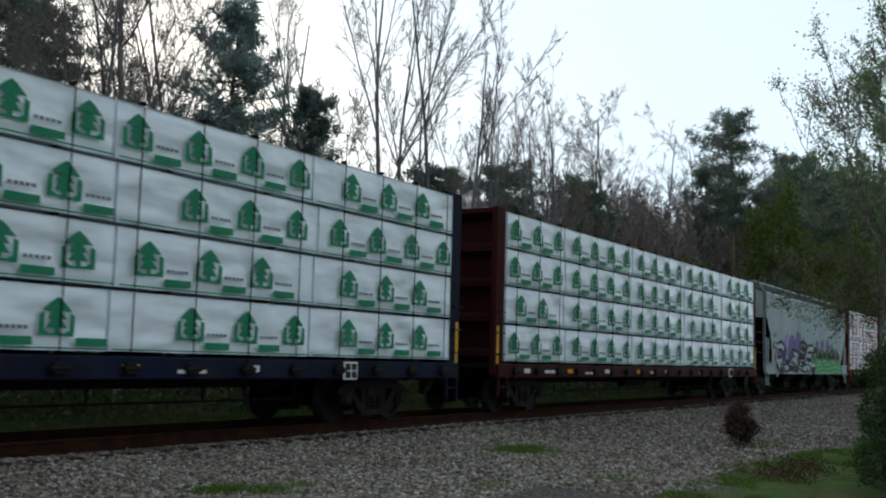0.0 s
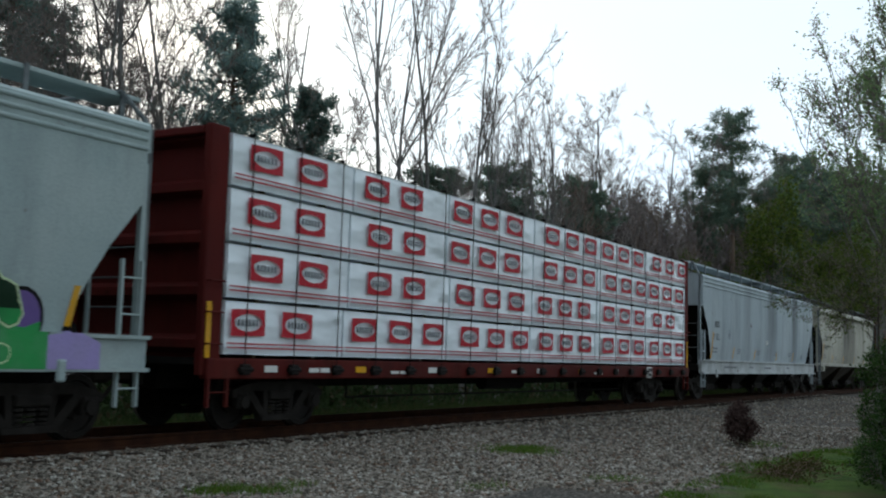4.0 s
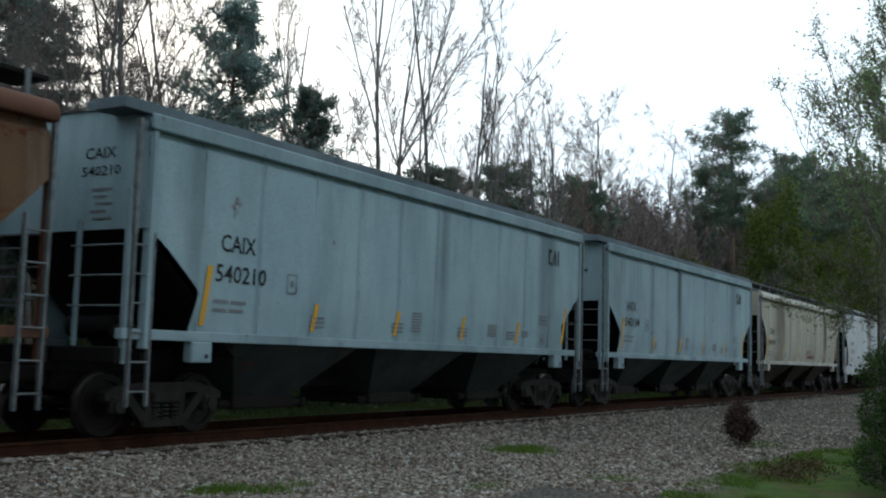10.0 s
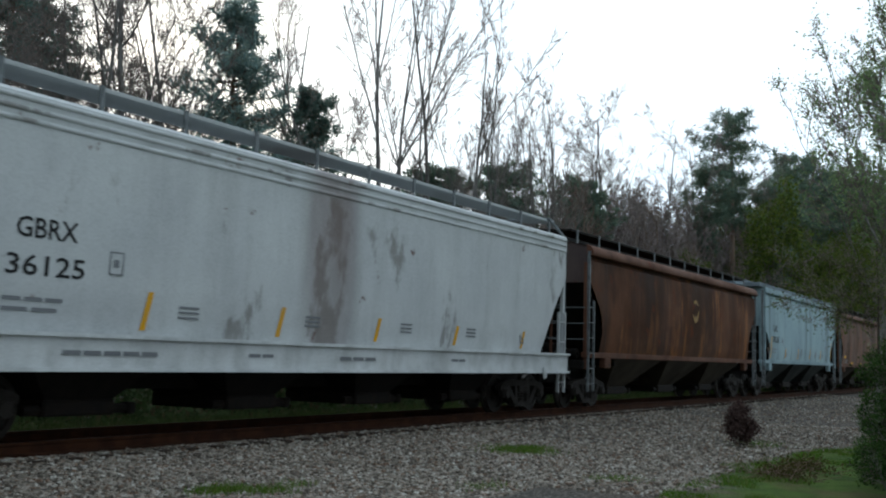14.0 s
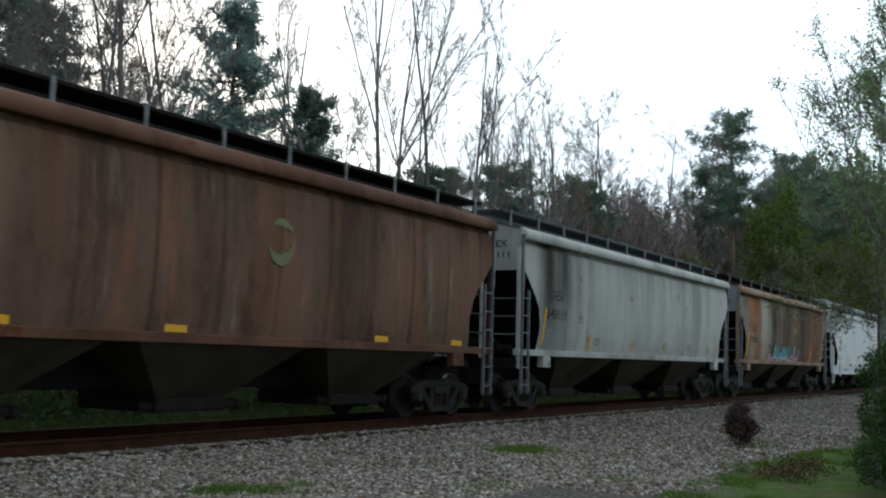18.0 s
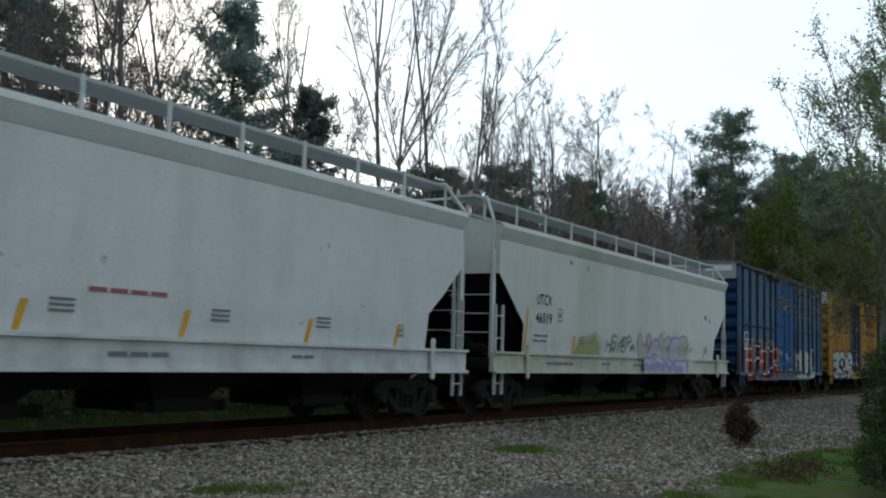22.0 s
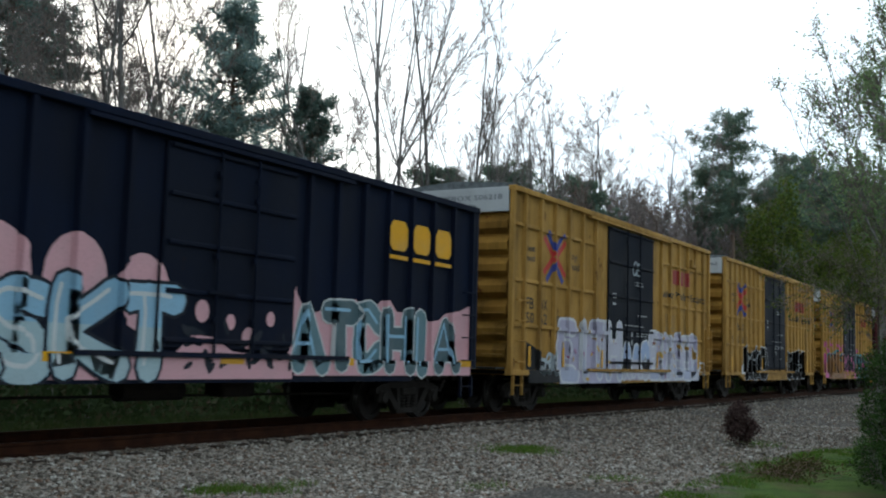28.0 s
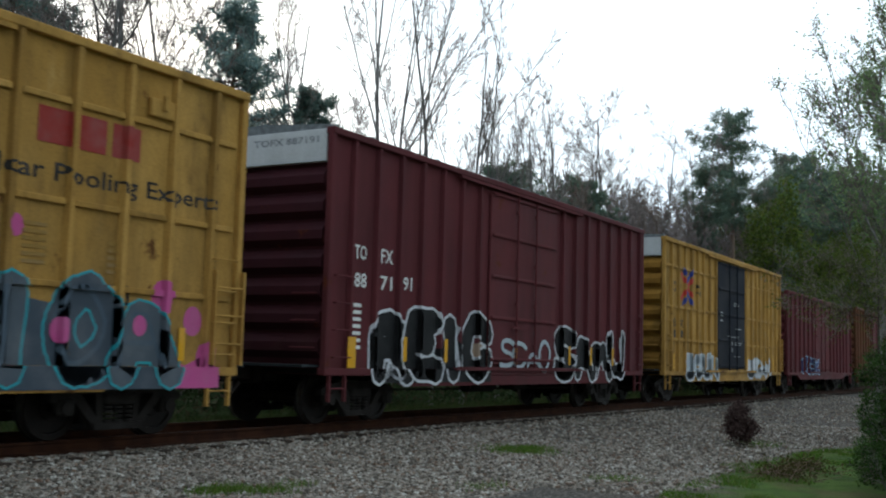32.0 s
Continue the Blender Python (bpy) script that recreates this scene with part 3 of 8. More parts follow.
# ---- boxcars ----
def boxcar(place, length, top, coat, label, ribs, door, door_mat, girts=(), cap_mat=None, bottom=0.85, belly=0.65, trim=None, roof_mat=None, rib_w=0.09, door_style="plug", end_mat=None, rib_mat=None):
    rib_mat = rib_mat or coat
    car = start_car(label, "boxcar", place, "boxcars")
    trim, roof_mat, end_mat = trim or coat, roof_mat or M_GALV, end_mat or coat
    wall_y = 1.52
    for s in (-1, 1):
        y0, y1 = sorted((s * wall_y, s * (wall_y - 0.04)))
        part("side_wall", Mb().box(0.02, length - 0.02, y0, y1, bottom + 0.08, top - 0.06), coat, car)
        y0, y1 = sorted((s * 1.6, s * (wall_y + 0.002)))
        for u in ribs:
            pts = [(u - rib_w * 0.75, s * (wall_y + 0.002)), (u - rib_w * 0.45, s * 1.6), (u + rib_w * 0.45, s * 1.6), (u + rib_w * 0.75, s * (wall_y + 0.002))]
            part("side_post", Mb().loft([[(x, y, bottom + 0.1) for x, y in pts], [(x, y, top - 0.12) for x, y in pts]]), rib_mat, car)
        y0, y1 = sorted((s * 1.6, s * 1.5))
        for u in (0.0, length - 0.12):
            part("corner_post", Mb().box(u, u + 0.12, y0, y1, bottom, top - 0.02, 0.015), coat, car)
        part("top_chord", Mb().box(0.0, length, *sorted((s * 1.62, s * 1.44)), top - 0.12, top, 0.015), trim, car)
        part("side_sill", Mb().box(0.0, length, *sorted((s * 1.6, s * 1.45)), bottom, bottom + 0.12, 0.012), coat, car)
        pts = [(1.9, bottom + 0.02), (2.5, belly), (length - 2.5, belly), (length - 1.9, bottom + 0.02)]
        part("belly_sill", Mb().prism_y(pts, *sorted((s * 1.585, s * 1.5))), coat, car)
        for z in girts:
            xs = [0.13] + [u for u in ribs] + [length - 0.13]
            for a, b in zip(xs, xs[1:]):
                if door[0] - 0.2 < (a + b) / 2 < door[1] + 0.2:
                    continue
                part("girt", Mb().box(a + 0.07, b - 0.07, *sorted((s * 1.57, s * (wall_y + 0.002))), z - 0.04, z + 0.04, 0.012), rib_mat, car)
    # doors
    a, b = door
    panels = [(a, b)] if door_style != "double" else [(a, (a + b) / 2), ((a + b) / 2, b)]
    for s in (-1,):
        for p, q in panels:
            d = part("door", Mb().box(p + 0.03, q - 0.03, -1.575, -1.522, bottom + 0.22, top - 0.24, 0.02), door_mat, car, "sliding door")
            nz = 5 if door_style == "plug" else 4
            for k in range(nz):
                z = bottom + 0.3 + (top - bottom - 0.62) * k / (nz - 1)
                part("door_rib", Mb().box(p + 0.1, q - 0.1, -1.615, -1.573, z, z + 0.07, 0.015), door_mat, d)
            for u in (p + (q - p) * 0.36, p + (q - p) * 0.64):
                rod = Mb().tube((u, -1.63, bottom + 0.15), (u, -1.63, top - 0.22), 0.022, n=6)
                for z in (bottom + 0.6, bottom + 1.5, bottom + 2.4, top - 0.6):
                    rod.box(u - 0.05, u + 0.05, -1.64, -1.6, z, z + 0.08)
                part("locking_rod", rod, door_mat, d)
            part("door_handle", Mb().box(p + (q - p) * 0.3, p + (q - p) * 0.5, -1.655, -1.63, bottom + 1.0, bottom + 1.05), door_mat, d)
        part("door_track", Mb().box(a - 1.4, b + 1.4, -1.65, -1.58, bottom + 0.10, bottom + 0.17), trim, car)
        part("door_track", Mb().box(a - 1.4, b + 1.4, -1.66, -1.58, top - 0.2, top - 0.14), trim, car)
    part("door", Mb().box(a + 0.03, b - 0.03, 1.522, 1.575, bottom + 0.22, top - 0.24, 0.02), door_mat, car)
    # roof with its seams
    mb = Mb().prism_x([(-1.5, top - 0.05), (-1.58, top + 0.0), (-1.5, top + 0.03), (0, top + 0.12), (1.5, top + 0.03), (1.58, top), (1.5, top - 0.05)], 0.02, length - 0.02)
    roof = part("roof", mb, roof_mat, car)
    n = int(length / 1.1)
    for k in range(n + 1):
        u = 0.08 + (length - 0.2) * k / n
        part("roof_seam", Mb().prism_x([(-1.56, top + 0.01), (0, top + 0.115), (1.56, top + 0.01), (1.56, top + 0.05), (0, top + 0.16), (-1.56, top + 0.05)], u, u + 0.04), roof_mat, roof)
    # corrugated ends; on some cars end_mat is darker than the sides
    for m in (1, -1):
        fx = (lambda u: u) if m == 1 else (lambda u: length - u)
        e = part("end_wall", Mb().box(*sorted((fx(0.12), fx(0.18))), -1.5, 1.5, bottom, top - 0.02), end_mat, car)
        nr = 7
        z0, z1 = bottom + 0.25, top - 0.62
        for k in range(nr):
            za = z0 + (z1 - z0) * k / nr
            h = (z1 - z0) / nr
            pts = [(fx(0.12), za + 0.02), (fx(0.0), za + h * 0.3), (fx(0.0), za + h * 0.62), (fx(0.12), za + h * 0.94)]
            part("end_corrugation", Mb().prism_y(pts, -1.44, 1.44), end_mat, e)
        if cap_mat:
            part("end_cap", Mb().box(*sorted((fx(0.0), fx(0.12))), -1.46, 1.46, top - 0.58, top - 0.03, 0.01), cap_mat, e, "white end panel")
        part("crossover_platform", Mb().box(*sorted((fx(-0.35), fx(0.1))), -1.4, 1.4, 0.98, 1.02), M_GRATE, car)
        x0, x1 = sorted((fx(0.16), fx(0.62)))
        grab_irons(car, x0, x1, (1.15, 1.6, 2.05, 2.5), -1.6, coat)
        ladder(car, *sorted((fx(0.16), fx(0.6))), 0.42, 0.85, 1, -1.57, coat, "sill_step")
        for z in (1.3, 1.75, 2.2):
            part("grab_iron", Mb().tube((fx(-0.05), -1.4, z), (fx(-0.05), -0.9, z), 0.014, n=5), coat, e)
        truck(car, fx(1.75))
    part("underframe", Mb().box(0.1, length - 0.1, -0.3, 0.3, 0.72, 1.0).box(0.1, length - 0.1, -1.45, 1.45, bottom + 0.02, bottom + 0.1), M_STEEL, car)
    gear = Mb().tube((length * 0.42, -0.7, 0.62), (length * 0.5, -0.7, 0.62), 0.16, n=10).box(length * 0.55, length * 0.6, -0.9, -0.5, 0.5, 0.85, 0.03).tube((3.0, -0.6, 0.55), (length - 3.0, -0.6, 0.5), 0.02, n=5)
    part("brake_gear", gear, M_TRUCK, car)
    couplers(car, length)
    return car


# ---- centrebeam flat wagons and their lumber ----
TIERS = (1.13, 1.96, 2.79, 3.61, 4.42)


def centrebeam(place, length, coat, label, post_mat=None):
    car = start_car(label, "flat wagon", place, "centrebeam flat wagons")
    for s in (-1, 1):
        part("side_sill", Mb().box(-0.35, length + 0.35, *sorted((s * 1.58, s * 1.42)), 0.80, 1.10, 0.02), coat, car)
        for k in range(int(length / 1.15) + 1):
            u = 0.42 + 1.145 * k
            if u < length - 0.1:
                part("winch", Mb().box(u - 0.1, u + 0.1, *sorted((s * 1.66, s * 1.575)), 0.86, 1.02, 0.02).tube((u - 0.14, s * 1.63, 0.94), (u + 0.14, s * 1.63, 0.94), 0.04, n=8), M_STEEL, car)
    part("deck", Mb().box(-0.3, length + 0.3, -1.42, 1.42, 1.0, 1.1), M_STEEL, car)
    part("centre_sill", Mb().box(0, length, -0.28, 0.28, 0.62, 1.0), M_STEEL, car)
    beam = Mb().box(0, length, -0.15, 0.15, 4.25, 4.45, 0.02)
    n = 8
    for k in range(n + 1):
        u = 0.1 + (length - 0.2) * k / n
        beam.box(u - 0.1, u + 0.1, -0.1, 0.1, 1.1, 4.3)
        if k < n:
            w = (length - 0.2) / n
            beam.tube((u, 0, 1.2), (u + w, 0, 4.3), 0.06, n=6)
    part("centre_beam", beam, coat, car)
    for m in (1, -1):
        fx = (lambda u: u) if m == 1 else (lambda u: length - u)
        b = part("bulkhead", Mb().box(*sorted((fx(-0.12), fx(-0.04))), -1.5, 1.5, 1.05, 4.42), coat, car, "ribbed end bulkhead")
        for y in (-1.52, 1.38):
            part("bulkhead_post", Mb().box(*sorted((fx(-0.42), fx(-0.02))), y, y + 0.14, 0.85, 4.47, 0.02), coat, b)
        for k in range(5):
            z = 1.3 + k * 0.76
            part("bulkhead_rib", Mb().prism_y([(fx(-0.12), z - 0.14), (fx(-0.3), z - 0.06), (fx(-0.3), z + 0.06), (fx(-0.12), z + 0.14)], -1.38, 1.38), coat, b)
        part("bulkhead_cap", Mb().box(*sorted((fx(-0.42), fx(-0.04))), -1.38, 1.38, 4.33, 4.45, 0.02), coat, b)
        grab_irons(car, *sorted((fx(-0.38), fx(-0.08))), (1.3, 1.75, 2.2), -1.53, coat)
        ladder(car, *sorted((fx(-0.3), fx(0.1))), 0.4, 0.82, 1, -1.55, coat, "sill_step")
        part("reflector_strip", Mb().box(*sorted((fx(-0.36), fx(-0.26))), -1.535, -1.522, 1.1, 1.9), M_YELLOW, b)
        truck(car, fx(1.9))
    rods = Mb().tube((4, -0.9, 0.45), (length - 4, -0.9, 0.45), 0.02, n=5)
    for u in (4.0, 6.2, 8.4, length - 8.4, length - 6.2, length - 4.0):
        rods.tube((u, -0.9, 0.45), (u, -0.9, 1.0), 0.02, n=5)
    part("brake_rigging", rods.tube((length * 0.46, -0.5, 0.65), (length * 0.55, -0.5, 0.65), 0.15, n=10), M_STEEL, car)
    # sill markings: reflectors, stencilled lines and a data panel
    for k in range(int(length / 2.4)):
        u = 0.9 + 2.4 * k
        part("reflector_strip", Mb().box(u, u + 0.3, -1.59, -1.582, 0.9, 1.0), M_YELLOW if k % 2 else M_WHITE, car)
    marks(car, [(2.0, 2.9, 0.9, 0.07), (4.4, 5.0, 0.88, 0.05), (9.2, 9.9, 0.9, 0.06), (13.9, 14.5, 0.88, 0.05)], M_WHITE, -1.584)
    panel = part("data_panel", Mb().box(length - 3.6, length - 3.2, -1.61, -1.582, 0.78, 1.08, 0.01), M_WHITE, car)
    for i in range(2):
        for j in range(2):
            part("panel_window", Mb().box(length - 3.56 + i * 0.18, length - 3.42 + i * 0.18, -1.614, -1.609, 0.81 + j * 0.13, 0.92 + j * 0.13), M_BLACK, panel)
    couplers(car, length, 1.05)
    return car


def tarp(name, tint):
    m = Nodes(name, 0.36)
    m.bsdf.inputs["Specular IOR Level"].default_value = 0.4
    big = m.noise(1.1, 5)
    c = m.mix(m.ramp(big, 0.3, 0.75), tint, m.mix(0.14, tint, 0.25))
    c = m.mix(m.ramp(m.noise(14, 5), 0.55, 0.85, 0, 0.12), c, 0.3)
    v = m.n.new("ShaderNodeMapping")
    v.inputs["Rotation"].default_value = (0, radians(48), 0)
    v.inputs["Scale"].default_value = (0.5, 1, 1.7)
    m.link(m.co, v.inputs["Vector"])
    fold = m.math("ADD", m.noise(1.3, 2, v.outputs["Vector"], 0.4), m.math("MULTIPLY", m.noise(1.4, 2, None, 0.4), 0.4))
    m.bump(fold, 0.5, 0.25)
    return m.done(c)


M_TARP = tarp("white_wrap", "e8eff4")
M_LOGO_GREEN = spray("printed_green", "0e7d58")
M_LOGO_RED = spray("printed_red", "b3202f")
M_DUNNAGE = plain("dunnage_timber", "4a3d2e", 0.9, 0, "33291e", 6)


def tree_badge():
    """A printed badge: a fir in a house outline."""
    mb = Mb()
    flat = lambda pts: mb.add([(x, 0, z) for x, z in pts], [tuple(range(len(pts)))])
    flat([(-0.28, 0.0), (-0.14, 0.0), (-0.14, 0.05), (-0.2, 0.07), (-0.2, 0.3), (-0.28, 0.26)])
    flat([(0.14, 0.0), (0.28, 0.0), (0.28, 0.26), (0.2, 0.3), (0.2, 0.07), (0.14, 0.05)])
    flat([(-0.14, 0.0), (0.14, 0.0), (0.14, 0.035), (-0.14, 0.035)])
    flat([(-0.04, 0.035), (0.04, 0.035), (0.04, 0.11), (-0.04, 0.11)])
    flat([(-0.165, 0.10), (0.165, 0.10), (0.06, 0.22), (-0.06, 0.22)])
    flat([(-0.15, 0.21), (0.15, 0.21), (0.06, 0.32), (-0.06, 0.32)])
    flat([(-0.24, 0.31), (0.24, 0.31), (0.1, 0.43), (-0.1, 0.43)])
    flat([(-0.1, 0.43), (0.1, 0.43), (0.0, 0.49)])
    return mb.mesh("printed_badge", M_LOGO_GREEN)


def oval_badge():
    """A printed badge: a red block with a pale oval and a dark bar in it."""
    mb = Mb()
    n = 20
    out = [(-0.38, 0), (0.38, 0), (0.38, 0.4), (-0.38, 0.4)]
    ring_o, ring_i = [], []
    for k in range(n):
        a = 2 * math.pi * (k + 0.5) / n
        ring_i.append((0.31 * math.cos(a), 0, 0.2 + 0.13 * math.sin(a)))
        cx, cz = math.cos(a), math.sin(a)
        s = min(0.38 / max(abs(cx), 1e-6), 0.2 / max(abs(cz), 1e-6))
        ring_o.append((cx * s, 0, 0.2 + cz * s))
    mb.loft([ring_o, ring_i], cap=False)
    for k in range(6):
        x = -0.24 + k * 0.082
        mb.add([(x, 0, 0.15), (x + 0.055, 0, 0.15), (x + 0.055, 0, 0.25), (x, 0, 0.25)], [(0, 1, 2, 3)])
    me = mb.mesh("printed_badge", M_LOGO_RED)
    me.materials.append(M_GREY)
    for p in list(me.polygons)[n:]:
        p.material_index = 1
    return me


ME_BADGE = {"green": tree_badge(), "red": oval_badge()}
ME_WORDS = Mb()
for k in range(5):
    ME_WORDS.box(k * 0.085, k * 0.085 + 0.06, -0.001, 0.001, 0, 0.045)
ME_WORDS = ME_WORDS.mesh("printed_lettering", M_GREY)
ME_DASH = Mb().box(0, 0.5, -0.001, 0.001, 0, 0.095).mesh("printed_band", M_LOGO_GREEN)
LOADS = []


def bundle(place, u0, u1, tier, style, rng, far=False):
    """One wrapped bundle of sawn lumber on a wagon; u0, u1 are along the wagon."""
    z0, z1 = TIERS[tier] + 0.026, TIERS[tier + 1] - 0.022
    s = 1 if far else -1
    L = u1 - u0
    th = empty("lumber_bundle", "white plastic-wrapped lumber bundle with %s printed badges, strapped on the wagon" % style, "lumber bundle", "lumber bundles on the wagons")
    th.location = (place + u0, TRACK_Y, z0)
    LOADS.append((th, place + u0, z0))
    h = z1 - z0
    mb = Mb()
    nx, nz = max(6, int(L / 0.14)), 10
    front = 1.545
    rows = []
    for i in range(nz + 1):
        z = h * i / nz
        row = []
        for k in range(nx + 1):
            x = 0.015 + (L - 0.03) * k / nx
            e = min(1.0, min(i, nz - i) / 1.2) * min(1.0, min(k, nx - k) / 1.0)
            sag = 0.03 * noise.noise(Vector((x * 0.9 + u0 * 3 + tier * 9, z * 1.6, tier * 5.1))) + 0.034 * noise.noise(Vector(((x + z * 1.7) * 1.9 + u0, (z - x * 0.55) * 4.2, tier + 3 + u0)))
            row.append((x, s * (front - 0.02 * (1 - e) + sag * e), z + (0.012 * noise.noise(Vector((x * 1.3, tier, u0))) if i in (0,) else 0)))
        rows.append(row if s < 0 else row[::-1])
    mb.loft(rows, cap=False, close=False)
    b = 0.25
    mb.add([(0.015, s * front, 0), (L - 0.015, s * front, 0), (L - 0.015, s * b, 0), (0.015, s * b, 0), (0.015, s * front, h), (L - 0.015, s * front, h), (L - 0.015, s * b, h), (0.015, s * b, h)],
           [(0, 3, 2, 1), (4, 5, 6, 7), (0, 4, 7, 3), (1, 2, 6, 5), (2, 3, 7, 6)])
    part("wrap", mb, M_TARP, th, smooth=40)
    for k in range(max(2, int(L / 1.6))):
        x = L * (k + 0.5) / max(2, int(L / 1.6))
        part("spacer_board", Mb().box(x - 0.045, x + 0.045, *sorted((s * 1.5, s * 0.3)), -0.046, 0.0), M_DUNNAGE, th)
    if far:
        return
    y = -1.592
    if style == "green":
        pitch, x = 1.145, (0.42 + rng.choice((-0.08, -0.06, 0.24)) + rng.uniform(-0.03, 0.03) - u0) % 1.145
        x = x if x > 0.3 else x + pitch
        while x < L - 0.28:
            part("printed_badge", ME_BADGE["green"], None, th, at=pose(x, y, 0.17, rng.uniform(-1, 1), rng.uniform(-2.5, 2.5), 0) @ Matrix.Diagonal((0.94, 1, 0.96, 1)))
            if x + 0.85 < L:
                part("printed_lettering", ME_WORDS, None, th, at=pose(x + 0.33, y, 0.24))
            if x + 0.75 < L:
                part("printed_band", ME_DASH, None, th, at=pose(x + 0.3, y, 0.06))
            x += pitch
        part("printed_edge", Mb().box(0.05, L - 0.05, y, y + 0.002, 0.015, 0.035), M_LOGO_GREEN, th)
    else:
        pitch, x = 1.16, 0.45 + rng.random() * 0.5
        while x < L - 0.4:
            part("printed_badge", ME_BADGE["red"], None, th, at=pose(x, y, 0.27, 0, rng.uniform(-1.5, 1.5), 0))
            x += pitch
        for z in (0.09, 0.15):
            part("printed_stripe", Mb().box(0.03, L - 0.03, y, y + 0.002, z, z + 0.022), M_LOGO_RED, th)


def load(place, length, joints, style, seed):
    rng = random.Random(seed)
    for tier in range(4):
        js = [0.0] + [j + rng.uniform(-0.12, 0.12) for j in joints] + [length]
        for a, b in zip(js, js[1:]):
            bundle(place, a, b, tier, style, rng)
            bundle(place, a, b, tier, style, rng, far=True)


def straps(car, length):
    for k in range(int(length / 1.145) + 1):
        u = 0.42 + 1.145 * k
        if u < length - 0.1:
            part("tie_down_cable", Mb().box(u - 0.008, u + 0.008, -1.612, -1.602, 1.0, 4.45).box(u - 0.02, u + 0.02, -1.612, -1.5, 4.4, 4.45, 0.005), M_STEEL, car)


# ---- paint that follows a wagon side ----
def cut(poly, axis, lo, hi):
    """A convex polygon kept between two lines."""
    for sign, lim in ((1, lo), (-1, hi)):
        res = []
        for i, p in enumerate(poly):
            q = poly[(i + 1) % len(poly)]
            a, b = sign * (p[axis] - lim), sign * (q[axis] - lim)
            if a >= 0:
                res.append(p)
            if (a >= 0) != (b >= 0):
                f = a / (a - b)
                res.append((p[0] + (q[0] - p[0]) * f, p[1] + (q[1] - p[1]) * f))
        poly = res
        if len(poly) < 3:
            return []
    return poly


class Wall:
    """Where the outer face of a wagon's side lies: strips along it (posts, door) and levels up it."""

    def __init__(self, strips, levels, depth):
        self.strips, self.levels, self.depth = strips, levels, depth


def sheet(polys, wall, lift):
    mb = Mb()
    for poly in polys:
        x0, x1 = min(p[0] for p in poly), max(p[0] for p in poly)
        z0, z1 = min(p[1] for p in poly), max(p[1] for p in poly)
        for a, b in zip(wall.strips, wall.strips[1:]):
            if b <= x0 or a >= x1:
                continue
            pa = cut(poly, 0, a, b)
            if not pa:
                continue
            for c, d in zip(wall.levels, wall.levels[1:]):
                if d <= z0 or c >= z1:
                    continue
                pb = cut(pa, 1, c, d)
                if len(pb) >= 3:
                    zm = (c + d) / 2
                    sloped = wall.depth((a + b) / 2, c + 1e-4) != wall.depth((a + b) / 2, d - 1e-4)
                    mb.add([(x, wall.depth(min(max(x, a + 1e-5), b - 1e-5), z if sloped else zm) - lift, z) for x, z in pb], [tuple(range(len(pb)))])
    return mb


def boxcar_wall(ribs, door, bottom, top, belly, rib_w=0.09, girts=()):
    xs = {0.0, 30.0, door[0], door[1]}
    for u in ribs:
        xs |= {u + k * rib_w for k in (-0.77, -0.46, 0.46, 0.77)}

    def depth(x, z):
        if z < bottom + 0.12:
            return -1.601
        if door[0] < x < door[1]:
            return -1.577
        for u in ribs:
            e = abs(x - u) / rib_w
            if e < 0.77:
                return -1.601 if e < 0.46 else -1.601 + 0.079 * (e - 0.46) / 0.31
        if any(abs(z - g) < 0.045 for g in girts):
            return -1.572
        return -1.522

    zs = sorted({belly, bottom + 0.12, top, *[g + s for g in girts for s in (-0.045, 0.045)]})
    return Wall(sorted(xs), zs, depth)


def hopper_wall(shape):
    sh = SHAPES[shape]
    lows = {"deep": -1.685, "smooth": -1.685}.get(shape)

    def depth(x, z):
        if lows and z < sh["low"] + 0.03:
            return lows
        return -lerp(sh["side"], z) - 0.004

    zs = [0.9, sh["low"] + 0.03] + [sh["low"] + 0.03 + 0.22 * k for k in range(1, 12)]
    return Wall([0.0, 30.0], zs, depth)


# ---- ground and track ----
def ground_z(x, y):
    """Height of the ground: ballast shoulder, gravel apron, grass verge, woodland floor."""
    z = lerp([(-200, -0.75), (-3, -0.62), (3.0, -0.5), (6.0, -0.46), (8.6, -0.42), (10.4, -0.26), (10.75, -0.235), (11.0, -0.19), (13.5, -0.19), (14.0, -0.24), (15.6, -0.55), (19, -0.6), (30, -0.3), (60, 0.4), (400, 1.0), (3000, 1.0)], y)
    if -30 < x < 120 and -12 < y < 40:
        z += 0.05 * noise.noise(Vector((x * 0.35, y * 0.5, 0))) * (0.25 if 10.4 < y < 13.7 else 1.0)
    return z


def grid_sheet(xs, ys):
    mb = Mb()
    mb.v = [(x, y, ground_z(x, y)) for y in ys for x in xs]
    n = len(xs)
    mb.f = [(j * n + i, j * n + i + 1, (j + 1) * n + i + 1, (j + 1) * n + i) for j in range(len(ys) - 1) for i in range(n - 1)]
    return mb


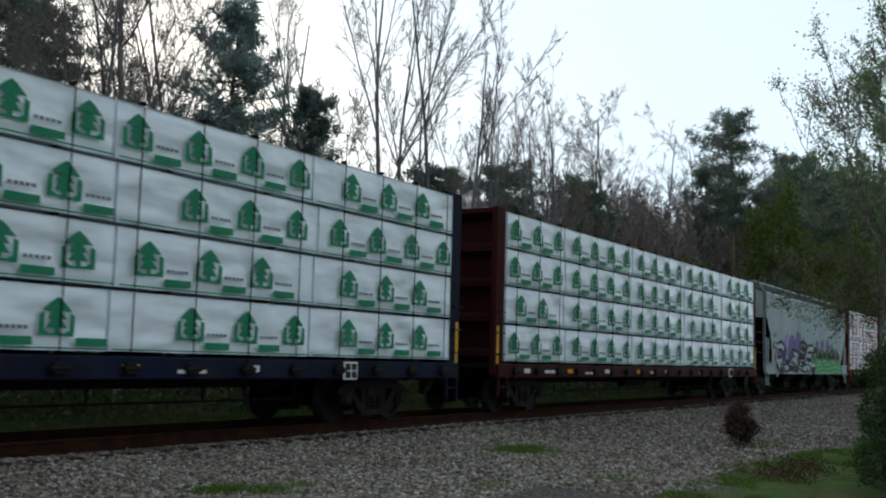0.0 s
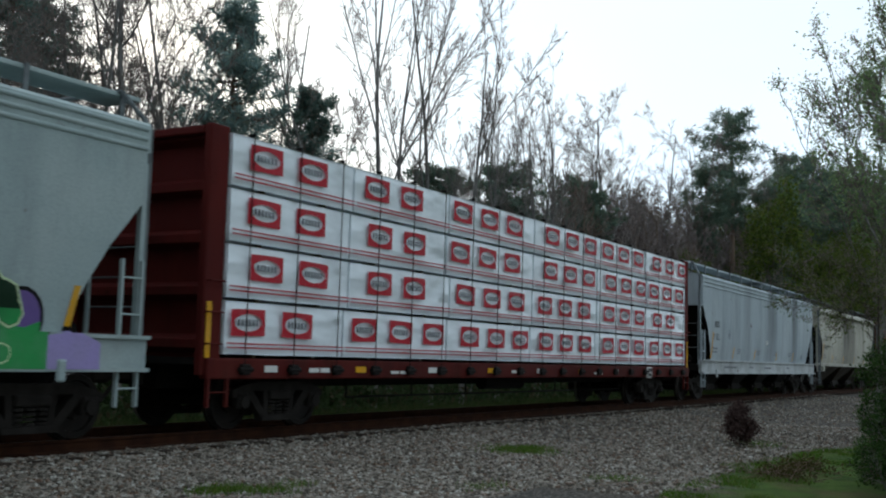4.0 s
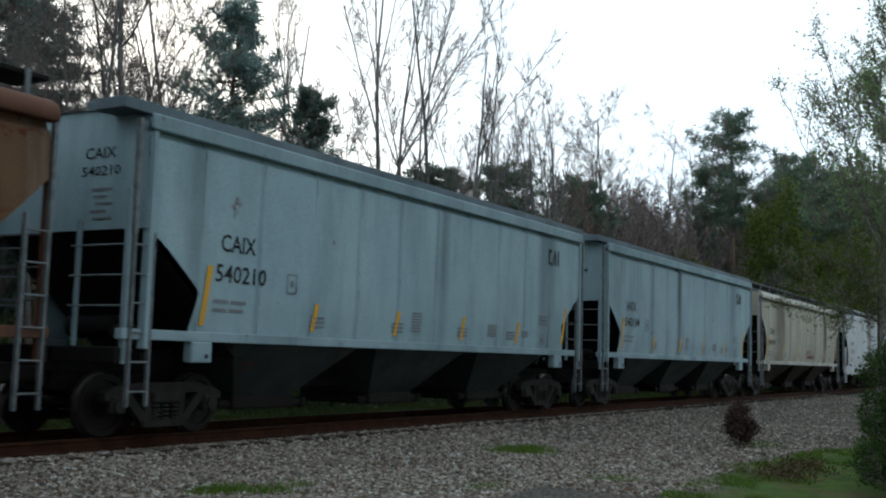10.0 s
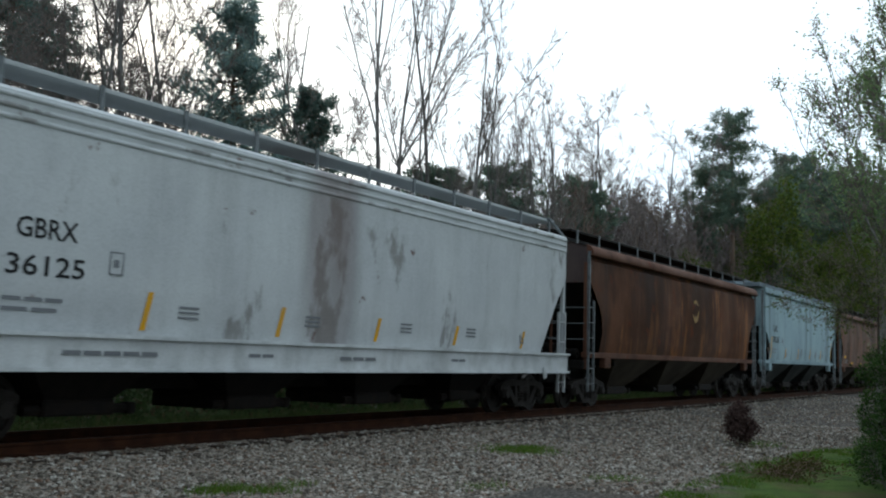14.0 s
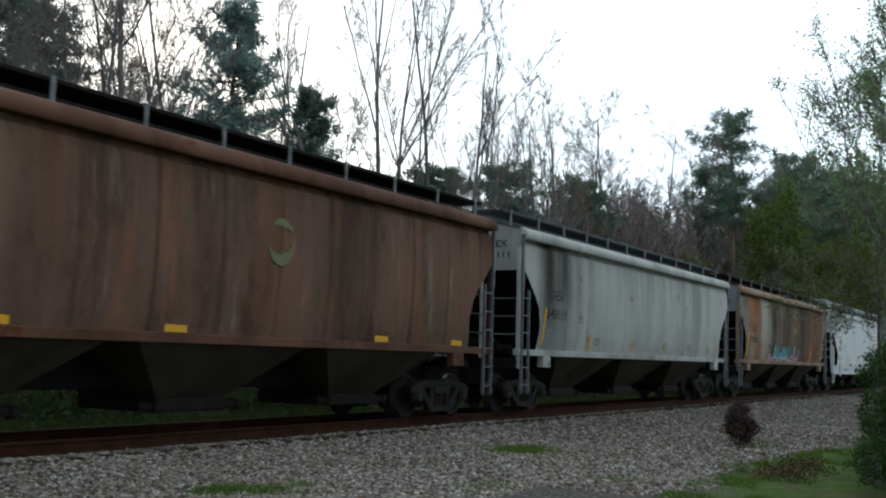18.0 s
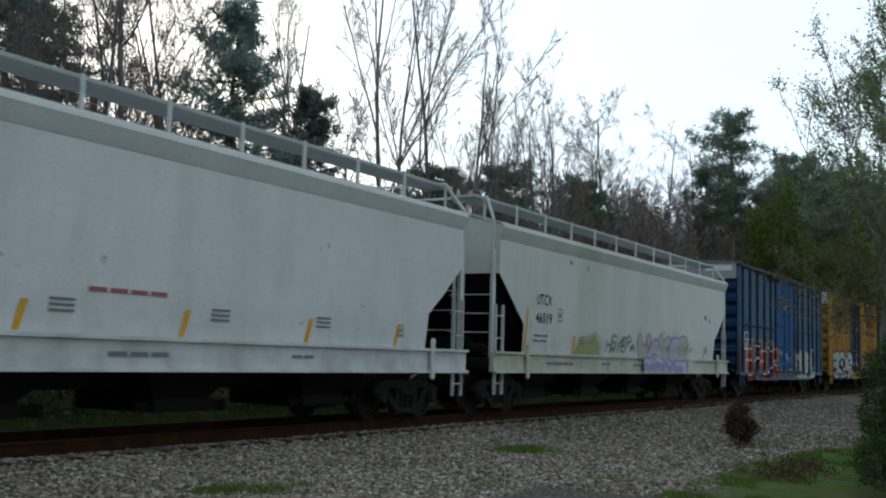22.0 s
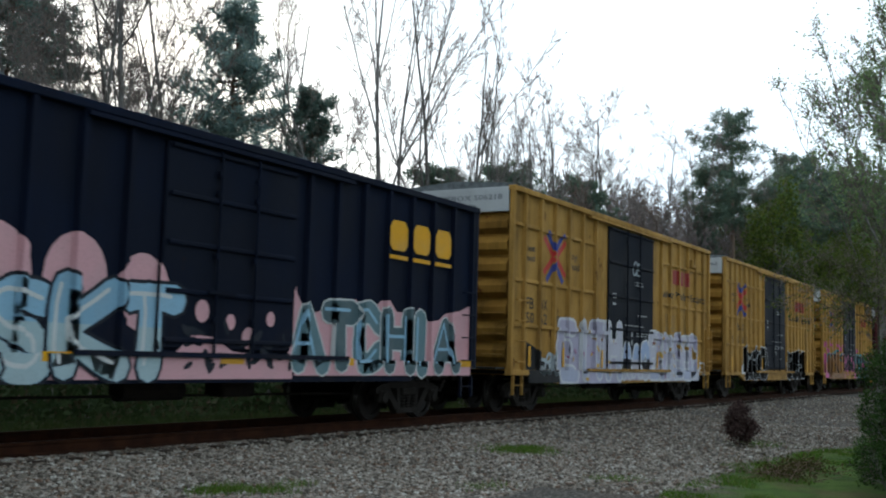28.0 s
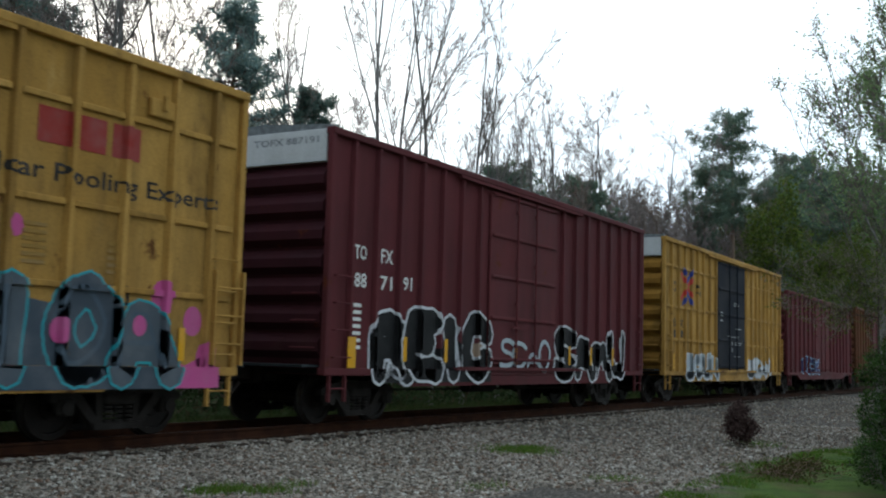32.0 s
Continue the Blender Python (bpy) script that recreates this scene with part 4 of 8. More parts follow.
def ground_material():
    m = Nodes("ground", 0.95)
    x, y = m.axis("X"), m.axis("Y")
    cells = m.n.new("ShaderNodeTexVoronoi")
    cells.inputs["Scale"].default_value = 24
    m.link(m.co, cells.inputs["Vector"])
    sep = m.n.new("ShaderNodeSeparateColor")
    m.link(cells.outputs["Color"], sep.inputs["Color"])
    stone = m.mix(sep.outputs["Red"], "3e3a35", "867f75")
    stone = m.mix(m.ramp(cells.outputs["Distance"], 0.25, 0.6, 0.0, 0.75), stone, 0.03)
    stone = m.mix(m.ramp(m.noise(0.5, 5), 0.4, 0.7, 0, 0.35), stone, "5a4a3c")
    green = m.mix(m.ramp(m.noise(3.0, 6), 0.3, 0.7), "34491a", "51682a")
    green = m.mix(m.ramp(m.noise(45, 3), 0.3, 0.75, 0, 0.5), green, "2a3d14")
    green = m.mix(m.ramp(m.noise(0.9, 6), 0.5, 0.68, 0, 0.7), green, "5a5238")
    litter = m.mix(m.ramp(m.noise(2.0, 7), 0.35, 0.7), "46452e", "3f4d2e")
    litter = m.mix(m.ramp(m.noise(22, 4), 0.4, 0.75, 0, 0.35), litter, "4d4632")
    wob = m.math("MULTIPLY", m.math("SUBTRACT", m.noise(0.55, 5), 0.5), 3.0)
    edge = m.math("ADD", y, wob)
    # the grass verge comes closer to the track further along
    line = m.math("SUBTRACT", m.ramp(x, 8.0, 18.5, 2.9, 4.65), m.ramp(x, 21.0, 34.0, 0.0, 2.2))
    verge = m.math("SUBTRACT", m.math("ADD", y, m.math("MULTIPLY", m.math("ADD", wob, m.math("MULTIPLY", m.math("SUBTRACT", m.noise(2.6, 6), 0.5), 3.0)), 0.4)), line)
    c = m.mix(m.ramp(verge, -0.35, 0.25, 1, 0), stone, green)
    c = m.mix(m.ramp(edge, 14.2, 15.2), c, litter)
    m.bump(m.math("ADD", cells.outputs["Distance"], m.noise(60, 3)), 0.8, 0.03)
    return m.done(c)


M_GROUND = ground_material()
gx = [-2500, -900, -300, -120, -50, -20] + [-10 + 0.5 * k for k in range(150)] + [66, 70, 76, 84, 95, 110, 130, 170, 240, 400, 800, 1600, 3500]
gy = [-2500, -800, -250, -80, -30, -14, -8, -4, -1] + [0.4 * k for k in range(56)] + [23, 25, 28, 32, 38, 46, 60, 90, 160, 400, 1000, 2800]
ground = part("ground", grid_sheet(gx, gy), M_GROUND, None, smooth=60)
tagged(ground, "gravel and grass ground beside a railway track", "ground", kind="structure")


def stone_meshes(rng):
    """A few angular crushed stones."""
    out = []
    for k in range(8):
        v = np.array([(-1, -1, -1), (1, -1, -1), (1, 1, -1), (-1, 1, -1), (-0.8, -0.8, 1), (0.8, -0.7, 1), (0.7, 0.8, 1), (-0.8, 0.7, 1)], float)
        v += rng.uniform(-0.35, 0.35, v.shape)
        v *= np.array([1.0, rng.uniform(0.6, 1.0), rng.uniform(0.45, 0.8)])
        out.append(v)
    return out


CUBE = np.array([(0, 3, 2, 1), (4, 5, 6, 7), (0, 1, 5, 4), (1, 2, 6, 5), (2, 3, 7, 6), (3, 0, 4, 7)])


def scatter(spots, sizes, name, mat, seed):
    """Many small stones in one mesh."""
    rng = np.random.default_rng(seed)
    base = stone_meshes(rng)
    n = len(spots)
    V = np.empty((n, 8, 3))
    for k in range(n):
        b = base[rng.integers(8)] * sizes[k]
        a, t = rng.uniform(0, 6.283), rng.uniform(-0.5, 0.5)
        ca, sa, ct, st = math.cos(a), math.sin(a), math.cos(t), math.sin(t)
        r = np.array([(ca, -sa, 0), (sa, ca, 0), (0, 0, 1)]) @ np.array([(1, 0, 0), (0, ct, -st), (0, st, ct)])
        V[k] = b @ r.T + spots[k]
    F = (CUBE[None] + 8 * np.arange(n)[:, None, None]).reshape(-1, 4)
    me = bpy.data.meshes.new(name)
    me.from_pydata(V.reshape(-1, 3).tolist(), [], F.tolist())
    me.materials.append(mat)
    return new(name, me)


def gravel_material():
    m = Nodes("crushed_stone", 0.9)
    r = m.island()
    c = m.mix(m.ramp(r, 0.0, 1.0), "504a42", "9e958a")
    c = m.mix(m.ramp(m.math("FRACT", m.math("MULTIPLY", r, 17.3), 0.0), 0.86, 0.9), c, "745f50")
    c = m.mix(m.ramp(m.math("FRACT", m.math("MULTIPLY", r, 41.7), 0.0), 0.9, 0.93), c, "b2afa6")
    c = m.mix(m.ramp(m.noise(60, 4), 0.35, 0.75, 0, 0.5), c, m.mix(0.5, c, 0.03))
    return m.done(c)


M_STONE = gravel_material()


def lay_gravel():
    rng = np.random.default_rng(5)
    spots, sizes = [], []
    # density falls away with distance along the track
    for x0, x1, y0, y1, per in ((4, 13, 6.0, 11.2, 780), (13, 20, 4.0, 11.2, 420), (20, 32, 3.4, 11.2, 170), (32, 60, 6, 11.2, 45), (4, 20, 11.6, 12.7, 160), (4, 24, 13.1, 13.9, 120)):
        n = int((x1 - x0) * (y1 - y0) * per)
        for x, y, r in rng.uniform(size=(n, 3)):
            x, y = x0 + x * (x1 - x0), y0 + y * (y1 - y0)
            far = lerp([(8, 2.9), (13.3, 4.3), (18.5, 4.8), (22, 4.7), (26, 4.0), (34, 2.7), (70, 2.7)], x) + 0.6 * noise.noise(Vector((x * 0.7, y * 0.7, 3)))
            if y < far:
                continue
            s = 0.012 + 0.021 * r ** 1.7
            spots.append((x, y, ground_z(x, y) + s * 0.25))
            sizes.append(s)
    ob = scatter(np.array(spots), np.array(sizes), "gravel", M_STONE, 6)
    tagged(ob, "grey crushed-stone ballast beside the track", "gravel", kind="stuff")


lay_gravel()


def rail(y, name):
    prof = [(-0.07, -0.178), (0.07, -0.178), (0.07, -0.165), (0.012, -0.14), (0.009, -0.05), (0.035, -0.036), (0.036, -0.006), (0.028, 0.0), (-0.028, 0.0), (-0.036, -0.006), (-0.035, -0.036), (-0.009, -0.05), (-0.012, -0.14), (-0.07, -0.165)]
    mb = Mb().prism_x([(y + a, z) for a, z in prof], -150, 700)
    me = mb.mesh(name, M_RAIL_SIDE)
    me.materials.append(M_RAIL_TOP)
    me.polygons[7].material_index = 1
    ob = new(name, me)
    tagged(ob, "rusty steel rail with a polished head", "rail", "rails of the track", "structure")
    return ob


rail(TRACK_Y - 0.752, "rail")
rail(TRACK_Y + 0.752, "rail")
track = empty("track_ties", "dark creosoted timber ties set in ballast", "railway ties", kind="structure")
ME_TIE = Mb().box(-0.115, 0.115, -1.3, 1.3, -0.36, -0.181, 0.015).mesh("tie", M_TIE)
for k in range(150):
    t = part("tie", ME_TIE, None, track, at=pose(-8 + 0.53 * k, TRACK_Y, 0, 0, 0, random.uniform(-1.2, 1.2)))


# ---- the train, wagon by wagon, from the head end ----
def std_marks(car, y, mark, number, x0, x1, z, h, mat=M_BLACK, num_x=None, dz=0.44):
    """Reporting mark and number, with the small weight lines under them."""
    letters(car, mark, x0, x1, z, z + h, y, mat)
    a, b = num_x or (x0 - 0.1, x1 + 0.15)
    letters(car, number, a, b, z - dz, z - dz + h, y, mat)
    marks(car, [(x0 - 0.1, x1 - 0.1, z - dz - 0.3, 0.05), (x0 - 0.1, x1 - 0.15, z - dz - 0.42, 0.05)], M_GREY, y)


P_BLUE_STEEL = paint("blue_black_steel", "121a2c", "182238", "1a1512", 0.5, 0.25, "3a2015")
P_MAROON = paint("maroon_steel", "381614", "421c18", "1a0d0b", 0.5, 0.2, "3a1a10")
P_RED_STEEL = paint("brown_red_steel", "4f1a18", "5c211d", "240f0c", 0.45, 0.2, "3a1a10")

c1 = centrebeam(-3.0, 21.35, P_BLUE_STEEL, "dark blue centrebeam flat wagon stacked with wrapped lumber")
load(-3.0, 21.35, (4.6, 9.3, 12.6, 16.9), "green", 1)
straps(c1, 21.35)
c2 = centrebeam(20.75, 21.0, P_MAROON, "maroon centrebeam flat wagon stacked with wrapped lumber")
load(20.75, 21.0, (3.1, 7.7, 12.5, 16.5), "green", 2)
straps(c2, 21.0)

P_H3 = paint("grey_green_paint", "9cabab", "a8b4b3", "6d7878", 0.35, 0.05, bands=((5.5, 6.6, "7d8482", 0.4),))
h3, h3_y = hopper(43.5, 17.55, "deep", P_H3, "grey covered hopper wagon with green and purple graffiti", walk_mat=P_H3)
yellow_bars(h3, [(3.44, 1.45, 1.95), (6.91, 1.45, 1.95), (10.36, 1.45, 1.95), (16.25, 1.45, 1.95)], h3_y)

letters(h3, "AEX", 1.24, 1.71, 2.4, 2.6, h3_y, M_BLACK)
part("number_panel", Mb().box(1.25, 2.08, h3_y(2.05) - 0.008, h3_y(2.05) - 0.001, 1.92, 2.2), spray("panel_black", "1a171c", 0.08), h3, "black number panel")
letters(h3, "7228", 1.33, 2.0, 1.96, 2.15, lambda z: h3_y(2.05) - 0.011, M_WHITE)
part("reflector_strip", Mb().box(1.06, 1.19, h3_y(1.8) - 0.006, h3_y(1.8) - 0.001, 1.4, 2.2), M_YELLOW, h3)

c4 = centrebeam(62.6, 21.4, P_RED_STEEL, "brown-red centrebeam flat wagon stacked with wrapped lumber")
load(62.6, 21.4, (3.0, 6.4, 10.2, 14.0, 17.8), "red", 3)
straps(c4, 21.4)

P_H5 = paint("pale_grey_paint", "a7b2b8", "b3bcc0", "6d7274", 0.4, 0.04, bands=((5.2, 6.4, "7f8688", 0.5), (8.9, 10.6, "505455", 0.7), (13.2, 14.4, "4c4f50", 0.7)), seams=0.2, seam_colour="60656a")
h5, h5_y = hopper(85.6, 17.7, "deep", P_H5, "pale grey covered hopper wagon with a white side sill", sill_mat=paint("sill_white", "c4c9ca", "b2b7b8", "6f6a64", 0.4, 0.08), walk_mat=P_H5)
std_marks(h5, h5_y, "AEXX", "7155", 1.51, 2.17, 2.48, 0.22, num_x=(1.45, 2.15))
yellow_bars(h5, [(1.25, 1.43, 2.3), (3.96, 1.44, 1.85), (6.98, 1.44, 1.82), (10.5, 1.44, 1.82), (13.5, 1.44, 1.81)], h5_y)

P_CREAM = paint("cream_grey_paint", "b5b2a5", "aaa89c", "807a6c", 0.35, 0.05, bands=((6.4, 8.6, "211c18", 0.92), (8.4, 10.2, "3a332c", 0.75), (12.5, 13.2, "5f5a50", 0.5)), seams=0.15, top_soot=0.25)
h6, h6_y = hopper(104.55, 16.7, "round", P_CREAM, "cream covered hopper wagon with a dark stain down its side", trim=paint("cream_trim", "b9b7ac", "a9a79d", "6b665c", 0.4, 0.06))
std_marks(h6, h6_y, "CAEX", "540129", 1.43, 2.25, 2.55, 0.24, num_x=(1.37, 2.42))
yellow_bars(h6, [(1.1, 1.56, 2.4), (3.6, 1.46, 1.9), (6.7, 1.46, 1.85), (9.9, 1.46, 1.85), (13.2, 1.46, 1.85)], h6_y)

P_RUST = paint("rusty_brown_paint", "684f3d", "755a42", "3f2a1a", 0.35, 0.25, "5a2a14", mottle=(("57402f", 0.48, 0.7), ("8a5f3c", 0.5, 0.7), ("7a6a5c", 0.52, 0.68)), bands=((1.3, 2.2, "7a3a1c", 0.7), (2.2, 4.0, "6b2410", 0.75), (0.9, 1.3, "a58a68", 0.5), (4.6, 5.2, "8a6a4a", 0.5), (8.0, 9.2, "4a3222", 0.5), (10.8, 11.6, "4a2c1a", 0.6)), seams=0.45, seam_colour="2c1c12", top_soot=0.4)
h7, h7_y = hopper(122.55, 16.42, "round", P_RUST, "rusty brown covered hopper wagon with faded paint", trim=paint("rusty_trim", "66483a", "563b30", "2c1b13", 0.5, 0.3), end_coat=paint("dusty_brown", "4a4141", "554a47", "2d2624", 0.4, 0.2), walk_mat=M_STEEL, seam_mat=spray("rust_seam", "3c2c22"))
std_marks(h7, h7_y, "CGEX", "1608", 1.8, 2.6, 2.5, 0.24, paint("faded_lettering", "3b2a22"))
yellow_bars(h7, [(4.62, 1.5, 1.98), (7.98, 1.53, 1.98), (11.42, 1.6, 2.0), (13.15, 1.55, 1.93), (15.05, 1.54, 2.38)], h7_y)
for u in (1.9, 4.6, 6.4, 8.92, 11.65, 14.6):
    part("sill_patch", Mb().box(u, u + 0.57, -1.572, -1.561, 1.3, 1.42), M_WHITE, h7)
for u in (2.93, 7.95, 14.7):
    part("worn_strip", Mb().prism_y([(u, 1.5), (u + 0.22, 1.5), (u + 0.3, 1.95), (u + 0.12, 1.98)], h7_y(1.75) - 0.012, h7_y(1.75) - 0.002), M_GREY, h7)
part("number_panel", Mb().box(12.68, 13.08, h7_y(1.75) - 0.014, h7_y(1.75) - 0.004, 1.62, 1.9), M_BLACK, h7, "black and white stencil panel")
frame_mark(h7, 12.7, 13.06, 1.64, 1.88, lambda z: h7_y(1.75) - 0.014, M_WHITE, 0.014)

P_SKY = paint("pale_blue_paint", "8fa6ad", "9bb1b6", "64767a", 0.4, 0.03, bands=((1.0, 1.4, "55646a", 0.6), (7.9, 8.3, "414b4e", 0.6), (12.4, 13.4, "4a565a", 0.5)), seams=0.35, seam_colour="4a5a5f")
P_SKY_WALK = paint("blue_grey_walk", "6e797f", "5f6a70", "434b4f", 0.5, 0.05)
P_SKY_TRIM = paint("pale_blue_trim", "90a4aa", "7f949a", "5b6a6e", 0.4, 0.05)
h8, h8_y = hopper(140.1, 15.1, "angular", P_SKY, "pale blue covered hopper wagon with streaked sides", trim=P_SKY_TRIM, walk_mat=P_SKY_WALK, seam_mat=spray("blue_seam", "4f5f66"))
std_marks(h8, h8_y, "CAIX", "540210", 1.74, 2.5, 2.62, 0.26, num_x=(1.66, 2.77))
h9, h9_y = hopper(156.4, 15.2, "angular", paint("pale_blue_paint_two", "8a9fa6", "99adb2", "5d6d71", 0.45, 0.04, bands=((3.6, 4.0, "4a5558", 0.5), (6.1, 6.6, "2f3537", 0.8), (12.0, 12.8, "4f5b60", 0.5)), seams=0.35, seam_colour="4a5a5f"), "pale blue covered hopper wagon with dark streaks", trim=P_SKY_TRIM, walk_mat=P_SKY_WALK, seam_mat=spray("blue_seam", "4f5f66"))
std_marks(h9, h9_y, "IARX", "540194", 1.74, 2.5, 2.62, 0.26, num_x=(1.66, 2.77))
for c, y in ((h8, h8_y), (h9, h9_y)):
    yellow_bars(c, [(1.4, 1.55, 2.4), (3.95, 1.55, 2.0), (6.4, 1.55, 2.0), (8.84, 1.55, 2.02), (11.3, 1.55, 2.02), (13.76, 1.6, 2.43)], y)

h10, h10_y = hopper(172.85, 16.5, "round", paint("cream_paint_two", "ada99b", "a29e92", "77715f", 0.45, 0.06, bands=((2.6, 4.4, "4d4136", 0.75), (5.0, 5.5, "55514a", 0.55), (12.3, 13.2, "2f2b26", 0.8)), seams=0.3, seam_colour="5a564c"), "cream covered hopper wagon with brown stains and a red tag", trim=MATS["cream_trim"])
std_marks(h10, h10_y, "CAEX", "540041", 1.5, 2.3, 2.5, 0.24)
yellow_bars(h10, [(1.15, 1.56, 2.4), (3.9, 1.6, 2.05), (6.9, 1.6, 2.06), (9.8, 1.62, 2.07), (12.64, 1.62, 2.07), (15.48, 1.56, 2.5)], h10_y)

h11, h11_y = hopper(191.0, 17.65, "deep", paint("white_paint_scuffed", "b9bdbf", "c4c8c9", "898a8a", 0.35, 0.05, bands=((7.2, 8.8, "6a5652", 0.6),), patch=0.12, patch_colour="8f8f8d"), "white covered hopper wagon with scuffed sides", sill_mat=paint("sill_white_two", "c6cacb", "bbbfc0", "7a7670", 0.3, 0.05), walk_mat=paint("white_walk", "a9adae"))
std_marks(h11, h11_y, "GBRX", "36125", 1.85, 2.75, 2.46, 0.25)
yellow_bars(h11, [(1.2, 1.43, 2.3), (3.9, 1.44, 1.95), (6.7, 1.44, 1.9), (9.4, 1.44, 1.85), (12.2, 1.44, 1.82), (15.2, 1.44, 1.82)], h11_y)

h12, h12_y = hopper(209.9, 16.8, "round", paint("rusty_orange_paint", "5e3a22", "4e301e", "2c1a0f", 0.6, 0.35, "5a2a10", mottle=(("44291a", 0.45, 0.57), ("84542a", 0.52, 0.63)), bands=((4.0, 6.2, "2e1c12", 0.8), (8.5, 11.0, "332012", 0.7)), seams=0.5, seam_colour="24170e", top_soot=0.4), "rusty orange-brown covered hopper wagon", trim=MATS["rusty_trim"], end_coat=MATS["dusty_brown"], walk_mat=M_STEEL, seam_mat=spray("rust_seam", "3c2c22"))
h13, h13_y = hopper(227.6, 15.2, "angular", P_SKY, "pale blue covered hopper wagon with dark lettering", trim=P_SKY_TRIM, walk_mat=P_SKY_WALK, seam_mat=spray("blue_seam", "4f5f66"))
std_marks(h13, h13_y, "CAIX", "540265", 1.74, 2.5, 2.62, 0.26, num_x=(1.66, 2.77))
yellow_bars(h13, [(1.4, 1.55, 2.4), (3.95, 1.55, 2.0), (6.4, 1.55, 2.0), (8.84, 1.55, 2.02), (11.3, 1.55, 2.02), (13.76, 1.6, 2.43)], h13_y)

h14, h14_y = hopper(243.9, 16.3, "round", paint("dark_brown_paint", "6a5348", "74594a", "3a2a22", 0.4, 0.15, "6a3a22", mottle=(("594439", 0.47, 0.62), ("7d5844", 0.53, 0.66), ("857469", 0.55, 0.68)), bands=((3.8, 4.2, "8a7262", 0.5), (0.4, 1.6, "6d3f28", 0.6), (8.5, 9.3, "6a4a34", 0.5), (10.5, 12.0, "33231b", 0.6)), seams=0.5, seam_colour="231711", top_soot=0.35), "dull brown covered hopper wagon with rust", trim=MATS["rusty_trim"], end_coat=MATS["dusty_brown"], walk_mat=M_STEEL, seam_mat=spray("rust_seam", "3c2c22"))
std_marks(h14, h14_y, "CGEX", "1677", 2.05, 2.85, 2.36, 0.26, MATS["faded_lettering"])
for u, z in ((1.6, 1.75), (3.9, 1.44), (6.8, 1.44), (11.9, 1.44), (14.6, 1.44)):
    part("reflector_strip", Mb().box(u, u + 0.42, h14_y(z) - 0.012, h14_y(z), z, z + 0.13), M_YELLOW, h14)

h15, h15_y = hopper(261.4, 16.75, "round", paint("light_grey_paint", "b0b0aa", "a6a6a1", "77746c", 0.45, 0.05, bands=((0.9, 2.9, "2a211c", 0.92), (3.0, 3.5, "55504a", 0.5), (12.4, 13.4, "524e48", 0.6)), seams=0.15, seam_colour="4e4a44", top_soot=0.2), "light grey covered hopper wagon with a dark brown stain", trim=paint("grey_trim", "b3b3ae", "9d9d98", "5f5b55", 0.45, 0.08))
std_marks(h15, h15_y, "CAEX", "540111", 1.5, 2.32, 2.6, 0.25)
yellow_bars(h15, [(1.2, 1.56, 2.4), (4.0, 1.46, 1.9), (7.0, 1.46, 1.85), (9.9, 1.46, 1.85), (15.0, 1.46, 1.85)], h15_y)

h16, h16_y = hopper(279.5, 16.3, "round", paint("orange_rust_paint", "8c8878", "7d6b58", "33231a", 0.6, 0.22, "6a3a18", mottle=(("8a5a2c", 0.53, 0.62), ("4a382c", 0.5, 0.62)), bands=((1.2, 3.3, "8a4e1c", 0.85), (3.3, 4.5, "a9aa9c", 0.7), (4.7, 6.7, "2f221a", 0.9), (6.5, 9.0, "40322b", 0.85), (9.0, 9.9, "5a4c40", 0.7), (9.8, 12.3, "33221a", 0.9), (12.2, 14.4, "6a3a18", 0.9), (14.2, 15.4, "57422f", 0.8)), seams=0.4, seam_colour="1e130b", top_soot=0.4), "grey covered hopper wagon overrun with orange rust and graffiti", trim=paint("rusty_trim_two", "8d7a66", "7d6350", "4d3424", 0.5, 0.3), end_coat=paint("dull_grey_end", "7f858c", "777a7c", "5a5048", 0.3, 0.03), walk_mat=M_STEEL, seam_mat=spray("rust_seam", "3c2c22"))
std_marks(h16, h16_y, "CGEX", "1981", 1.75, 2.55, 2.52, 0.26, M_BLACK)
yellow_bars(h16, [(1.2, 1.56, 2.45), (3.5, 1.5, 2.0), (5.45, 1.5, 1.98), (7.8, 1.5, 1.98), (9.9, 1.5, 1.98), (12.45, 1.5, 1.98), (15.2, 1.55, 2.35)], h16_y)

P_WHITE = paint("clean_white_paint", "c9cccc", "d0d3d2", "9a9a96", 0.2, 0.02)
h17, h17_y = hopper(297.3, 17.6, "smooth", P_WHITE, "clean white covered hopper wagon", sill_mat=paint("sill_white_three", "c9cccc", "bec1c1", "85827c", 0.2, 0.03), walk_mat=paint("white_walk_two", "a2a6a6"), post_mat=paint("white_rail", "b9bcbc"))
std_marks(h17, h17_y, "UTCX", "58136", 1.8, 2.64, 2.45, 0.26, num_x=(1.75, 2.64), dz=0.35)
yellow_bars(h17, [(1.42, 1.4, 2.35), (4.0, 1.38, 1.8), (6.9, 1.38, 1.75), (9.6, 1.38, 1.75), (12.4, 1.38, 1.75), (15.0, 1.38, 1.75)], h17_y)
h18, h18_y = hopper(316.1, 17.7, "smooth", paint("white_paint_mossy", "c4c7c3", "cbceca", "99998c", 0.25, 0.02, bands=((4.3, 6.0, "8e9370", 0.25),)), "white covered hopper wagon with green stains and graffiti", sill_mat=paint("sill_white_four", "bfc2b4", "b3b6a6", "7d7f64", 0.35, 0.03), walk_mat=MATS["white_walk_two"], post_mat=MATS["white_rail"])
std_marks(h18, h18_y, "UTCX", "46019", 2.1, 2.9, 2.45, 0.26, num_x=(2.05, 2.95), dz=0.42)
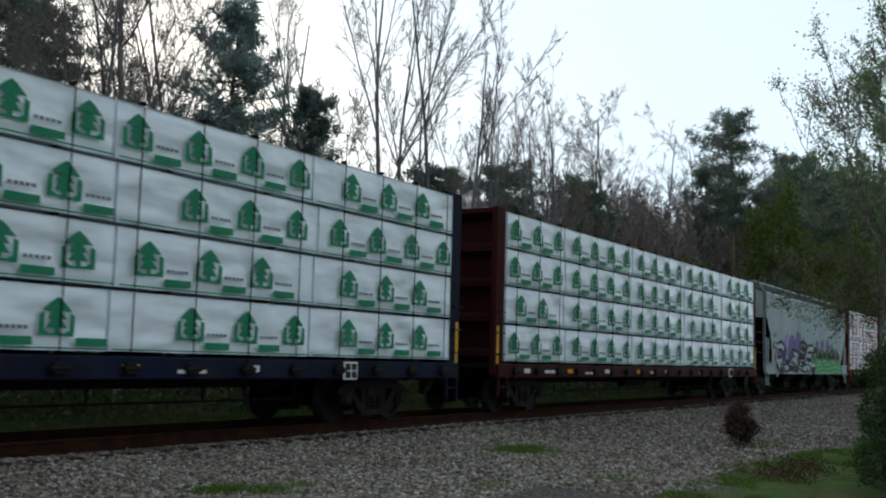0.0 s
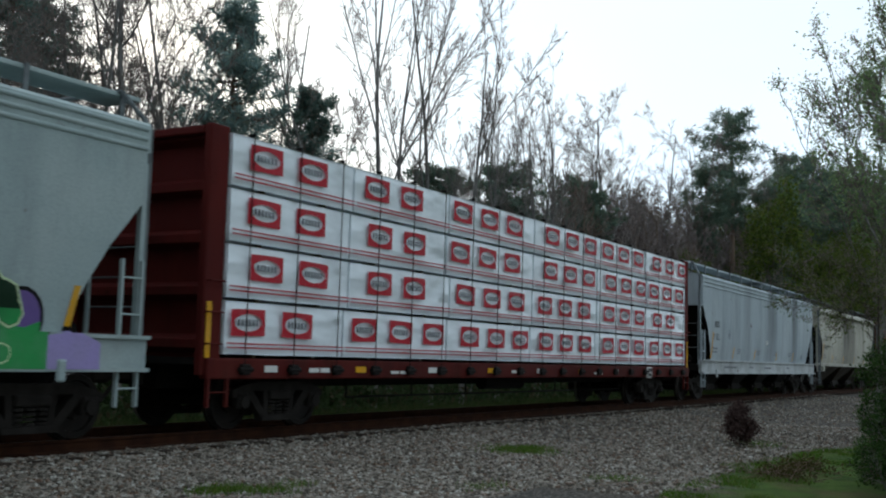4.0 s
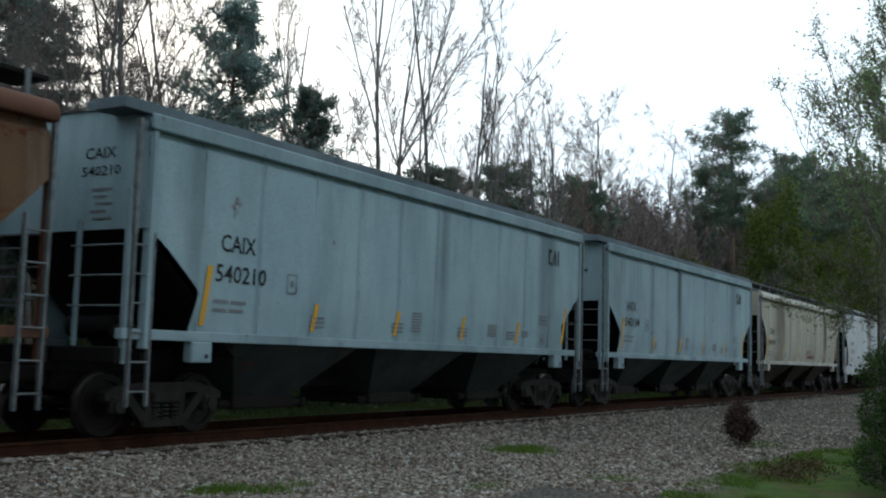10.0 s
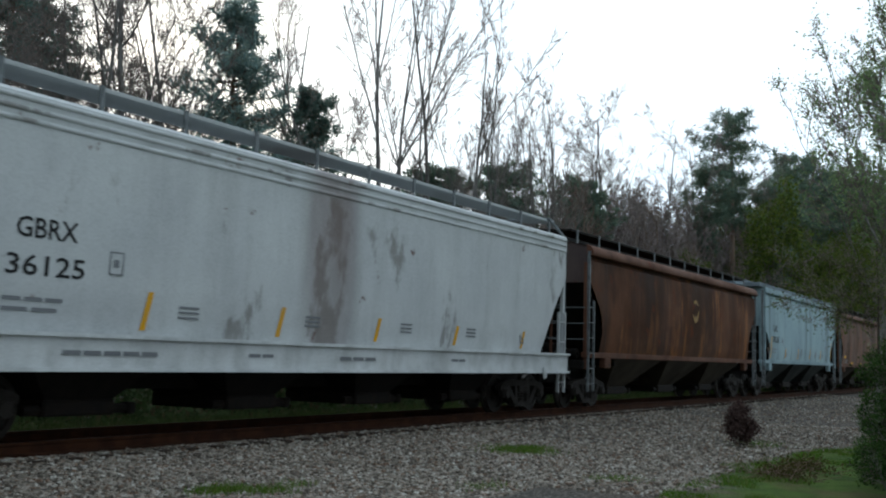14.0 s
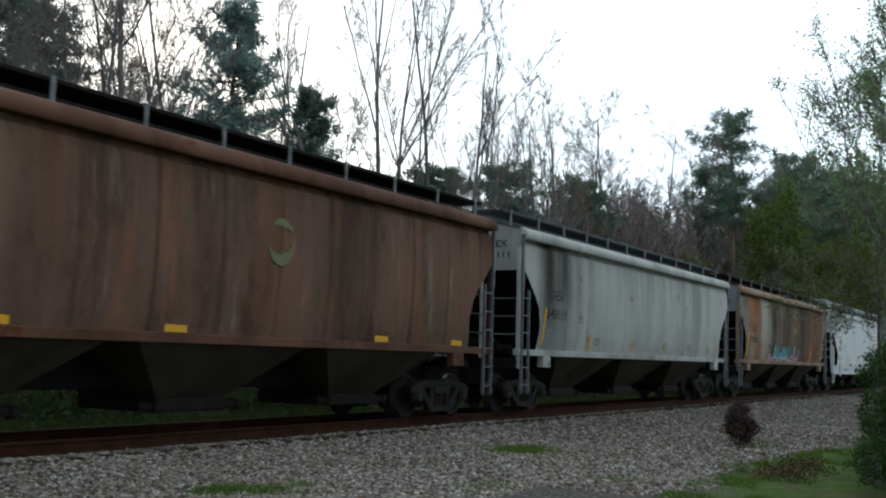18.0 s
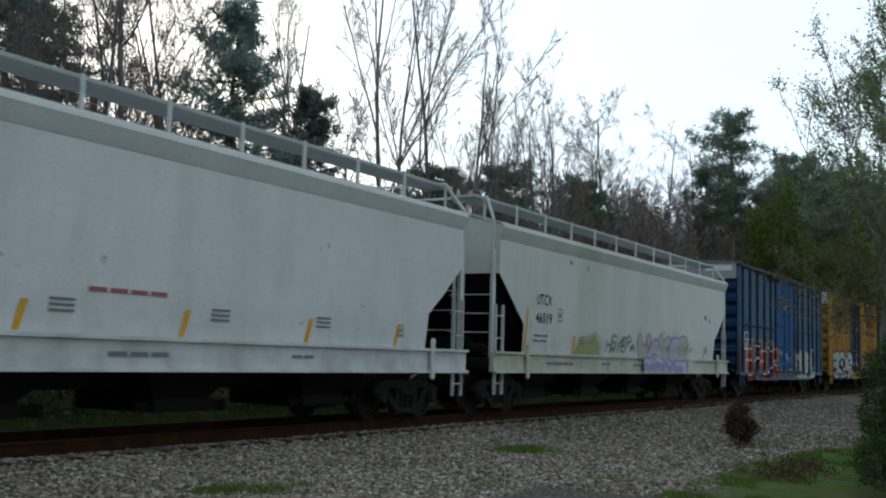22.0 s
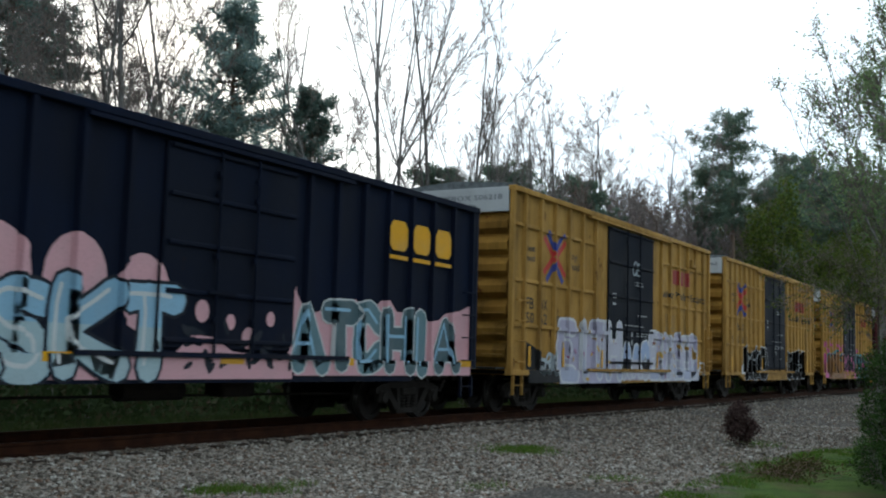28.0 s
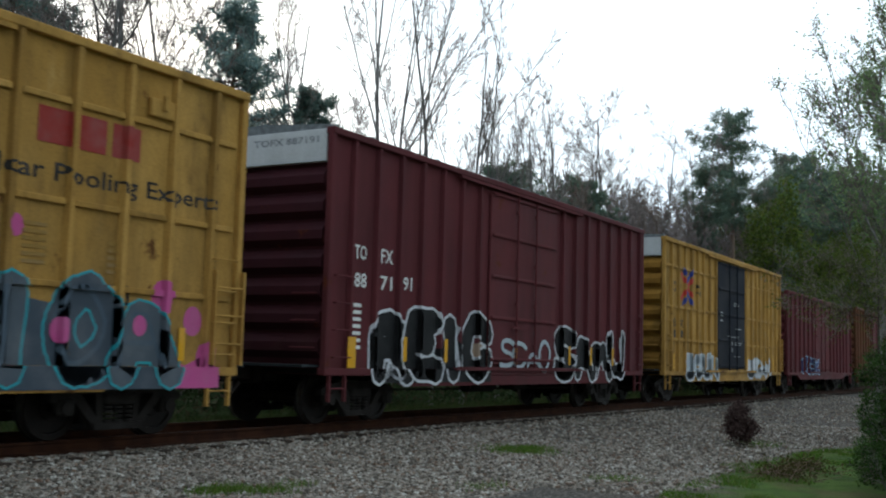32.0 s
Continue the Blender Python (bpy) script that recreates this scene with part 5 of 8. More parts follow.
yellow_bars(h18, [(1.5, 1.4, 2.35), (4.2, 1.38, 1.8), (7.0, 1.38, 1.78), (9.6, 1.38, 1.75), (12.2, 1.38, 1.75), (15.0, 1.38, 1.75)], h18_y)

# boxcars
CAP = paint("cap_white", "bcbfc0", "b0b3b4", "86847e", 0.3, 0.03)
B_RIBS = (0.74, 1.42, 2.09, 2.74, 3.41, 4.05, 4.75, 5.5, 9.42, 10.26, 10.9, 11.5, 12.18, 12.75, 13.35, 14.1)
P_BLUE = paint("faded_blue_paint", "435f77", "526c80", "3f444e", 0.4, 0.3, "7a3f20", patch=0.3, patch_colour="4c5258", mottle=(("46606f", 0.5, 0.62), ("6e4a34", 0.55, 0.64)))
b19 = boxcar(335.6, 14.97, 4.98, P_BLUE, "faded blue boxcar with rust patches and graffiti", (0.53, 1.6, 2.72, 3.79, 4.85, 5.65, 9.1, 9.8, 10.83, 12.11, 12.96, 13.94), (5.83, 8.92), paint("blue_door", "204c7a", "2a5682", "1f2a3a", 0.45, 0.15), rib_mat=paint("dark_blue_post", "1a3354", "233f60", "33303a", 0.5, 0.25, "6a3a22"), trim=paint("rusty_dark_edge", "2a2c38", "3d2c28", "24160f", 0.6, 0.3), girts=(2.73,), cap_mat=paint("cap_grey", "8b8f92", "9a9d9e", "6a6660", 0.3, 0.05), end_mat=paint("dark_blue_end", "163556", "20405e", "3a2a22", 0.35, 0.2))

YW = boxcar_wall(B_RIBS, (5.68, 9.25), 0.85, 5.0, 0.65, girts=(4.2, 2.96, 1.95))
BROAD_RIBS = (0.67, 1.5, 2.3, 3.13, 3.97, 4.83, 9.97, 10.78, 11.65, 12.52, 13.35, 14.15)
YW_BROAD = boxcar_wall(BROAD_RIBS, (5.68, 9.25), 0.85, 5.0, 0.65, girts=(4.2, 2.96, 1.95))
YEL = paint("yellow_paint", "b58c4a", "a47c3e", "5f4a2c", 0.6, 0.2, "5b3a1f", grime=0.45, mottle=(("8f6c38", 0.56, 0.7), ("c09a5c", 0.6, 0.72)))
YEL2 = paint("yellow_paint_two", "b48c4c", "a27c42", "55442a", 0.5, 0.2, "54351d", grime=0.45, mottle=(("8c6a38", 0.57, 0.7),))
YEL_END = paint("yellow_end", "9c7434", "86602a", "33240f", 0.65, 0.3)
BLK_DOOR = paint("black_door", "12161f", "1a1f2a", "2a2723", 0.3, 0.06)
MARK_RED = spray("faded_red_marking", "8c2a22")
X_RED, X_BLUE = spray("badge_red", "b6352c"), spray("badge_blue", "2a3a86")


def slant(x0, z0, x1, z1, w):
    d = Vector((x1 - x0, z1 - z0)).normalized()
    p = Vector((-d.y, d.x)) * w / 2
    return [(x0 - p.x, z0 - p.y), (x1 - p.x, z1 - p.y), (x1 + p.x, z1 + p.y), (x0 + p.x, z0 + p.y)]


def rect(x0, x1, z0, z1):
    return [(x0, z0), (x1, z0), (x1, z1), (x0, z1)]


def yellow_boxcar(place, length, coat, label, number, slogan=True, broad=False):
    side = YW_BROAD if broad else YW
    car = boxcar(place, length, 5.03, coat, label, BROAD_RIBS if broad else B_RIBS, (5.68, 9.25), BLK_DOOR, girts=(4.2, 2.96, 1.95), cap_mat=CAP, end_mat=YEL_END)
    dark = spray("dark_lettering", "221e18")
    # crossed bands badge; two layouts of the lettering
    wide = len(number.split()) == 4
    d = 0.14 if wide else 0.26
    mv = lambda polys: [[(x + d, z) for x, z in q] for q in polys]
    arm = lambda x0, z0, x1, z1: [slant(2.1 + sx * x0, 3.64 + sz * z0, 2.1 + sx * x1, 3.64 + sz * z1, 0.14) for sx in (-1, 1) for sz in (-1, 1)]
    part("badge", sheet(mv(arm(0.62, 0.42, 0.1, 0.03)), side, 0.004), X_RED, car, "crossed red and blue badge")
    part("badge", sheet(mv(arm(0.47, 0.58, 0.0, 0.15)), side, 0.007), X_BLUE, car)
    if wide:
        rows = [("next\nload", (0.94, 1.38, 3.5, 3.84)), ("any\nroad", (2.98, 3.36, 3.4, 3.74)), ("FB", (1.66, 2.04, 2.48, 2.74)), ("OX", (2.24, 2.66, 2.48, 2.74))]
        spots = [(1.06, 1.26), (1.52, 2.0), (2.2, 2.66), (2.98, 3.18)]
    else:
        rows = [("next\nload", (0.82, 1.28, 3.42, 3.78)), ("any\nroad", (3.26, 3.84, 3.42, 3.8)), ("FB", (0.82, 1.24, 2.34, 2.6)), ("OX", (1.54, 1.98, 2.34, 2.6))]
        spots = [(0.84, 1.26), (1.54, 1.98), (2.46, 2.66)]
    for k, words in enumerate(number.split()):
        rows.append((words, (*spots[k], 2.02, 2.27)))
    for words, box in rows:
        part("lettering", sheet(text_polys(words, *box), side, 0.004), dark, car)
    if not number:
        part("small_lettering", sheet([rect(x, x + 0.17, 2.02, 2.25) for x in (0.84, 1.06, 1.54, 1.78)], side, 0.004), dark, car)
    if slogan:
        tagged(part("company_mark", sheet([rect(11.12, 11.6, 3.64, 4.08), rect(11.7, 12.18, 3.64, 4.08), rect(12.28, 12.76, 3.64, 4.08)], side, 0.004), MARK_RED, car, "faded red company mark"), kind="stuff")
        part("lettering", sheet(text_polys("Railcar Pooling Experts", 10.02, 14.3, 3.12, 3.42), side, 0.004), dark, car)
    marks(car, [(10.45, 10.8, 2.62 - 0.09 * k, 0.045) for k in range(6)] + [(11.0, 11.4, 2.62 - 0.09 * k, 0.045) for k in range(6)], spray("faint_lettering", "8a6a30"), -1.526)
    marks(car, [(12.3, 12.65, 2.5 - 0.09 * k, 0.045) for k in range(5)], MATS["faint_lettering"], -1.526)
    marks(car, [(7.9, 8.7, 2.5, 0.025), (6.9, 8.4, 2.2, 0.022), (7.8, 8.8, 2.0, 0.022), (7.8, 8.7, 1.93, 0.022), (7.8, 8.5, 1.5, 0.022), (7.7, 8.3, 3.42, 0.022), (7.7, 8.4, 3.34, 0.022)], M_PALE, -1.58)
    marks(car, [(6.0, 6.3, 3.0, 0.03), (6.0, 6.3, 2.9, 0.03), (6.0, 6.25, 2.72, 0.06), (7.42, 7.52, 1.9, 0.14), (7.42, 7.52, 1.68, 0.14)], M_PALE, -1.58)
    frame_mark(car, 12.35, 12.7, 1.75, 2.0, -1.526, M_BLACK, 0.04)
    for u in (0.95, 2.82, 5.3, 9.62, 11.62, 13.62):
        part("reflector_strip", Mb().box(u, u + 0.12, -1.556, -1.552, 1.05, 1.5), M_YELLOW, car)
    part("vent_box", Mb().box(12.85, 13.3, -1.6, -1.525, 4.3, 4.55, 0.02).box(13.05, 13.12, -1.64, -1.6, 4.4, 4.6), coat, car)
    part("side_ladder", Mb().box(length - 0.62, length - 0.58, -1.68, -1.6, 1.0, 2.35).box(length - 0.04, length, -1.68, -1.6, 1.0, 2.35).tube((length - 0.6, -1.66, 1.3), (length, -1.66, 1.3), 0.016, n=5).tube((length - 0.6, -1.66, 1.7), (length, -1.66, 1.7), 0.016, n=5).tube((length - 0.6, -1.66, 2.1), (length, -1.66, 2.1), 0.016, n=5), coat, car)
    return car


b20 = yellow_boxcar(352.65, 14.95, YEL, "yellow boxcar with a black door and white graffiti", "5 05 74 4")
P_NAVY = paint("navy_paint", "0d1424", "121b2e", "0b0d12", 0.3, 0.08, "2a1a14")
NAVY_DOOR = paint("navy_door", "0c1321", "11192a", "0b0d12", 0.3, 0.06, "2a1a14")
D_RIBS = tuple(0.88 + 0.78 * k for k in range(7)) + tuple(9.4 + 0.78 * k for k in range(8))
b21 = boxcar(369.35, 14.95, 4.28, P_NAVY, "dark navy boxcar with bright graffiti", D_RIBS, (6.3, 8.7), paint("louvred_door", "5b6064", "6b7074", "33322f", 0.4, 0.15), bottom=1.0, belly=0.75, door_style="double", end_mat=P_NAVY)
b22 = boxcar(385.4, 15.05, 4.28, P_NAVY, "dark navy boxcar with pale blue and pink graffiti", D_RIBS, (6.16, 9.11), NAVY_DOOR, bottom=1.0, belly=0.75, end_mat=P_NAVY)
for c in (b21, b22):
    # a yellow company mark: three blocks, each over a bar
    for u in (11.7, 12.5, 13.3):
        part("company_mark", Mb().prism_y([(u, 3.2), (u + 0.1, 3.1), (u + 0.48, 3.1), (u + 0.58, 3.2), (u + 0.58, 3.52), (u + 0.48, 3.64), (u + 0.1, 3.64), (u, 3.52)], -1.612, -1.603), M_YELLOW, c, "yellow company mark")
        part("company_mark", Mb().box(u, u + 0.6, -1.612, -1.603, 2.94, 3.01), M_YELLOW, c)
    part("small_lettering", Mb().box(1.2, 1.75, -1.612, -1.603, 2.75, 3.0).box(2.0, 2.5, -1.612, -1.603, 2.75, 3.0), M_YELLOW, c)
    for u in (0.2, 4.3, 7.4, 10.2, 14.3):
        part("reflector_strip", Mb().box(u, u + 0.5, -1.612, -1.601, 1.02, 1.14), M_YELLOW, c)
b23 = yellow_boxcar(402.03, 14.85, YEL, "yellow boxcar with a black door and thick white graffiti", "50 62 18", broad=True)
b24 = yellow_boxcar(418.8, 14.95, YEL2, "yellow boxcar with a black door and black graffiti", "5 05 96 2")
b25 = yellow_boxcar(436.0, 14.8, YEL, "yellow boxcar with pink, teal and grey graffiti", "50 62", broad=True)
P_WINE = paint("wine_red_paint", "562a2e", "613134", "38201f", 0.35, 0.12)
W_RIBS = tuple(0.71 + 0.76 * k for k in range(7)) + tuple(9.5 + 0.76 * k for k in range(8))
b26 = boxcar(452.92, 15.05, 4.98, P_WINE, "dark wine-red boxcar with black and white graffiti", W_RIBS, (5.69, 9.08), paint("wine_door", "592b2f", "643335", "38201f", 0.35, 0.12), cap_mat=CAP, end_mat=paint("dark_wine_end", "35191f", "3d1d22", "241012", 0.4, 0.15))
for words, p, q, z in (("TO", 0.84, 1.2, 2.84), ("FX", 1.66, 2.04, 2.84), ("88", 0.86, 1.22, 2.36), ("71", 1.66, 2.04, 2.36), ("91", 2.42, 2.72, 2.4)):
    letters(b26, words, p, q, z, z + 0.25, -1.526, M_WHITE)
marks(b26, [(0.84, 1.12, 2.02 - 0.12 * k, 0.06) for k in range(7)], M_WHITE, -1.526)
part("reflector_strip", Mb().box(0.62, 0.85, -1.612, -1.601, 0.98, 1.5), M_YELLOW, b26)
b27 = yellow_boxcar(469.85, 14.9, YEL, "yellow boxcar with pale graffiti", "", slogan=False)
b28 = boxcar(486.0, 15.4, 4.5, P_WINE, "dark wine-red boxcar with small blue graffiti", tuple(0.8 + 0.9 * k for k in range(6)) + tuple(9.6 + 0.9 * k for k in range(6)), (5.9, 9.1), MATS["wine_door"])
b29 = boxcar(503.0, 15.4, 4.7, paint("dull_brown_paint", "5a3a2a", "6a452f", "33211a", 0.4, 0.2), "dull brown steel boxcar with ribbed sides", tuple(0.8 + 0.9 * k for k in range(6)) + tuple(9.6 + 0.9 * k for k in range(6)), (5.9, 9.1), MATS["wine_door"])


# ---- small markings on the wagons ----
marks(h17, [(7.96, 9.36, 1.9, 0.06)], spray("dull_red_stencil", "96545a"), h17_y)


def hopper_stencils(car, y, length, mat, deep):
    frame_mark(car, 3.28, 3.52, 2.12, 2.42, y, mat)
    for u in (0.26, 0.42, 0.58, 0.72):
        marks(car, [(length * u, length * u + 0.45, 1.62 + 0.07 * k, 0.035) for k in range(3)], mat, y)
    frame_mark(car, length - 2.5, length - 2.3, 1.55, 1.78, y, mat, 0.03)
    if deep:
        marks(car, [(2.6, 4.2, 1.1, 0.06), (6.0, 6.6, 1.12, 0.05), (8.3, 9.4, 1.1, 0.06), (12.0, 12.6, 1.12, 0.05)], M_GREY, -1.686 if deep == 2 else -1.63)


for c, y, ln, d in ((h3, h3_y, 17.55, 1), (h5, h5_y, 17.7, 1), (h6, h6_y, 16.7, 0), (h8, h8_y, 15.1, 0), (h9, h9_y, 15.2, 0), (h10, h10_y, 16.5, 0), (h11, h11_y, 17.65, 1), (h13, h13_y, 15.2, 0), (h15, h15_y, 16.75, 0), (h17, h17_y, 17.6, 1), (h18, h18_y, 17.7, 1)):
    hopper_stencils(c, y, ln, M_GREY, d)
for c, y in ((h8, h8_y), (h9, h9_y), (h13, h13_y)):
    yy = y(3.5) - 0.003
    part("company_mark", Mb().prism_y([(12.9, 3.44), (13.08, 3.4), (13.08, 3.48), (12.97, 3.5), (12.97, 3.7), (13.08, 3.7), (13.08, 3.78), (12.9, 3.78)], yy, yy + 0.002).prism_y([(13.12, 3.42), (13.18, 3.42), (13.3, 3.78), (13.24, 3.78)], yy, yy + 0.002).box(13.27, 13.34, yy, yy + 0.002, 3.42, 3.7).box(13.42, 13.49, yy, yy + 0.002, 3.42, 3.78), M_BLACK, c, "dark company mark")
    marks(c, [(7.0, 7.38, 1.98 - 0.055 * k, 0.03) for k in range(7)] + [(10.0, 10.46, 1.88 - 0.045 * k, 0.028) for k in range(6)] + [(11.6, 12.0, 1.8 - 0.05 * k, 0.025) for k in range(3)] + [(12.45, 13.0, 2.18 - 0.09 * k, 0.04) for k in range(3)], M_GREY, y)
emblem(h7, 9.14, 2.99, 0.36, h7_y, spray("emblem_green", "3f7a26"))
emblem(h16, 9.26, 3.04, 0.36, h16_y, spray("emblem_dull_green", "56682f"))
emblem(h14, 9.1, 2.9, 0.32, h14_y, spray("emblem_olive", "6a6a48"))
emblem(h12, 9.0, 2.9, 0.32, h12_y, spray("emblem_ochre", "8a6a2e"))
part("patch", Mb().box(8.75, 8.85, h5_y(2.13) - 0.003, h5_y(2.13), 2.05, 2.2).box(8.93, 9.03, h5_y(2.13) - 0.003, h5_y(2.13), 2.05, 2.2), M_WHITE, h5)
for c, m, num, mat in ((h6, "CAEX", "540129", M_BLACK), (h7, "CGEX", "1608", MATS["faded_lettering"]), (h10, "CAEX", "540041", M_BLACK), (h14, "CGEX", "1677", MATS["faded_lettering"]), (h15, "CAEX", "540111", M_BLACK), (h16, "CGEX", "1981", M_BLACK)):
    end_letters(c, m, -0.5, -1.15, 3.72, 3.88, 0.164, mat)
    end_letters(c, num, -0.45, -1.2, 3.48, 3.62, 0.164, mat)
for c, m, num in ((h8, "CAIX", "540210"), (h9, "IARX", "540194"), (h13, "CAIX", "540265")):
    end_letters(c, m, -0.35, -0.95, 3.78, 3.94, 0.294, M_BLACK)
    end_letters(c, num, -0.3, -1.05, 3.54, 3.68, 0.294, M_BLACK)
    for k in range(5):
        part("small_lettering", Mb().box(0.29, 0.294, -0.92 + 0.12 * (k % 2), -0.5 - 0.05 * (k % 3), 3.34 - 0.1 * k, 3.37 - 0.1 * k), M_GREY, c)
for c, words in ((b20, "FBOX 505744"), (b23, "FBOX 506218"), (b24, "FBOX 505962"), (b26, "TOFX 887191")):
    end_letters(c, words, 0.1, -1.3, 4.72, 4.84, -0.004, M_GREY)
part("number_panel", Mb().box(-0.01, -0.004, -1.3, -0.3, 4.7, 4.9), G_PANEL := spray("panel_white", "c9cccd"), b19, "white end number panel")


# ---- graffiti ----
def spray_coat(mb, mat, car, label=""):
    """One coat of sprayed paint on a wagon."""
    return tagged(part("graffiti", mb, mat, car, label), kind="stuff")


def ribbon(pts, extra=0.0, scale=1.0):
    """Convex pieces that follow a line of points with widths, with round joints."""
    out = []
    for (a, b, w0), (c, d, w1) in zip(pts, pts[1:]):
        e = Vector((c - a, d - b))
        if e.length < 1e-6:
            continue
        e.normalize()
        s = Vector((-e.y, e.x))
        h0, h1 = (w0 * scale + extra) / 2, (w1 * scale + extra) / 2
        out.append([(a - s.x * h0, b - s.y * h0), (c - s.x * h1, d - s.y * h1), (c + s.x * h1, d + s.y * h1), (a + s.x * h0, b + s.y * h0)])
    for x, z, w in pts:
        r = (w * scale + extra) / 2
        out.append([(x + r * math.cos(2 * math.pi * k / 8), z + r * math.sin(2 * math.pi * k / 8)) for k in range(8)])
    return out


def dabs(car, wall, u0, u1, z0, z1, n, mat, seed, size=0.12, lift=0.0225):
    """Short strokes and blots of a second colour."""
    rng = random.Random(seed)
    out = []
    for k in range(n):
        x, z, a, r = rng.uniform(u0, u1), rng.uniform(z0, z1), rng.uniform(0, 3.14), size * rng.uniform(0.5, 1.4)
        out.append([(x + r * (math.cos(t) * math.cos(a) - 0.4 * math.sin(t) * math.sin(a)), z + r * (math.cos(t) * math.sin(a) + 0.4 * math.sin(t) * math.cos(a))) for t in [2 * math.pi * i / 10 for i in range(10)]])
    spray_coat(sheet(out, wall, lift), mat, car)


G_WHITE, G_BLACK, G_GREY = spray("spray_white", "c9ccd0"), spray("spray_black", "0e0f11", 0.06), spray("spray_grey", "6c7f8a")
G_GREEN, G_DGREEN, G_LIME = spray("spray_green", "2f8f4e"), spray("spray_dark_green", "12301d", 0.05), spray("spray_pale_lime", "c3d6a8")
G_PURPLE, G_LILAC, G_PINK = spray("spray_purple", "6a558f"), spray("spray_lilac", "9a8cc0"), spray("spray_pink", "c99aa0")
G_HOT, G_TEAL, G_BLUE = spray("spray_magenta", "b84f86"), spray("spray_teal", "23929c"), spray("spray_pale_blue", "86b0c8")
G_SLATE, G_BROWN = spray("spray_slate", "44525e"), spray("spray_dull_brown", "7d4a3a")
G_NAVY, G_SILVER, G_YELL = spray("spray_navy", "2a3566"), spray("spray_silver", "a9b4ba"), spray("spray_yellow", "c9a53a")

# A stroke alphabet on a grid of nine by nine: strokes are split by blanks, points by dashes.
STROKES = dict(A="00-49-90 23-73", B="00-09-69-87-55-05 55-83-60-00", C="87-59-19-05-04-10-50-82", D="00-09-49-86-83-40-00", E="89-09-00-80 05-65", F="89-09-00 05-65", G="87-59-19-05-03-20-60-83-84-54",
               H="00-09 90-99 05-95", I="40-49", J="99-93-60-20-03", K="00-09 89-04-90", L="09-00-80", M="00-19-43-79-90", N="00-09-80-89", O="30-03-06-39-69-96-93-60-30", P="00-09-69-87-75-04",
               R="00-09-69-87-75-04 45-90", S="88-59-19-07-25-74-82-60-20-01", T="09-99 49-40", U="09-03-20-70-93-99", V="09-40-99", W="09-20-45-70-99", X="00-99 09-90", Y="09-45-99 45-40", Z="09-99-00-90", Q="30-03-06-39-69-96-93-60-30 62-90")


def smoothed(pts, rounds):
    """Corners of an open line rounded by cutting them."""
    for _ in range(rounds):
        out = [pts[0]]
        for (a, b), (c, d) in zip(pts, pts[1:]):
            out += [(a * 0.75 + c * 0.25, b * 0.75 + d * 0.25), (a * 0.25 + c * 0.75, b * 0.25 + d * 0.75)]
        pts = out + [pts[-1]]
    return pts


def piece(car, wall, words, u0, u1, z0, z1, fill, edge, seed, weight=0.2, rim=0.05, rounds=1, slant_by=0.0, drop=None, base=None, shine=None, wild=0.06, flare=0.3, overlap=0.12, second=None, label=""):
    """Sprayed letters in a row: each has a rim, lies over its neighbour, and may have a block shadow, a second fill below and bright strokes."""
    rng = random.Random(seed)
    n = len(words)
    w = (u1 - u0) / n
    layers = [dict(rim=[], fill=[], base=[], shine=[]) for _ in range(2)]
    shade = []
    for k, ch in enumerate(words):
        if ch == " ":
            continue
        a, b = u0 + w * (k - overlap * rng.random()) + weight * 0.45, u0 + w * (k + 1 + overlap * rng.random()) - weight * 0.45
        lo, hi = z0 + weight * 0.5 + wild * rng.random() * 0.6, z1 - weight * 0.5 - wild * 2 * rng.random()
        lean, bow = slant_by + rng.uniform(-0.6, 0.6) * wild, rng.uniform(-1, 1) * wild
        for stroke in STROKES[ch].split():
            pts = smoothed([(int(p[0]) / 9, int(p[1]) / 9) for p in stroke.split("-")], rounds)
            m = max(1, len(pts) - 1)
            line = []
            for i, (x, z) in enumerate(pts):
                t = i / m
                q = weight * (1 - flare * 0.5 + flare * (abs(2 * t - 1) if i % 2 else 0.4 + 0.6 * rng.random()))
                line.append((a + (b - a) * x + lean * (z - 0.5) + bow * math.sin(math.pi * z), lo + (hi - lo) * z + bow * 0.6 * math.sin(3 * x), q))
            lay = layers[k % 2]
            lay["rim"] += ribbon(line, rim * 2)
            lay["fill"] += ribbon(line)
            if base:
                low = z0 + (z1 - z0) * base[1]
                lay["base"] += [c for c in (cut(q, 1, z0 - 1, low) for q in ribbon(line, -0.01)) if c]
            if shine:
                lay["shine"] += ribbon([(x - q * 0.22, z + q * 0.1, weight * 0.16) for x, z, q in line])
            if drop:
                shade += ribbon([(x + drop[1] * f, z + drop[2] * f, q) for x, z, q in line for f in (1.0,)], rim * 2)
                shade += ribbon([(x + drop[1] * 0.5, z + drop[2] * 0.5, q) for x, z, q in line], rim * 2)
    if drop:
        spray_coat(sheet(shade, wall, 0.0035), drop[0], car)
    for k, lay in enumerate(layers):
        h = 0.006 + 0.009 * k
        spray_coat(sheet(lay["rim"], wall, h), edge, car, label if not k else "")
        spray_coat(sheet(lay["fill"], wall, h + 0.003), (second or fill) if k else fill, car)
        if base:
            spray_coat(sheet(lay["base"], wall, h + 0.0045), base[0], car)
        if shine:
            spray_coat(sheet(lay["shine"], wall, h + 0.006), shine, car)


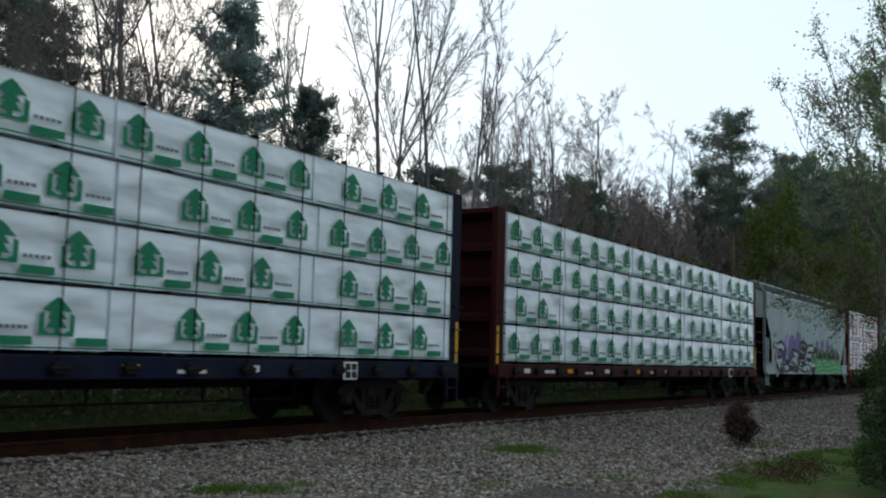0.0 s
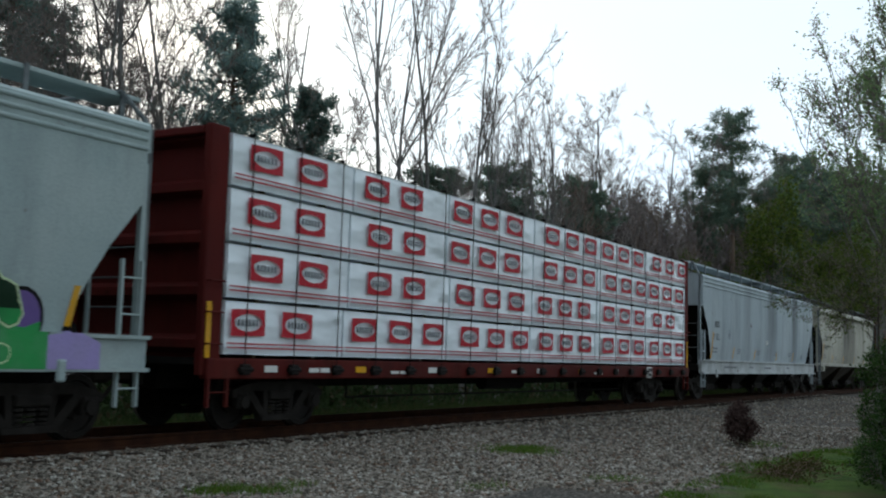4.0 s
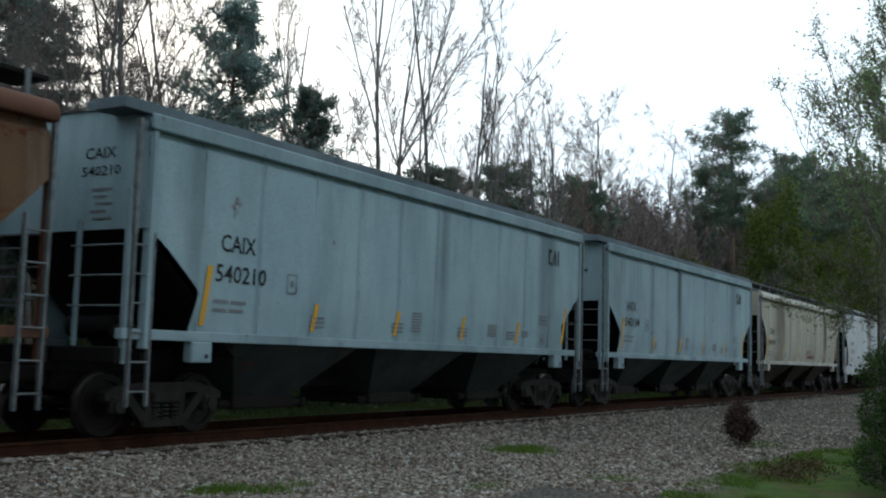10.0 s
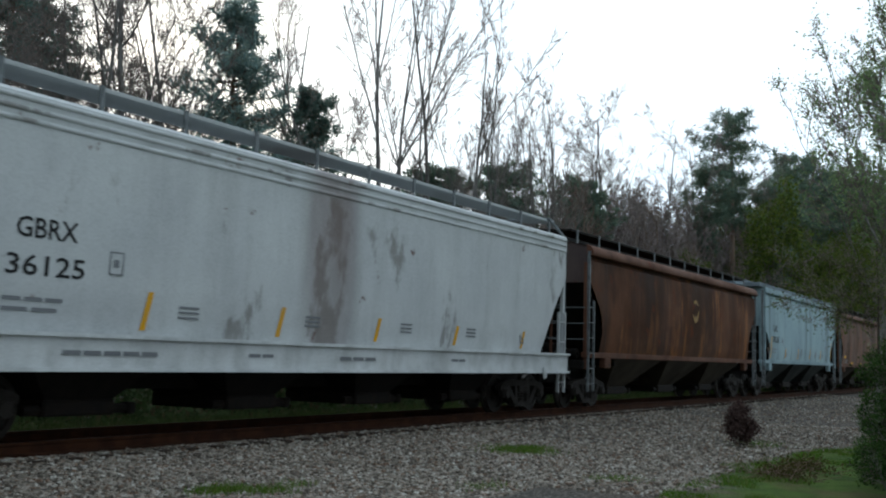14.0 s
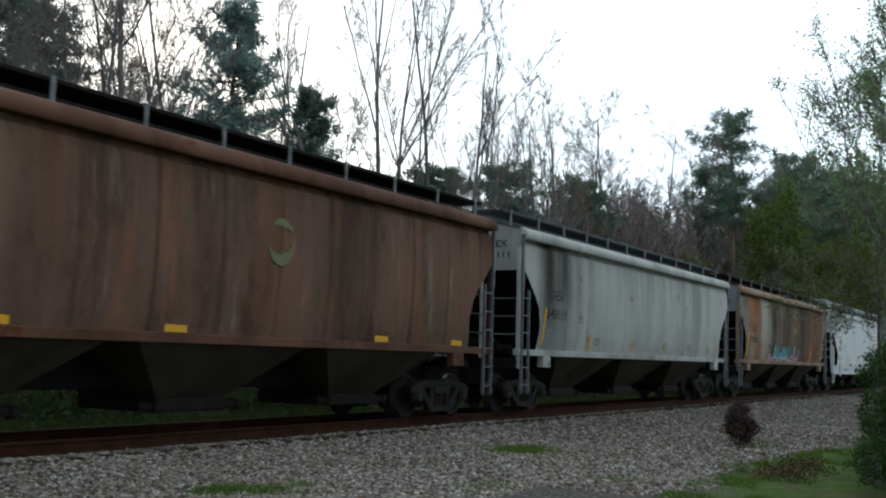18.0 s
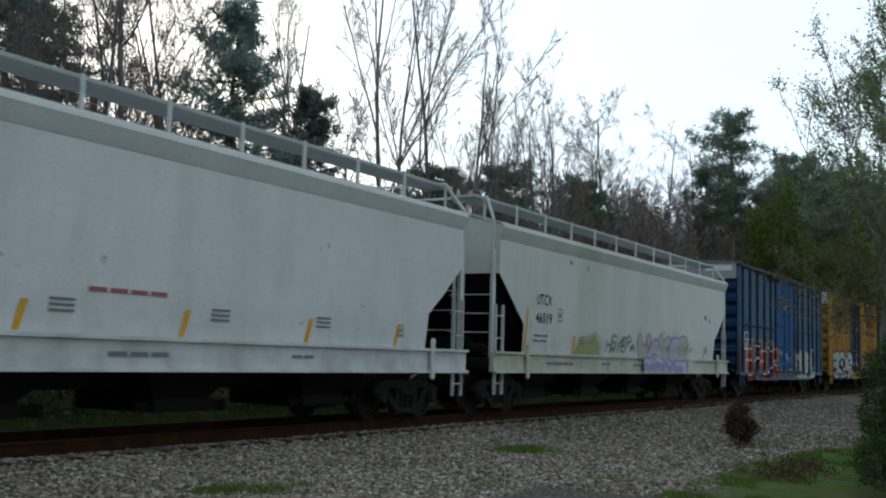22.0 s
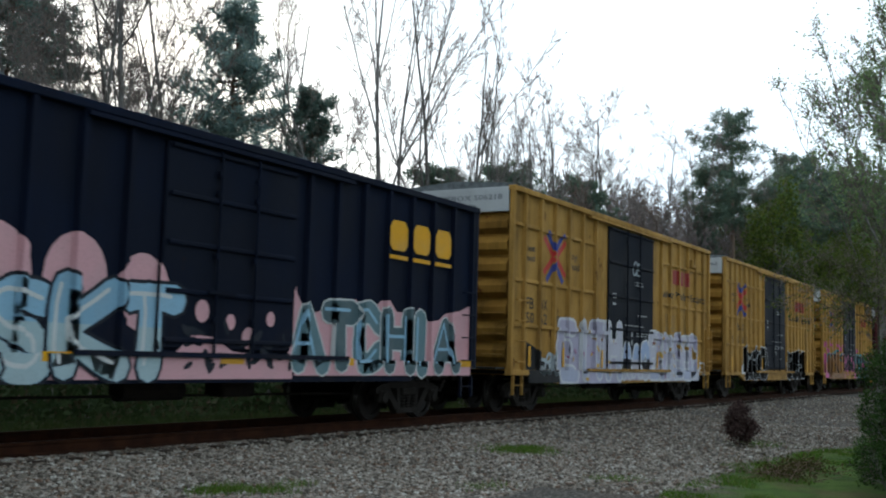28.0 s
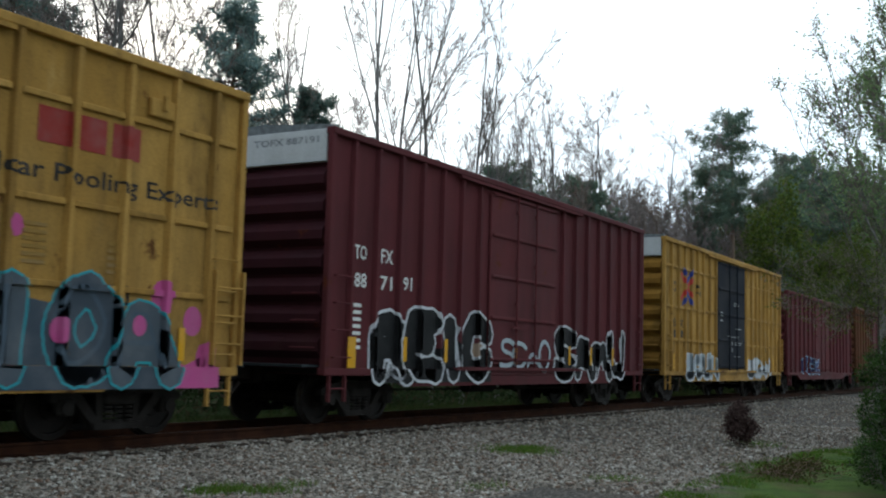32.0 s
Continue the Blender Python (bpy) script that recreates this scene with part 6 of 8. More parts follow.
def domes(car, wall, spots, mat, edge=None, lift=0.003):
    """Round-topped clouds of paint behind a piece."""
    oval = lambda x, z, r, e: [(x + (r + e) * math.cos(2 * math.pi * i / 18), z + (r * 1.15 + e) * math.sin(2 * math.pi * i / 18)) for i in range(18)]
    if edge:
        spray_coat(sheet([oval(x, z, r, 0.05) for x, z, r in spots], wall, lift - 0.001), edge, car)
    spray_coat(sheet([oval(x, z, r, 0.0) for x, z, r in spots], wall, lift), mat, car)


def block(car, wall, u0, u1, z0, z1, seed, mat, lift=0.002, tooth=0.12, step=0.22):
    """A field of ground paint with an uneven upper edge."""
    rng = random.Random(seed)
    out, x, h = [], u0, z1
    while x < u1:
        d = min(step * rng.uniform(0.6, 1.4), u1 - x + 1e-3)
        g = z1 - tooth * rng.random()
        out.append([(x, z0), (x + d, z0), (x + d, g), (x, h)])
        x, h = x + d, g
    spray_coat(sheet(out, wall, lift), mat, car)


def tag(car, wall, words, u0, u1, z0, z1, mat, seed, weight=0.03):
    piece(car, wall, words, u0, u1, z0, z1, mat, mat, seed, weight=weight, rim=0.002, rounds=2, wild=0.12, flare=0.5, slant_by=0.08)


w_deep, w_smooth, w_round = hopper_wall("deep"), hopper_wall("smooth"), hopper_wall("round")
G_PAPER, G_INK = spray("spray_off_white", "c3c8c8"), spray("spray_blue_black", "141b26", 0.08)
# grey hopper: a silver and black piece, then a dark green one, before purple domes
domes(h3, w_deep, [(2.15, 1.6, 0.42), (3.7, 1.9, 0.55), (6.9, 1.95, 0.5), (8.1, 1.75, 0.42), (9.0, 1.6, 0.35)], G_LILAC, G_PURPLE)
domes(h3, w_deep, [(2.6, 1.7, 0.5), (4.6, 1.85, 0.6), (5.8, 1.95, 0.66), (7.6, 1.8, 0.4)], G_PURPLE, G_BLACK, 0.0045)
block(h3, w_deep, 1.7, 9.0, 0.93, 1.45, 501, G_SILVER, 0.0052, 0.3, 0.5)
piece(h3, w_deep, "CURSE", 1.9, 9.0, 1.25, 2.3, G_SILVER, G_BLACK, 301, weight=0.17, rim=0.12, rounds=2, wild=0.2, flare=0.9, shine=G_WHITE, second=spray("spray_charcoal", "24282c", 0.1), label="silver and black wild-style lettering")
piece(h3, w_deep, "SVUCNJVS", 1.8, 9.0, 0.9, 1.36, G_BLACK, G_SILVER, 308, weight=0.13, rim=0.03, rounds=2, wild=0.1, flare=0.9)
domes(h3, w_deep, [(9.9, 1.95, 0.42), (11.2, 2.0, 0.42), (12.4, 2.02, 0.44), (13.5, 1.9, 0.4), (14.7, 1.75, 0.36), (15.6, 1.5, 0.3)], G_PURPLE, G_BLACK)
block(h3, w_deep, 9.0, 15.9, 0.93, 1.5, 502, G_GREEN, 0.0052, 0.12, 0.4)
piece(h3, w_deep, "CAMWAA", 9.2, 15.6, 1.36, 2.3, G_DGREEN, G_LIME, 302, weight=0.3, rim=0.03, rounds=0, wild=0.1, flare=0.7, base=(G_GREEN, 0.28), label="dark green spiked lettering")
piece(h3, w_deep, "VLVNAVL", 9.3, 15.4, 0.94, 1.32, G_GREEN, G_LIME, 303, weight=0.2, rim=0.02, rounds=0, wild=0.1)
block(h3, w_deep, 15.5, 16.7, 0.93, 1.4, 503, G_LILAC, 0.004, 0.2, 0.3)
tag(h10, w_round, "SWAH", 8.6, 10.2, 1.52, 2.05, spray("spray_wine", "8c4a55"), 304, 0.04)
# rust-streaked hopper: teal letters
block(h16, w_round, 4.6, 9.9, 1.32, 1.75, 504, spray("spray_dusty_pink", "a8688a"), 0.003, 0.3, 0.6)
piece(h16, w_round, "AWALI", 5.3, 9.7, 1.3, 2.15, G_TEAL, G_BLACK, 305, weight=0.2, rim=0.045, rounds=0, wild=0.05, base=(spray("spray_bone", "9fa19a"), 0.34), shine=MATS["spray_bone"], label="teal block letters with black rims")
tag(h16, w_round, "SEN", 4.55, 5.2, 1.95, 2.2, G_NAVY, 505, 0.06)
tag(h16, w_round, "SEN", 9.5, 9.95, 1.75, 1.92, G_NAVY, 506, 0.05)
# white hopper: washed-out green tag and violet letters
tag(h18, w_smooth, "HSIEPA", 6.4, 8.6, 1.42, 1.95, spray("spray_washed_green", "6f9a8a"), 306, 0.055)
domes(h18, w_smooth, [(9.6, 1.65, 0.4), (10.9, 1.75, 0.42), (12.0, 1.7, 0.42), (13.0, 1.55, 0.34)], spray("spray_washed_sand", "c0b4a6"))
block(h18, w_smooth, 9.0, 13.6, 0.93, 1.5, 507, MATS["spray_washed_sand"], 0.0035, 0.2, 0.4)
piece(h18, w_smooth, "WAKES", 8.9, 13.3, 1.3, 2.05, spray("spray_washed_cream", "aeb09c"), spray("spray_washed_violet", "8a8cb8"), 307, weight=0.24, rim=0.075, rounds=1, wild=0.08, second=spray("spray_washed_lilac", "b4b2c0"), label="washed-out violet and cream letters")
piece(h18, w_smooth, "VNVLI", 9.0, 13.4, 0.93, 1.32, MATS["spray_washed_violet"], MATS["spray_washed_lilac"], 309, weight=0.2, rim=0.02, rounds=0)
tag(h18, w_smooth, "OIEP", 13.0, 13.8, 1.5, 2.0, spray("spray_washed_rose", "a8897f"), 508, 0.02)
for lift, grow_by, tone in ((0.002, 0.12, "spray_olive_haze"), (0.0035, 0.0, "spray_olive")):
    part("old_paint_patch", sheet([[(x + (x - 5.1) * grow_by, z + (grow_by if z > 1.4 else 0)) for x, z in ((4.3, 1.36), (6.05, 1.36), (6.0, 1.55), (5.75, 1.78), (5.55, 1.88), (5.2, 1.74), (4.7, 1.68), (4.45, 1.52))]], w_smooth, lift), spray(tone, "a7ad93" if grow_by else "8c9464"), h18, "faded olive overpaint")

DW = boxcar_wall(D_RIBS, (6.16, 9.11), 1.0, 4.2, 0.75)
B19_RIBS = (0.53, 1.6, 2.72, 3.79, 4.85, 5.65, 9.1, 9.8, 10.83, 12.11, 12.96, 13.94)
W19 = boxcar_wall(B19_RIBS, (5.83, 8.92), 0.85, 4.9, 0.65, girts=(2.73,))
WW = boxcar_wall(W_RIBS, (5.69, 9.08), 0.85, 4.9, 0.65)
# blue boxcar
dabs(b19, W19, 1.3, 6.3, 1.9, 2.25, 26, spray("spray_faded_lime", "8a9a70"), 509, 0.12, 0.003)
piece(b19, W19, "BREDR", 1.2, 6.2, 0.7, 2.12, spray("spray_burnt_orange", "9c4a20"), spray("spray_brick_red", "80242a"), 311, weight=0.32, rim=0.05, rounds=1, wild=0.12, second=spray("spray_dark_slate", "1d2630", 0.1), shine=G_WHITE, label="orange and black letters rimmed in red")
dabs(b19, W19, 6.3, 8.7, 0.95, 2.0, 12, G_BLUE, 510, 0.16, 0.003)
dabs(b19, W19, 6.2, 8.8, 0.9, 1.9, 14, G_SLATE, 511, 0.2, 0.005)
dabs(b19, W19, 6.3, 7.6, 0.95, 1.5, 7, MATS["spray_faded_lime"], 512, 0.12, 0.007)
block(b19, W19, 8.95, 13.1, 0.72, 1.95, 513, spray("spray_worn_silver", "9aa4a6"), 0.003, 0.35, 0.6)
piece(b19, W19, "DNBSN", 9.0, 12.9, 0.78, 2.1, MATS["spray_worn_silver"], G_BLACK, 313, weight=0.34, rim=0.045, rounds=2, wild=0.1, label="silver bubble letters in black outline")
part("number_panel", sheet([[(0.72, 2.16), (1.36, 2.16), (1.36, 2.46), (0.72, 2.46)], [(0.72, 1.8), (1.36, 1.8), (1.36, 2.1), (0.72, 2.1)]], W19, 0.024), G_WHITE, b19, "white number panels")
letters(b19, "4734", 0.77, 1.31, 1.84, 2.05, -1.56, M_BLACK)
part("company_mark", Mb().box(0.82, 1.0, -1.561, -1.556, 2.2, 2.42).box(1.07, 1.25, -1.561, -1.556, 2.2, 2.42), M_BLACK, b19)
marks(b19, [(6.8, 8.0, 3.75, 0.06), (6.9, 7.8, 3.62, 0.05)], M_WHITE, -1.58)
# yellow boxcar: big white letters on blue-black
block(b20, YW, 0.75, 6.3, 0.66, 1.95, 514, G_INK, 0.003, 0.3, 0.45)
piece(b20, YW, "EKSAR", 0.85, 6.2, 0.72, 2.06, G_PAPER, G_INK, 314, weight=0.3, rim=0.09, rounds=1, wild=0.06, flare=0.6, overlap=0.05, label="white serif letters on blue-black")
dabs(b20, YW, 1.0, 6.0, 0.9, 1.7, 9, spray("spray_deep_blue", "24466a"), 515, 0.14, 0.0045)
tag(b20, YW, "WSOIS", 4.1, 5.6, 2.1, 2.35, spray("spray_thin_grey", "6a5a40"), 516, 0.025)
tag(b20, YW, "CEB", 6.3, 8.6, 1.3, 1.7, G_GREY, 517, 0.06)
block(b20, YW, 9.35, 13.4, 0.7, 1.8, 518, spray("spray_mauve_brown", "8c6258"), 0.003, 0.4, 0.4)
piece(b20, YW, "AWAIV", 9.3, 13.2, 0.72, 1.95, spray("spray_rose_brown", "9a7064"), G_PINK, 315, weight=0.3, rim=0.03, rounds=0, wild=0.1, shine=G_PINK)
piece(b20, YW, "EO", 12.7, 14.3, 0.75, 2.05, G_BLUE, G_BROWN, 335, weight=0.22, rim=0.05, second=G_PINK)
# navy boxcars
tag(b21, DW, "YAK", 0.9, 1.9, 2.5, 3.3, G_SILVER, 519, 0.04)
dabs(b21, DW, 0.9, 2.6, 1.0, 2.3, 16, G_GREEN, 520, 0.2, 0.003)
dabs(b21, DW, 0.9, 2.4, 1.1, 2.4, 9, G_YELL, 521, 0.14, 0.006)
dabs(b21, DW, 0.9, 2.6, 0.9, 1.5, 6, G_TEAL, 522, 0.14, 0.008)
piece(b21, DW, "PUER", 2.4, 6.2, 0.95, 2.0, spray("spray_pale_grey", "a9adb0"), G_PURPLE, 317, weight=0.28, rim=0.04, rounds=1, base=(G_GREY, 0.4), shine=G_WHITE)
block(b22, DW, 0.7, 9.05, 0.8, 1.5, 523, G_PINK, 0.002, 0.5, 0.5)
domes(b22, DW, [(0.55, 1.6, 0.13), (0.9, 1.2, 0.22), (0.6, 1.15, 0.12), (2.3, 2.05, 0.5), (3.6, 2.0, 0.55), (4.8, 2.05, 0.5), (5.9, 1.95, 0.45), (7.0, 1.75, 0.14), (7.6, 1.62, 0.1), (8.0, 1.4, 0.14), (8.5, 1.7, 0.1)], G_PINK)
dabs(b22, DW, 6.7, 9.0, 0.95, 1.6, 26, G_INK, 524, 0.13, 0.0036)
piece(b22, DW, "EKSKT", 1.6, 6.6, 0.75, 2.22, G_BLUE, G_INK, 441, weight=0.36, rim=0.05, rounds=1, wild=0.1, base=(spray("spray_hazy_sky", "9db4ba"), 0.5), second=spray("spray_steel_blue", "7aa4bc"), shine=G_PAPER, label="pale blue letters on salmon pink")
block(b22, DW, 9.1, 14.8, 0.85, 2.25, 525, G_PINK, 0.002, 0.45, 0.3)
piece(b22, DW, "ATCHIA", 9.1, 14.3, 0.85, 2.1, spray("spray_sea_grey", "5a7880"), G_PAPER, 443, weight=0.36, rim=0.03, rounds=0, wild=0.08, second=spray("spray_dark_sea", "465c62"), shine=G_BLUE, label="grey-green block letters")
# yellow boxcar under thick white paint
block(b23, YW_BROAD, 0.9, 2.9, 0.68, 1.6, 526, G_BLACK, 0.003, 0.5, 0.3)
tag(b23, YW_BROAD, "SBE", 1.6, 2.6, 0.85, 1.45, G_SILVER, 527, 0.07)
lilac = spray("spray_pale_lilac", "aaa6bc")
block(b23, YW_BROAD, 2.6, 6.6, 0.64, 2.05, 421, lilac, 0.003, 0.4, 0.35)
piece(b23, YW_BROAD, "EITH", 2.7, 6.6, 0.7, 2.25, lilac, G_WHITE, 320, weight=0.32, rim=0.07, rounds=0, wild=0.1, second=spray("spray_pearl", "b6b6c4"), base=(spray("spray_cool_lilac", "a8aec4"), 0.35), label="thick white and lilac block letters")
block(b23, YW_BROAD, 6.5, 9.0, 0.72, 1.2, 424, lilac, 0.003, 0.2, 0.35)
piece(b23, YW_BROAD, "AAO", 6.7, 8.9, 0.75, 1.95, spray("spray_ice_blue", "9aabca"), G_WHITE, 321, weight=0.34, rim=0.06, rounds=1, base=(MATS["spray_pearl"], 0.45))
tag(b23, YW_BROAD, "QB", 7.5, 8.2, 3.6, 4.2, G_SILVER, 425, 0.04)
block(b23, YW_BROAD, 9.0, 13.6, 0.68, 1.6, 426, MATS["spray_pearl"], 0.003, 0.3, 0.4)
piece(b23, YW_BROAD, "EURSED", 8.95, 13.6, 0.72, 2.12, MATS["spray_pearl"], G_WHITE, 322, weight=0.26, rim=0.055, rounds=0, wild=0.08, second=lilac, base=(MATS["spray_cool_lilac"], 0.3), label="white block letters with lilac shading")
for u0, u1, n, q in ((2.8, 6.5, 9, 422), (9.1, 13.4, 8, 427)):
    dabs(b23, YW_BROAD, u0, u1, 0.75, 1.9, n, spray("spray_warm_yellow", "c9a24a"), q, 0.1, 0.024)
    dabs(b23, YW_BROAD, u0, u1, 0.75, 1.9, n, spray("spray_raspberry", "9c5a82"), q + 1, 0.07, 0.026)
tag(b23, YW_BROAD, "WEB", 13.7, 14.3, 0.8, 1.35, G_WHITE, 528, 0.05)
# yellow boxcar with black bubble letters
block(b24, YW, 2.75, 6.0, 0.68, 1.8, 536, G_BLACK, 0.003, 0.15, 0.4)
piece(b24, YW, "DABED", 2.65, 6.1, 0.66, 1.98, G_BLACK, G_WHITE, 430, weight=0.4, rim=0.028, rounds=2, wild=0.06, overlap=0.2, label="black bubble letters outlined in white")
tag(b24, YW, "IAPI", 2.9, 5.8, 1.0, 1.75, G_SILVER, 431, 0.026)
block(b24, YW, 9.6, 12.9, 0.68, 1.78, 537, G_BLACK, 0.003, 0.15, 0.4)
piece(b24, YW, "BEES", 9.5, 13.0, 0.66, 1.95, G_BLACK, G_WHITE, 439, weight=0.4, rim=0.028, rounds=2, wild=0.06, overlap=0.2, label="black bubble letters outlined in white")
tag(b24, YW, "SCRI", 9.7, 13.3, 0.9, 1.4, G_SILVER, 432, 0.02)
block(b24, YW, 2.1, 2.6, 0.9, 1.25, 529, G_PAPER, 0.003, 0.1, 0.2)
# yellow boxcar with tan, pink and teal
dabs(b25, YW_BROAD, 0.6, 5.9, 1.9, 2.5, 40, G_HOT, 530, 0.15, 0.002)
block(b25, YW_BROAD, 0.5, 5.9, 0.72, 2.0, 531, G_HOT, 0.003, 0.5, 0.35)
tan = spray("spray_tan", "8a6038")
block(b25, YW_BROAD, 1.4, 5.75, 0.68, 1.85, 433, tan, 0.0045, 0.35, 0.5)
piece(b25, YW_BROAD, "CRKLY", 1.4, 5.7, 0.72, 2.2, tan, G_INK, 325, weight=0.44, rim=0.022, rounds=0, wild=0.14, drop=(G_TEAL, -0.05, 0.05), label="tan letters edged in teal over pink clouds")
domes(b25, YW_BROAD, [(0.8, 1.2, 0.3), (6.2, 1.6, 0.16), (6.8, 1.8, 0.13), (7.2, 1.3, 0.2), (7.9, 1.7, 0.14), (8.5, 1.4, 0.18), (6.6, 1.05, 0.2), (8.0, 1.05, 0.16)], G_HOT)
block(b25, YW_BROAD, 8.5, 14.4, 0.68, 1.35, 532, G_HOT, 0.003, 0.4, 0.4)
domes(b25, YW_BROAD, [(10.2, 2.35, 0.2), (10.9, 2.6, 0.12), (9.8, 2.2, 0.13), (13.9, 1.6, 0.18), (13.3, 1.9, 0.2), (14.2, 1.1, 0.2)], G_HOT)
block(b25, YW_BROAD, 9.3, 13.4, 0.68, 1.8, 535, spray("spray_dark_grey", "3c4650"), 0.0045, 0.25, 0.5)
piece(b25, YW_BROAD, "SIOA", 9.2, 13.6, 0.7, 2.1, spray("spray_dark_grey", "3c4650"), G_TEAL, 327, weight=0.42, rim=0.035, rounds=1, wild=0.06, second=spray("spray_mid_grey", "4a535b"), shine=G_SLATE, label="dark grey letters rimmed in teal")
piece(b25, YW_BROAD, "I", 10.2, 10.9, 0.7, 2.1, spray("spray_cyan", "1f9fae"), G_DGREEN, 326, weight=0.36, rim=0.03, rounds=0, flare=0.1)
domes(b25, YW_BROAD, [(11.6, 1.4, 0.14), (12.9, 1.5, 0.12)], G_HOT, None, 0.026)
# wine-red boxcars
block(b26, WW, 1.7, 5.8, 0.72, 1.6, 538, G_BLACK, 0.003, 0.3, 0.4)
piece(b26, WW, "REIC", 1.45, 5.9, 0.7, 2.2, G_BLACK, G_WHITE, 436, weight=0.4, rim=0.055, rounds=1, wild=0.16, flare=0.5, label="black letters with thick white rims")
tag(b26, WW, "WUZ", 1.5, 3.0, 0.75, 1.2, G_WHITE, 533, 0.05)
block(b26, WW, 5.0, 5.7, 0.9, 1.6, 534, spray("spray_dull_sand", "8a7460"), 0.004, 0.2, 0.2)
tag(b26, WW, "SCAD", 6.3, 8.9, 0.95, 1.7, G_SILVER, 329, 0.09)
piece(b26, WW, "SAMU", 9.2, 13.7, 0.74, 2.0, G_BLACK, G_WHITE, 437, weight=0.36, rim=0.055, rounds=1, wild=0.14, flare=0.5)
for u in (2.45, 3.95, 6.9, 9.95, 11.3, 12.8):
    part("reflector_strip", sheet([rect(u, u + 0.12, 1.1, 1.55)], WW, 0.026), M_YELLOW, b26)
piece(b27, YW, "SOUR", 2.2, 5.6, 0.7, 1.6, G_SILVER, G_WHITE, 331, weight=0.26, rim=0.05)
piece(b27, YW, "SEAN", 9.6, 13.2, 0.75, 1.5, G_WHITE, G_SILVER, 332, weight=0.2, rim=0.05)
piece(b28, WW, "NOCK", 3.0, 6.6, 0.9, 1.7, G_NAVY, G_BLUE, 333, weight=0.2, rim=0.05)


# ---- trees ----
def bark(name, a, b):
    m = Nodes(name, 0.9)
    c = m.mix(m.ramp(m.noise(5, 6, m.scaled((3, 3, 0.6))), 0.3, 0.7), a, b)
    c = m.mix(m.ramp(m.noise(30, 3), 0.4, 0.75, 0, 0.5), c, m.mix(0.6, c, 0.02))
    m.bump(m.noise(18, 5, m.scaled((2, 2, 0.5))), 0.6, 0.03)
    return m.done(c)


def foliage(name, a, b, c3=None, thin=0.4):
    m = Nodes(name, 0.85)
    m.bsdf.inputs["Specular IOR Level"].default_value = 0.1
    r = m.island()
    c = m.mix(r, a, b)
    if c3:
        c = m.mix(m.ramp(m.math("FRACT", m.math("MULTIPLY", r, 13.7), 0.0), 0.75, 0.85), c, c3)
    through_leaf = m.n.new("ShaderNodeBsdfTranslucent")
    both = m.n.new("ShaderNodeMixShader")
    both.inputs["Fac"].default_value = thin
    m.link(c, through_leaf.inputs["Color"])
    m.link(m.bsdf.outputs["BSDF"], both.inputs[1])
    m.link(through_leaf.outputs["BSDF"], both.inputs[2])
    m.link(both.outputs["Shader"], m.n["Material Output"].inputs["Surface"])
    return m.done(c)


M_BARK = bark("grey_bark", "5c5a58", "807d7a")
M_BARK_BROWN = bark("brown_bark", "66554a", "826e60")
M_TWIG = bark("twig_bark", "6a605b", "887d77")
M_NEEDLE = foliage("pine_needles", "4c6054", "6a7e70", "787e68", 0.4)
M_NEEDLE_DARK = foliage("cedar_foliage", "50665f", "70847c", "807e74", 0.5)
M_NEEDLE_BLUE = foliage("blue_green_needles", "6a8280", "8ea4a0", "929e92", 0.6)
M_LEAF = foliage("spring_leaves", "4a6a26", "7f9a44", "a0a456")
M_LEAF_GREY = foliage("grey_green_leaves", "5d7650", "8a9a72", "6f8a58", 0.5)
M_LEAF_DARK = foliage("shrub_leaves", "22391a", "3c5629", "4c5e32", 0.25)
M_LEAF_MID = foliage("mid_spring_leaves", "39481e", "5a6c2e", "6c7038")
M_BARK_DARK = bark("dark_bark", "332c26", "4b4239")
M_DEAD = foliage("dead_leaves", "463634", "62504c", "3a2c2a")


def tubes(segs, sides):
    """Tapered tubes from rows of x0 y0 z0 x1 y1 z1 r0 r1: vertices and faces."""
    s = np.asarray(segs, float)
    a, b, r0, r1 = s[:, :3], s[:, 3:6], s[:, 6], s[:, 7]
    d = b - a
    d /= np.maximum(np.linalg.norm(d, axis=1, keepdims=True), 1e-9)
    ref = np.where(np.abs(d[:, 2:3]) < 0.9, np.array([[0, 0, 1.0]]), np.array([[1.0, 0, 0]]))
    u = np.cross(d, ref)
    u /= np.linalg.norm(u, axis=1, keepdims=True)
    w = np.cross(d, u)
    ang = 2 * np.pi * np.arange(sides) / sides
    circ = np.cos(ang)[None, :, None] * u[:, None] + np.sin(ang)[None, :, None] * w[:, None]
    V = np.concatenate([a[:, None] + circ * r0[:, None, None], b[:, None] + circ * r1[:, None, None]], 1)
    k = np.arange(sides)
    F = np.stack([k, (k + 1) % sides, (k + 1) % sides + sides, k + sides], 1)
    F = F[None] + 2 * sides * np.arange(len(s))[:, None, None]
    return V.reshape(-1, 3), F.reshape(-1, 4)


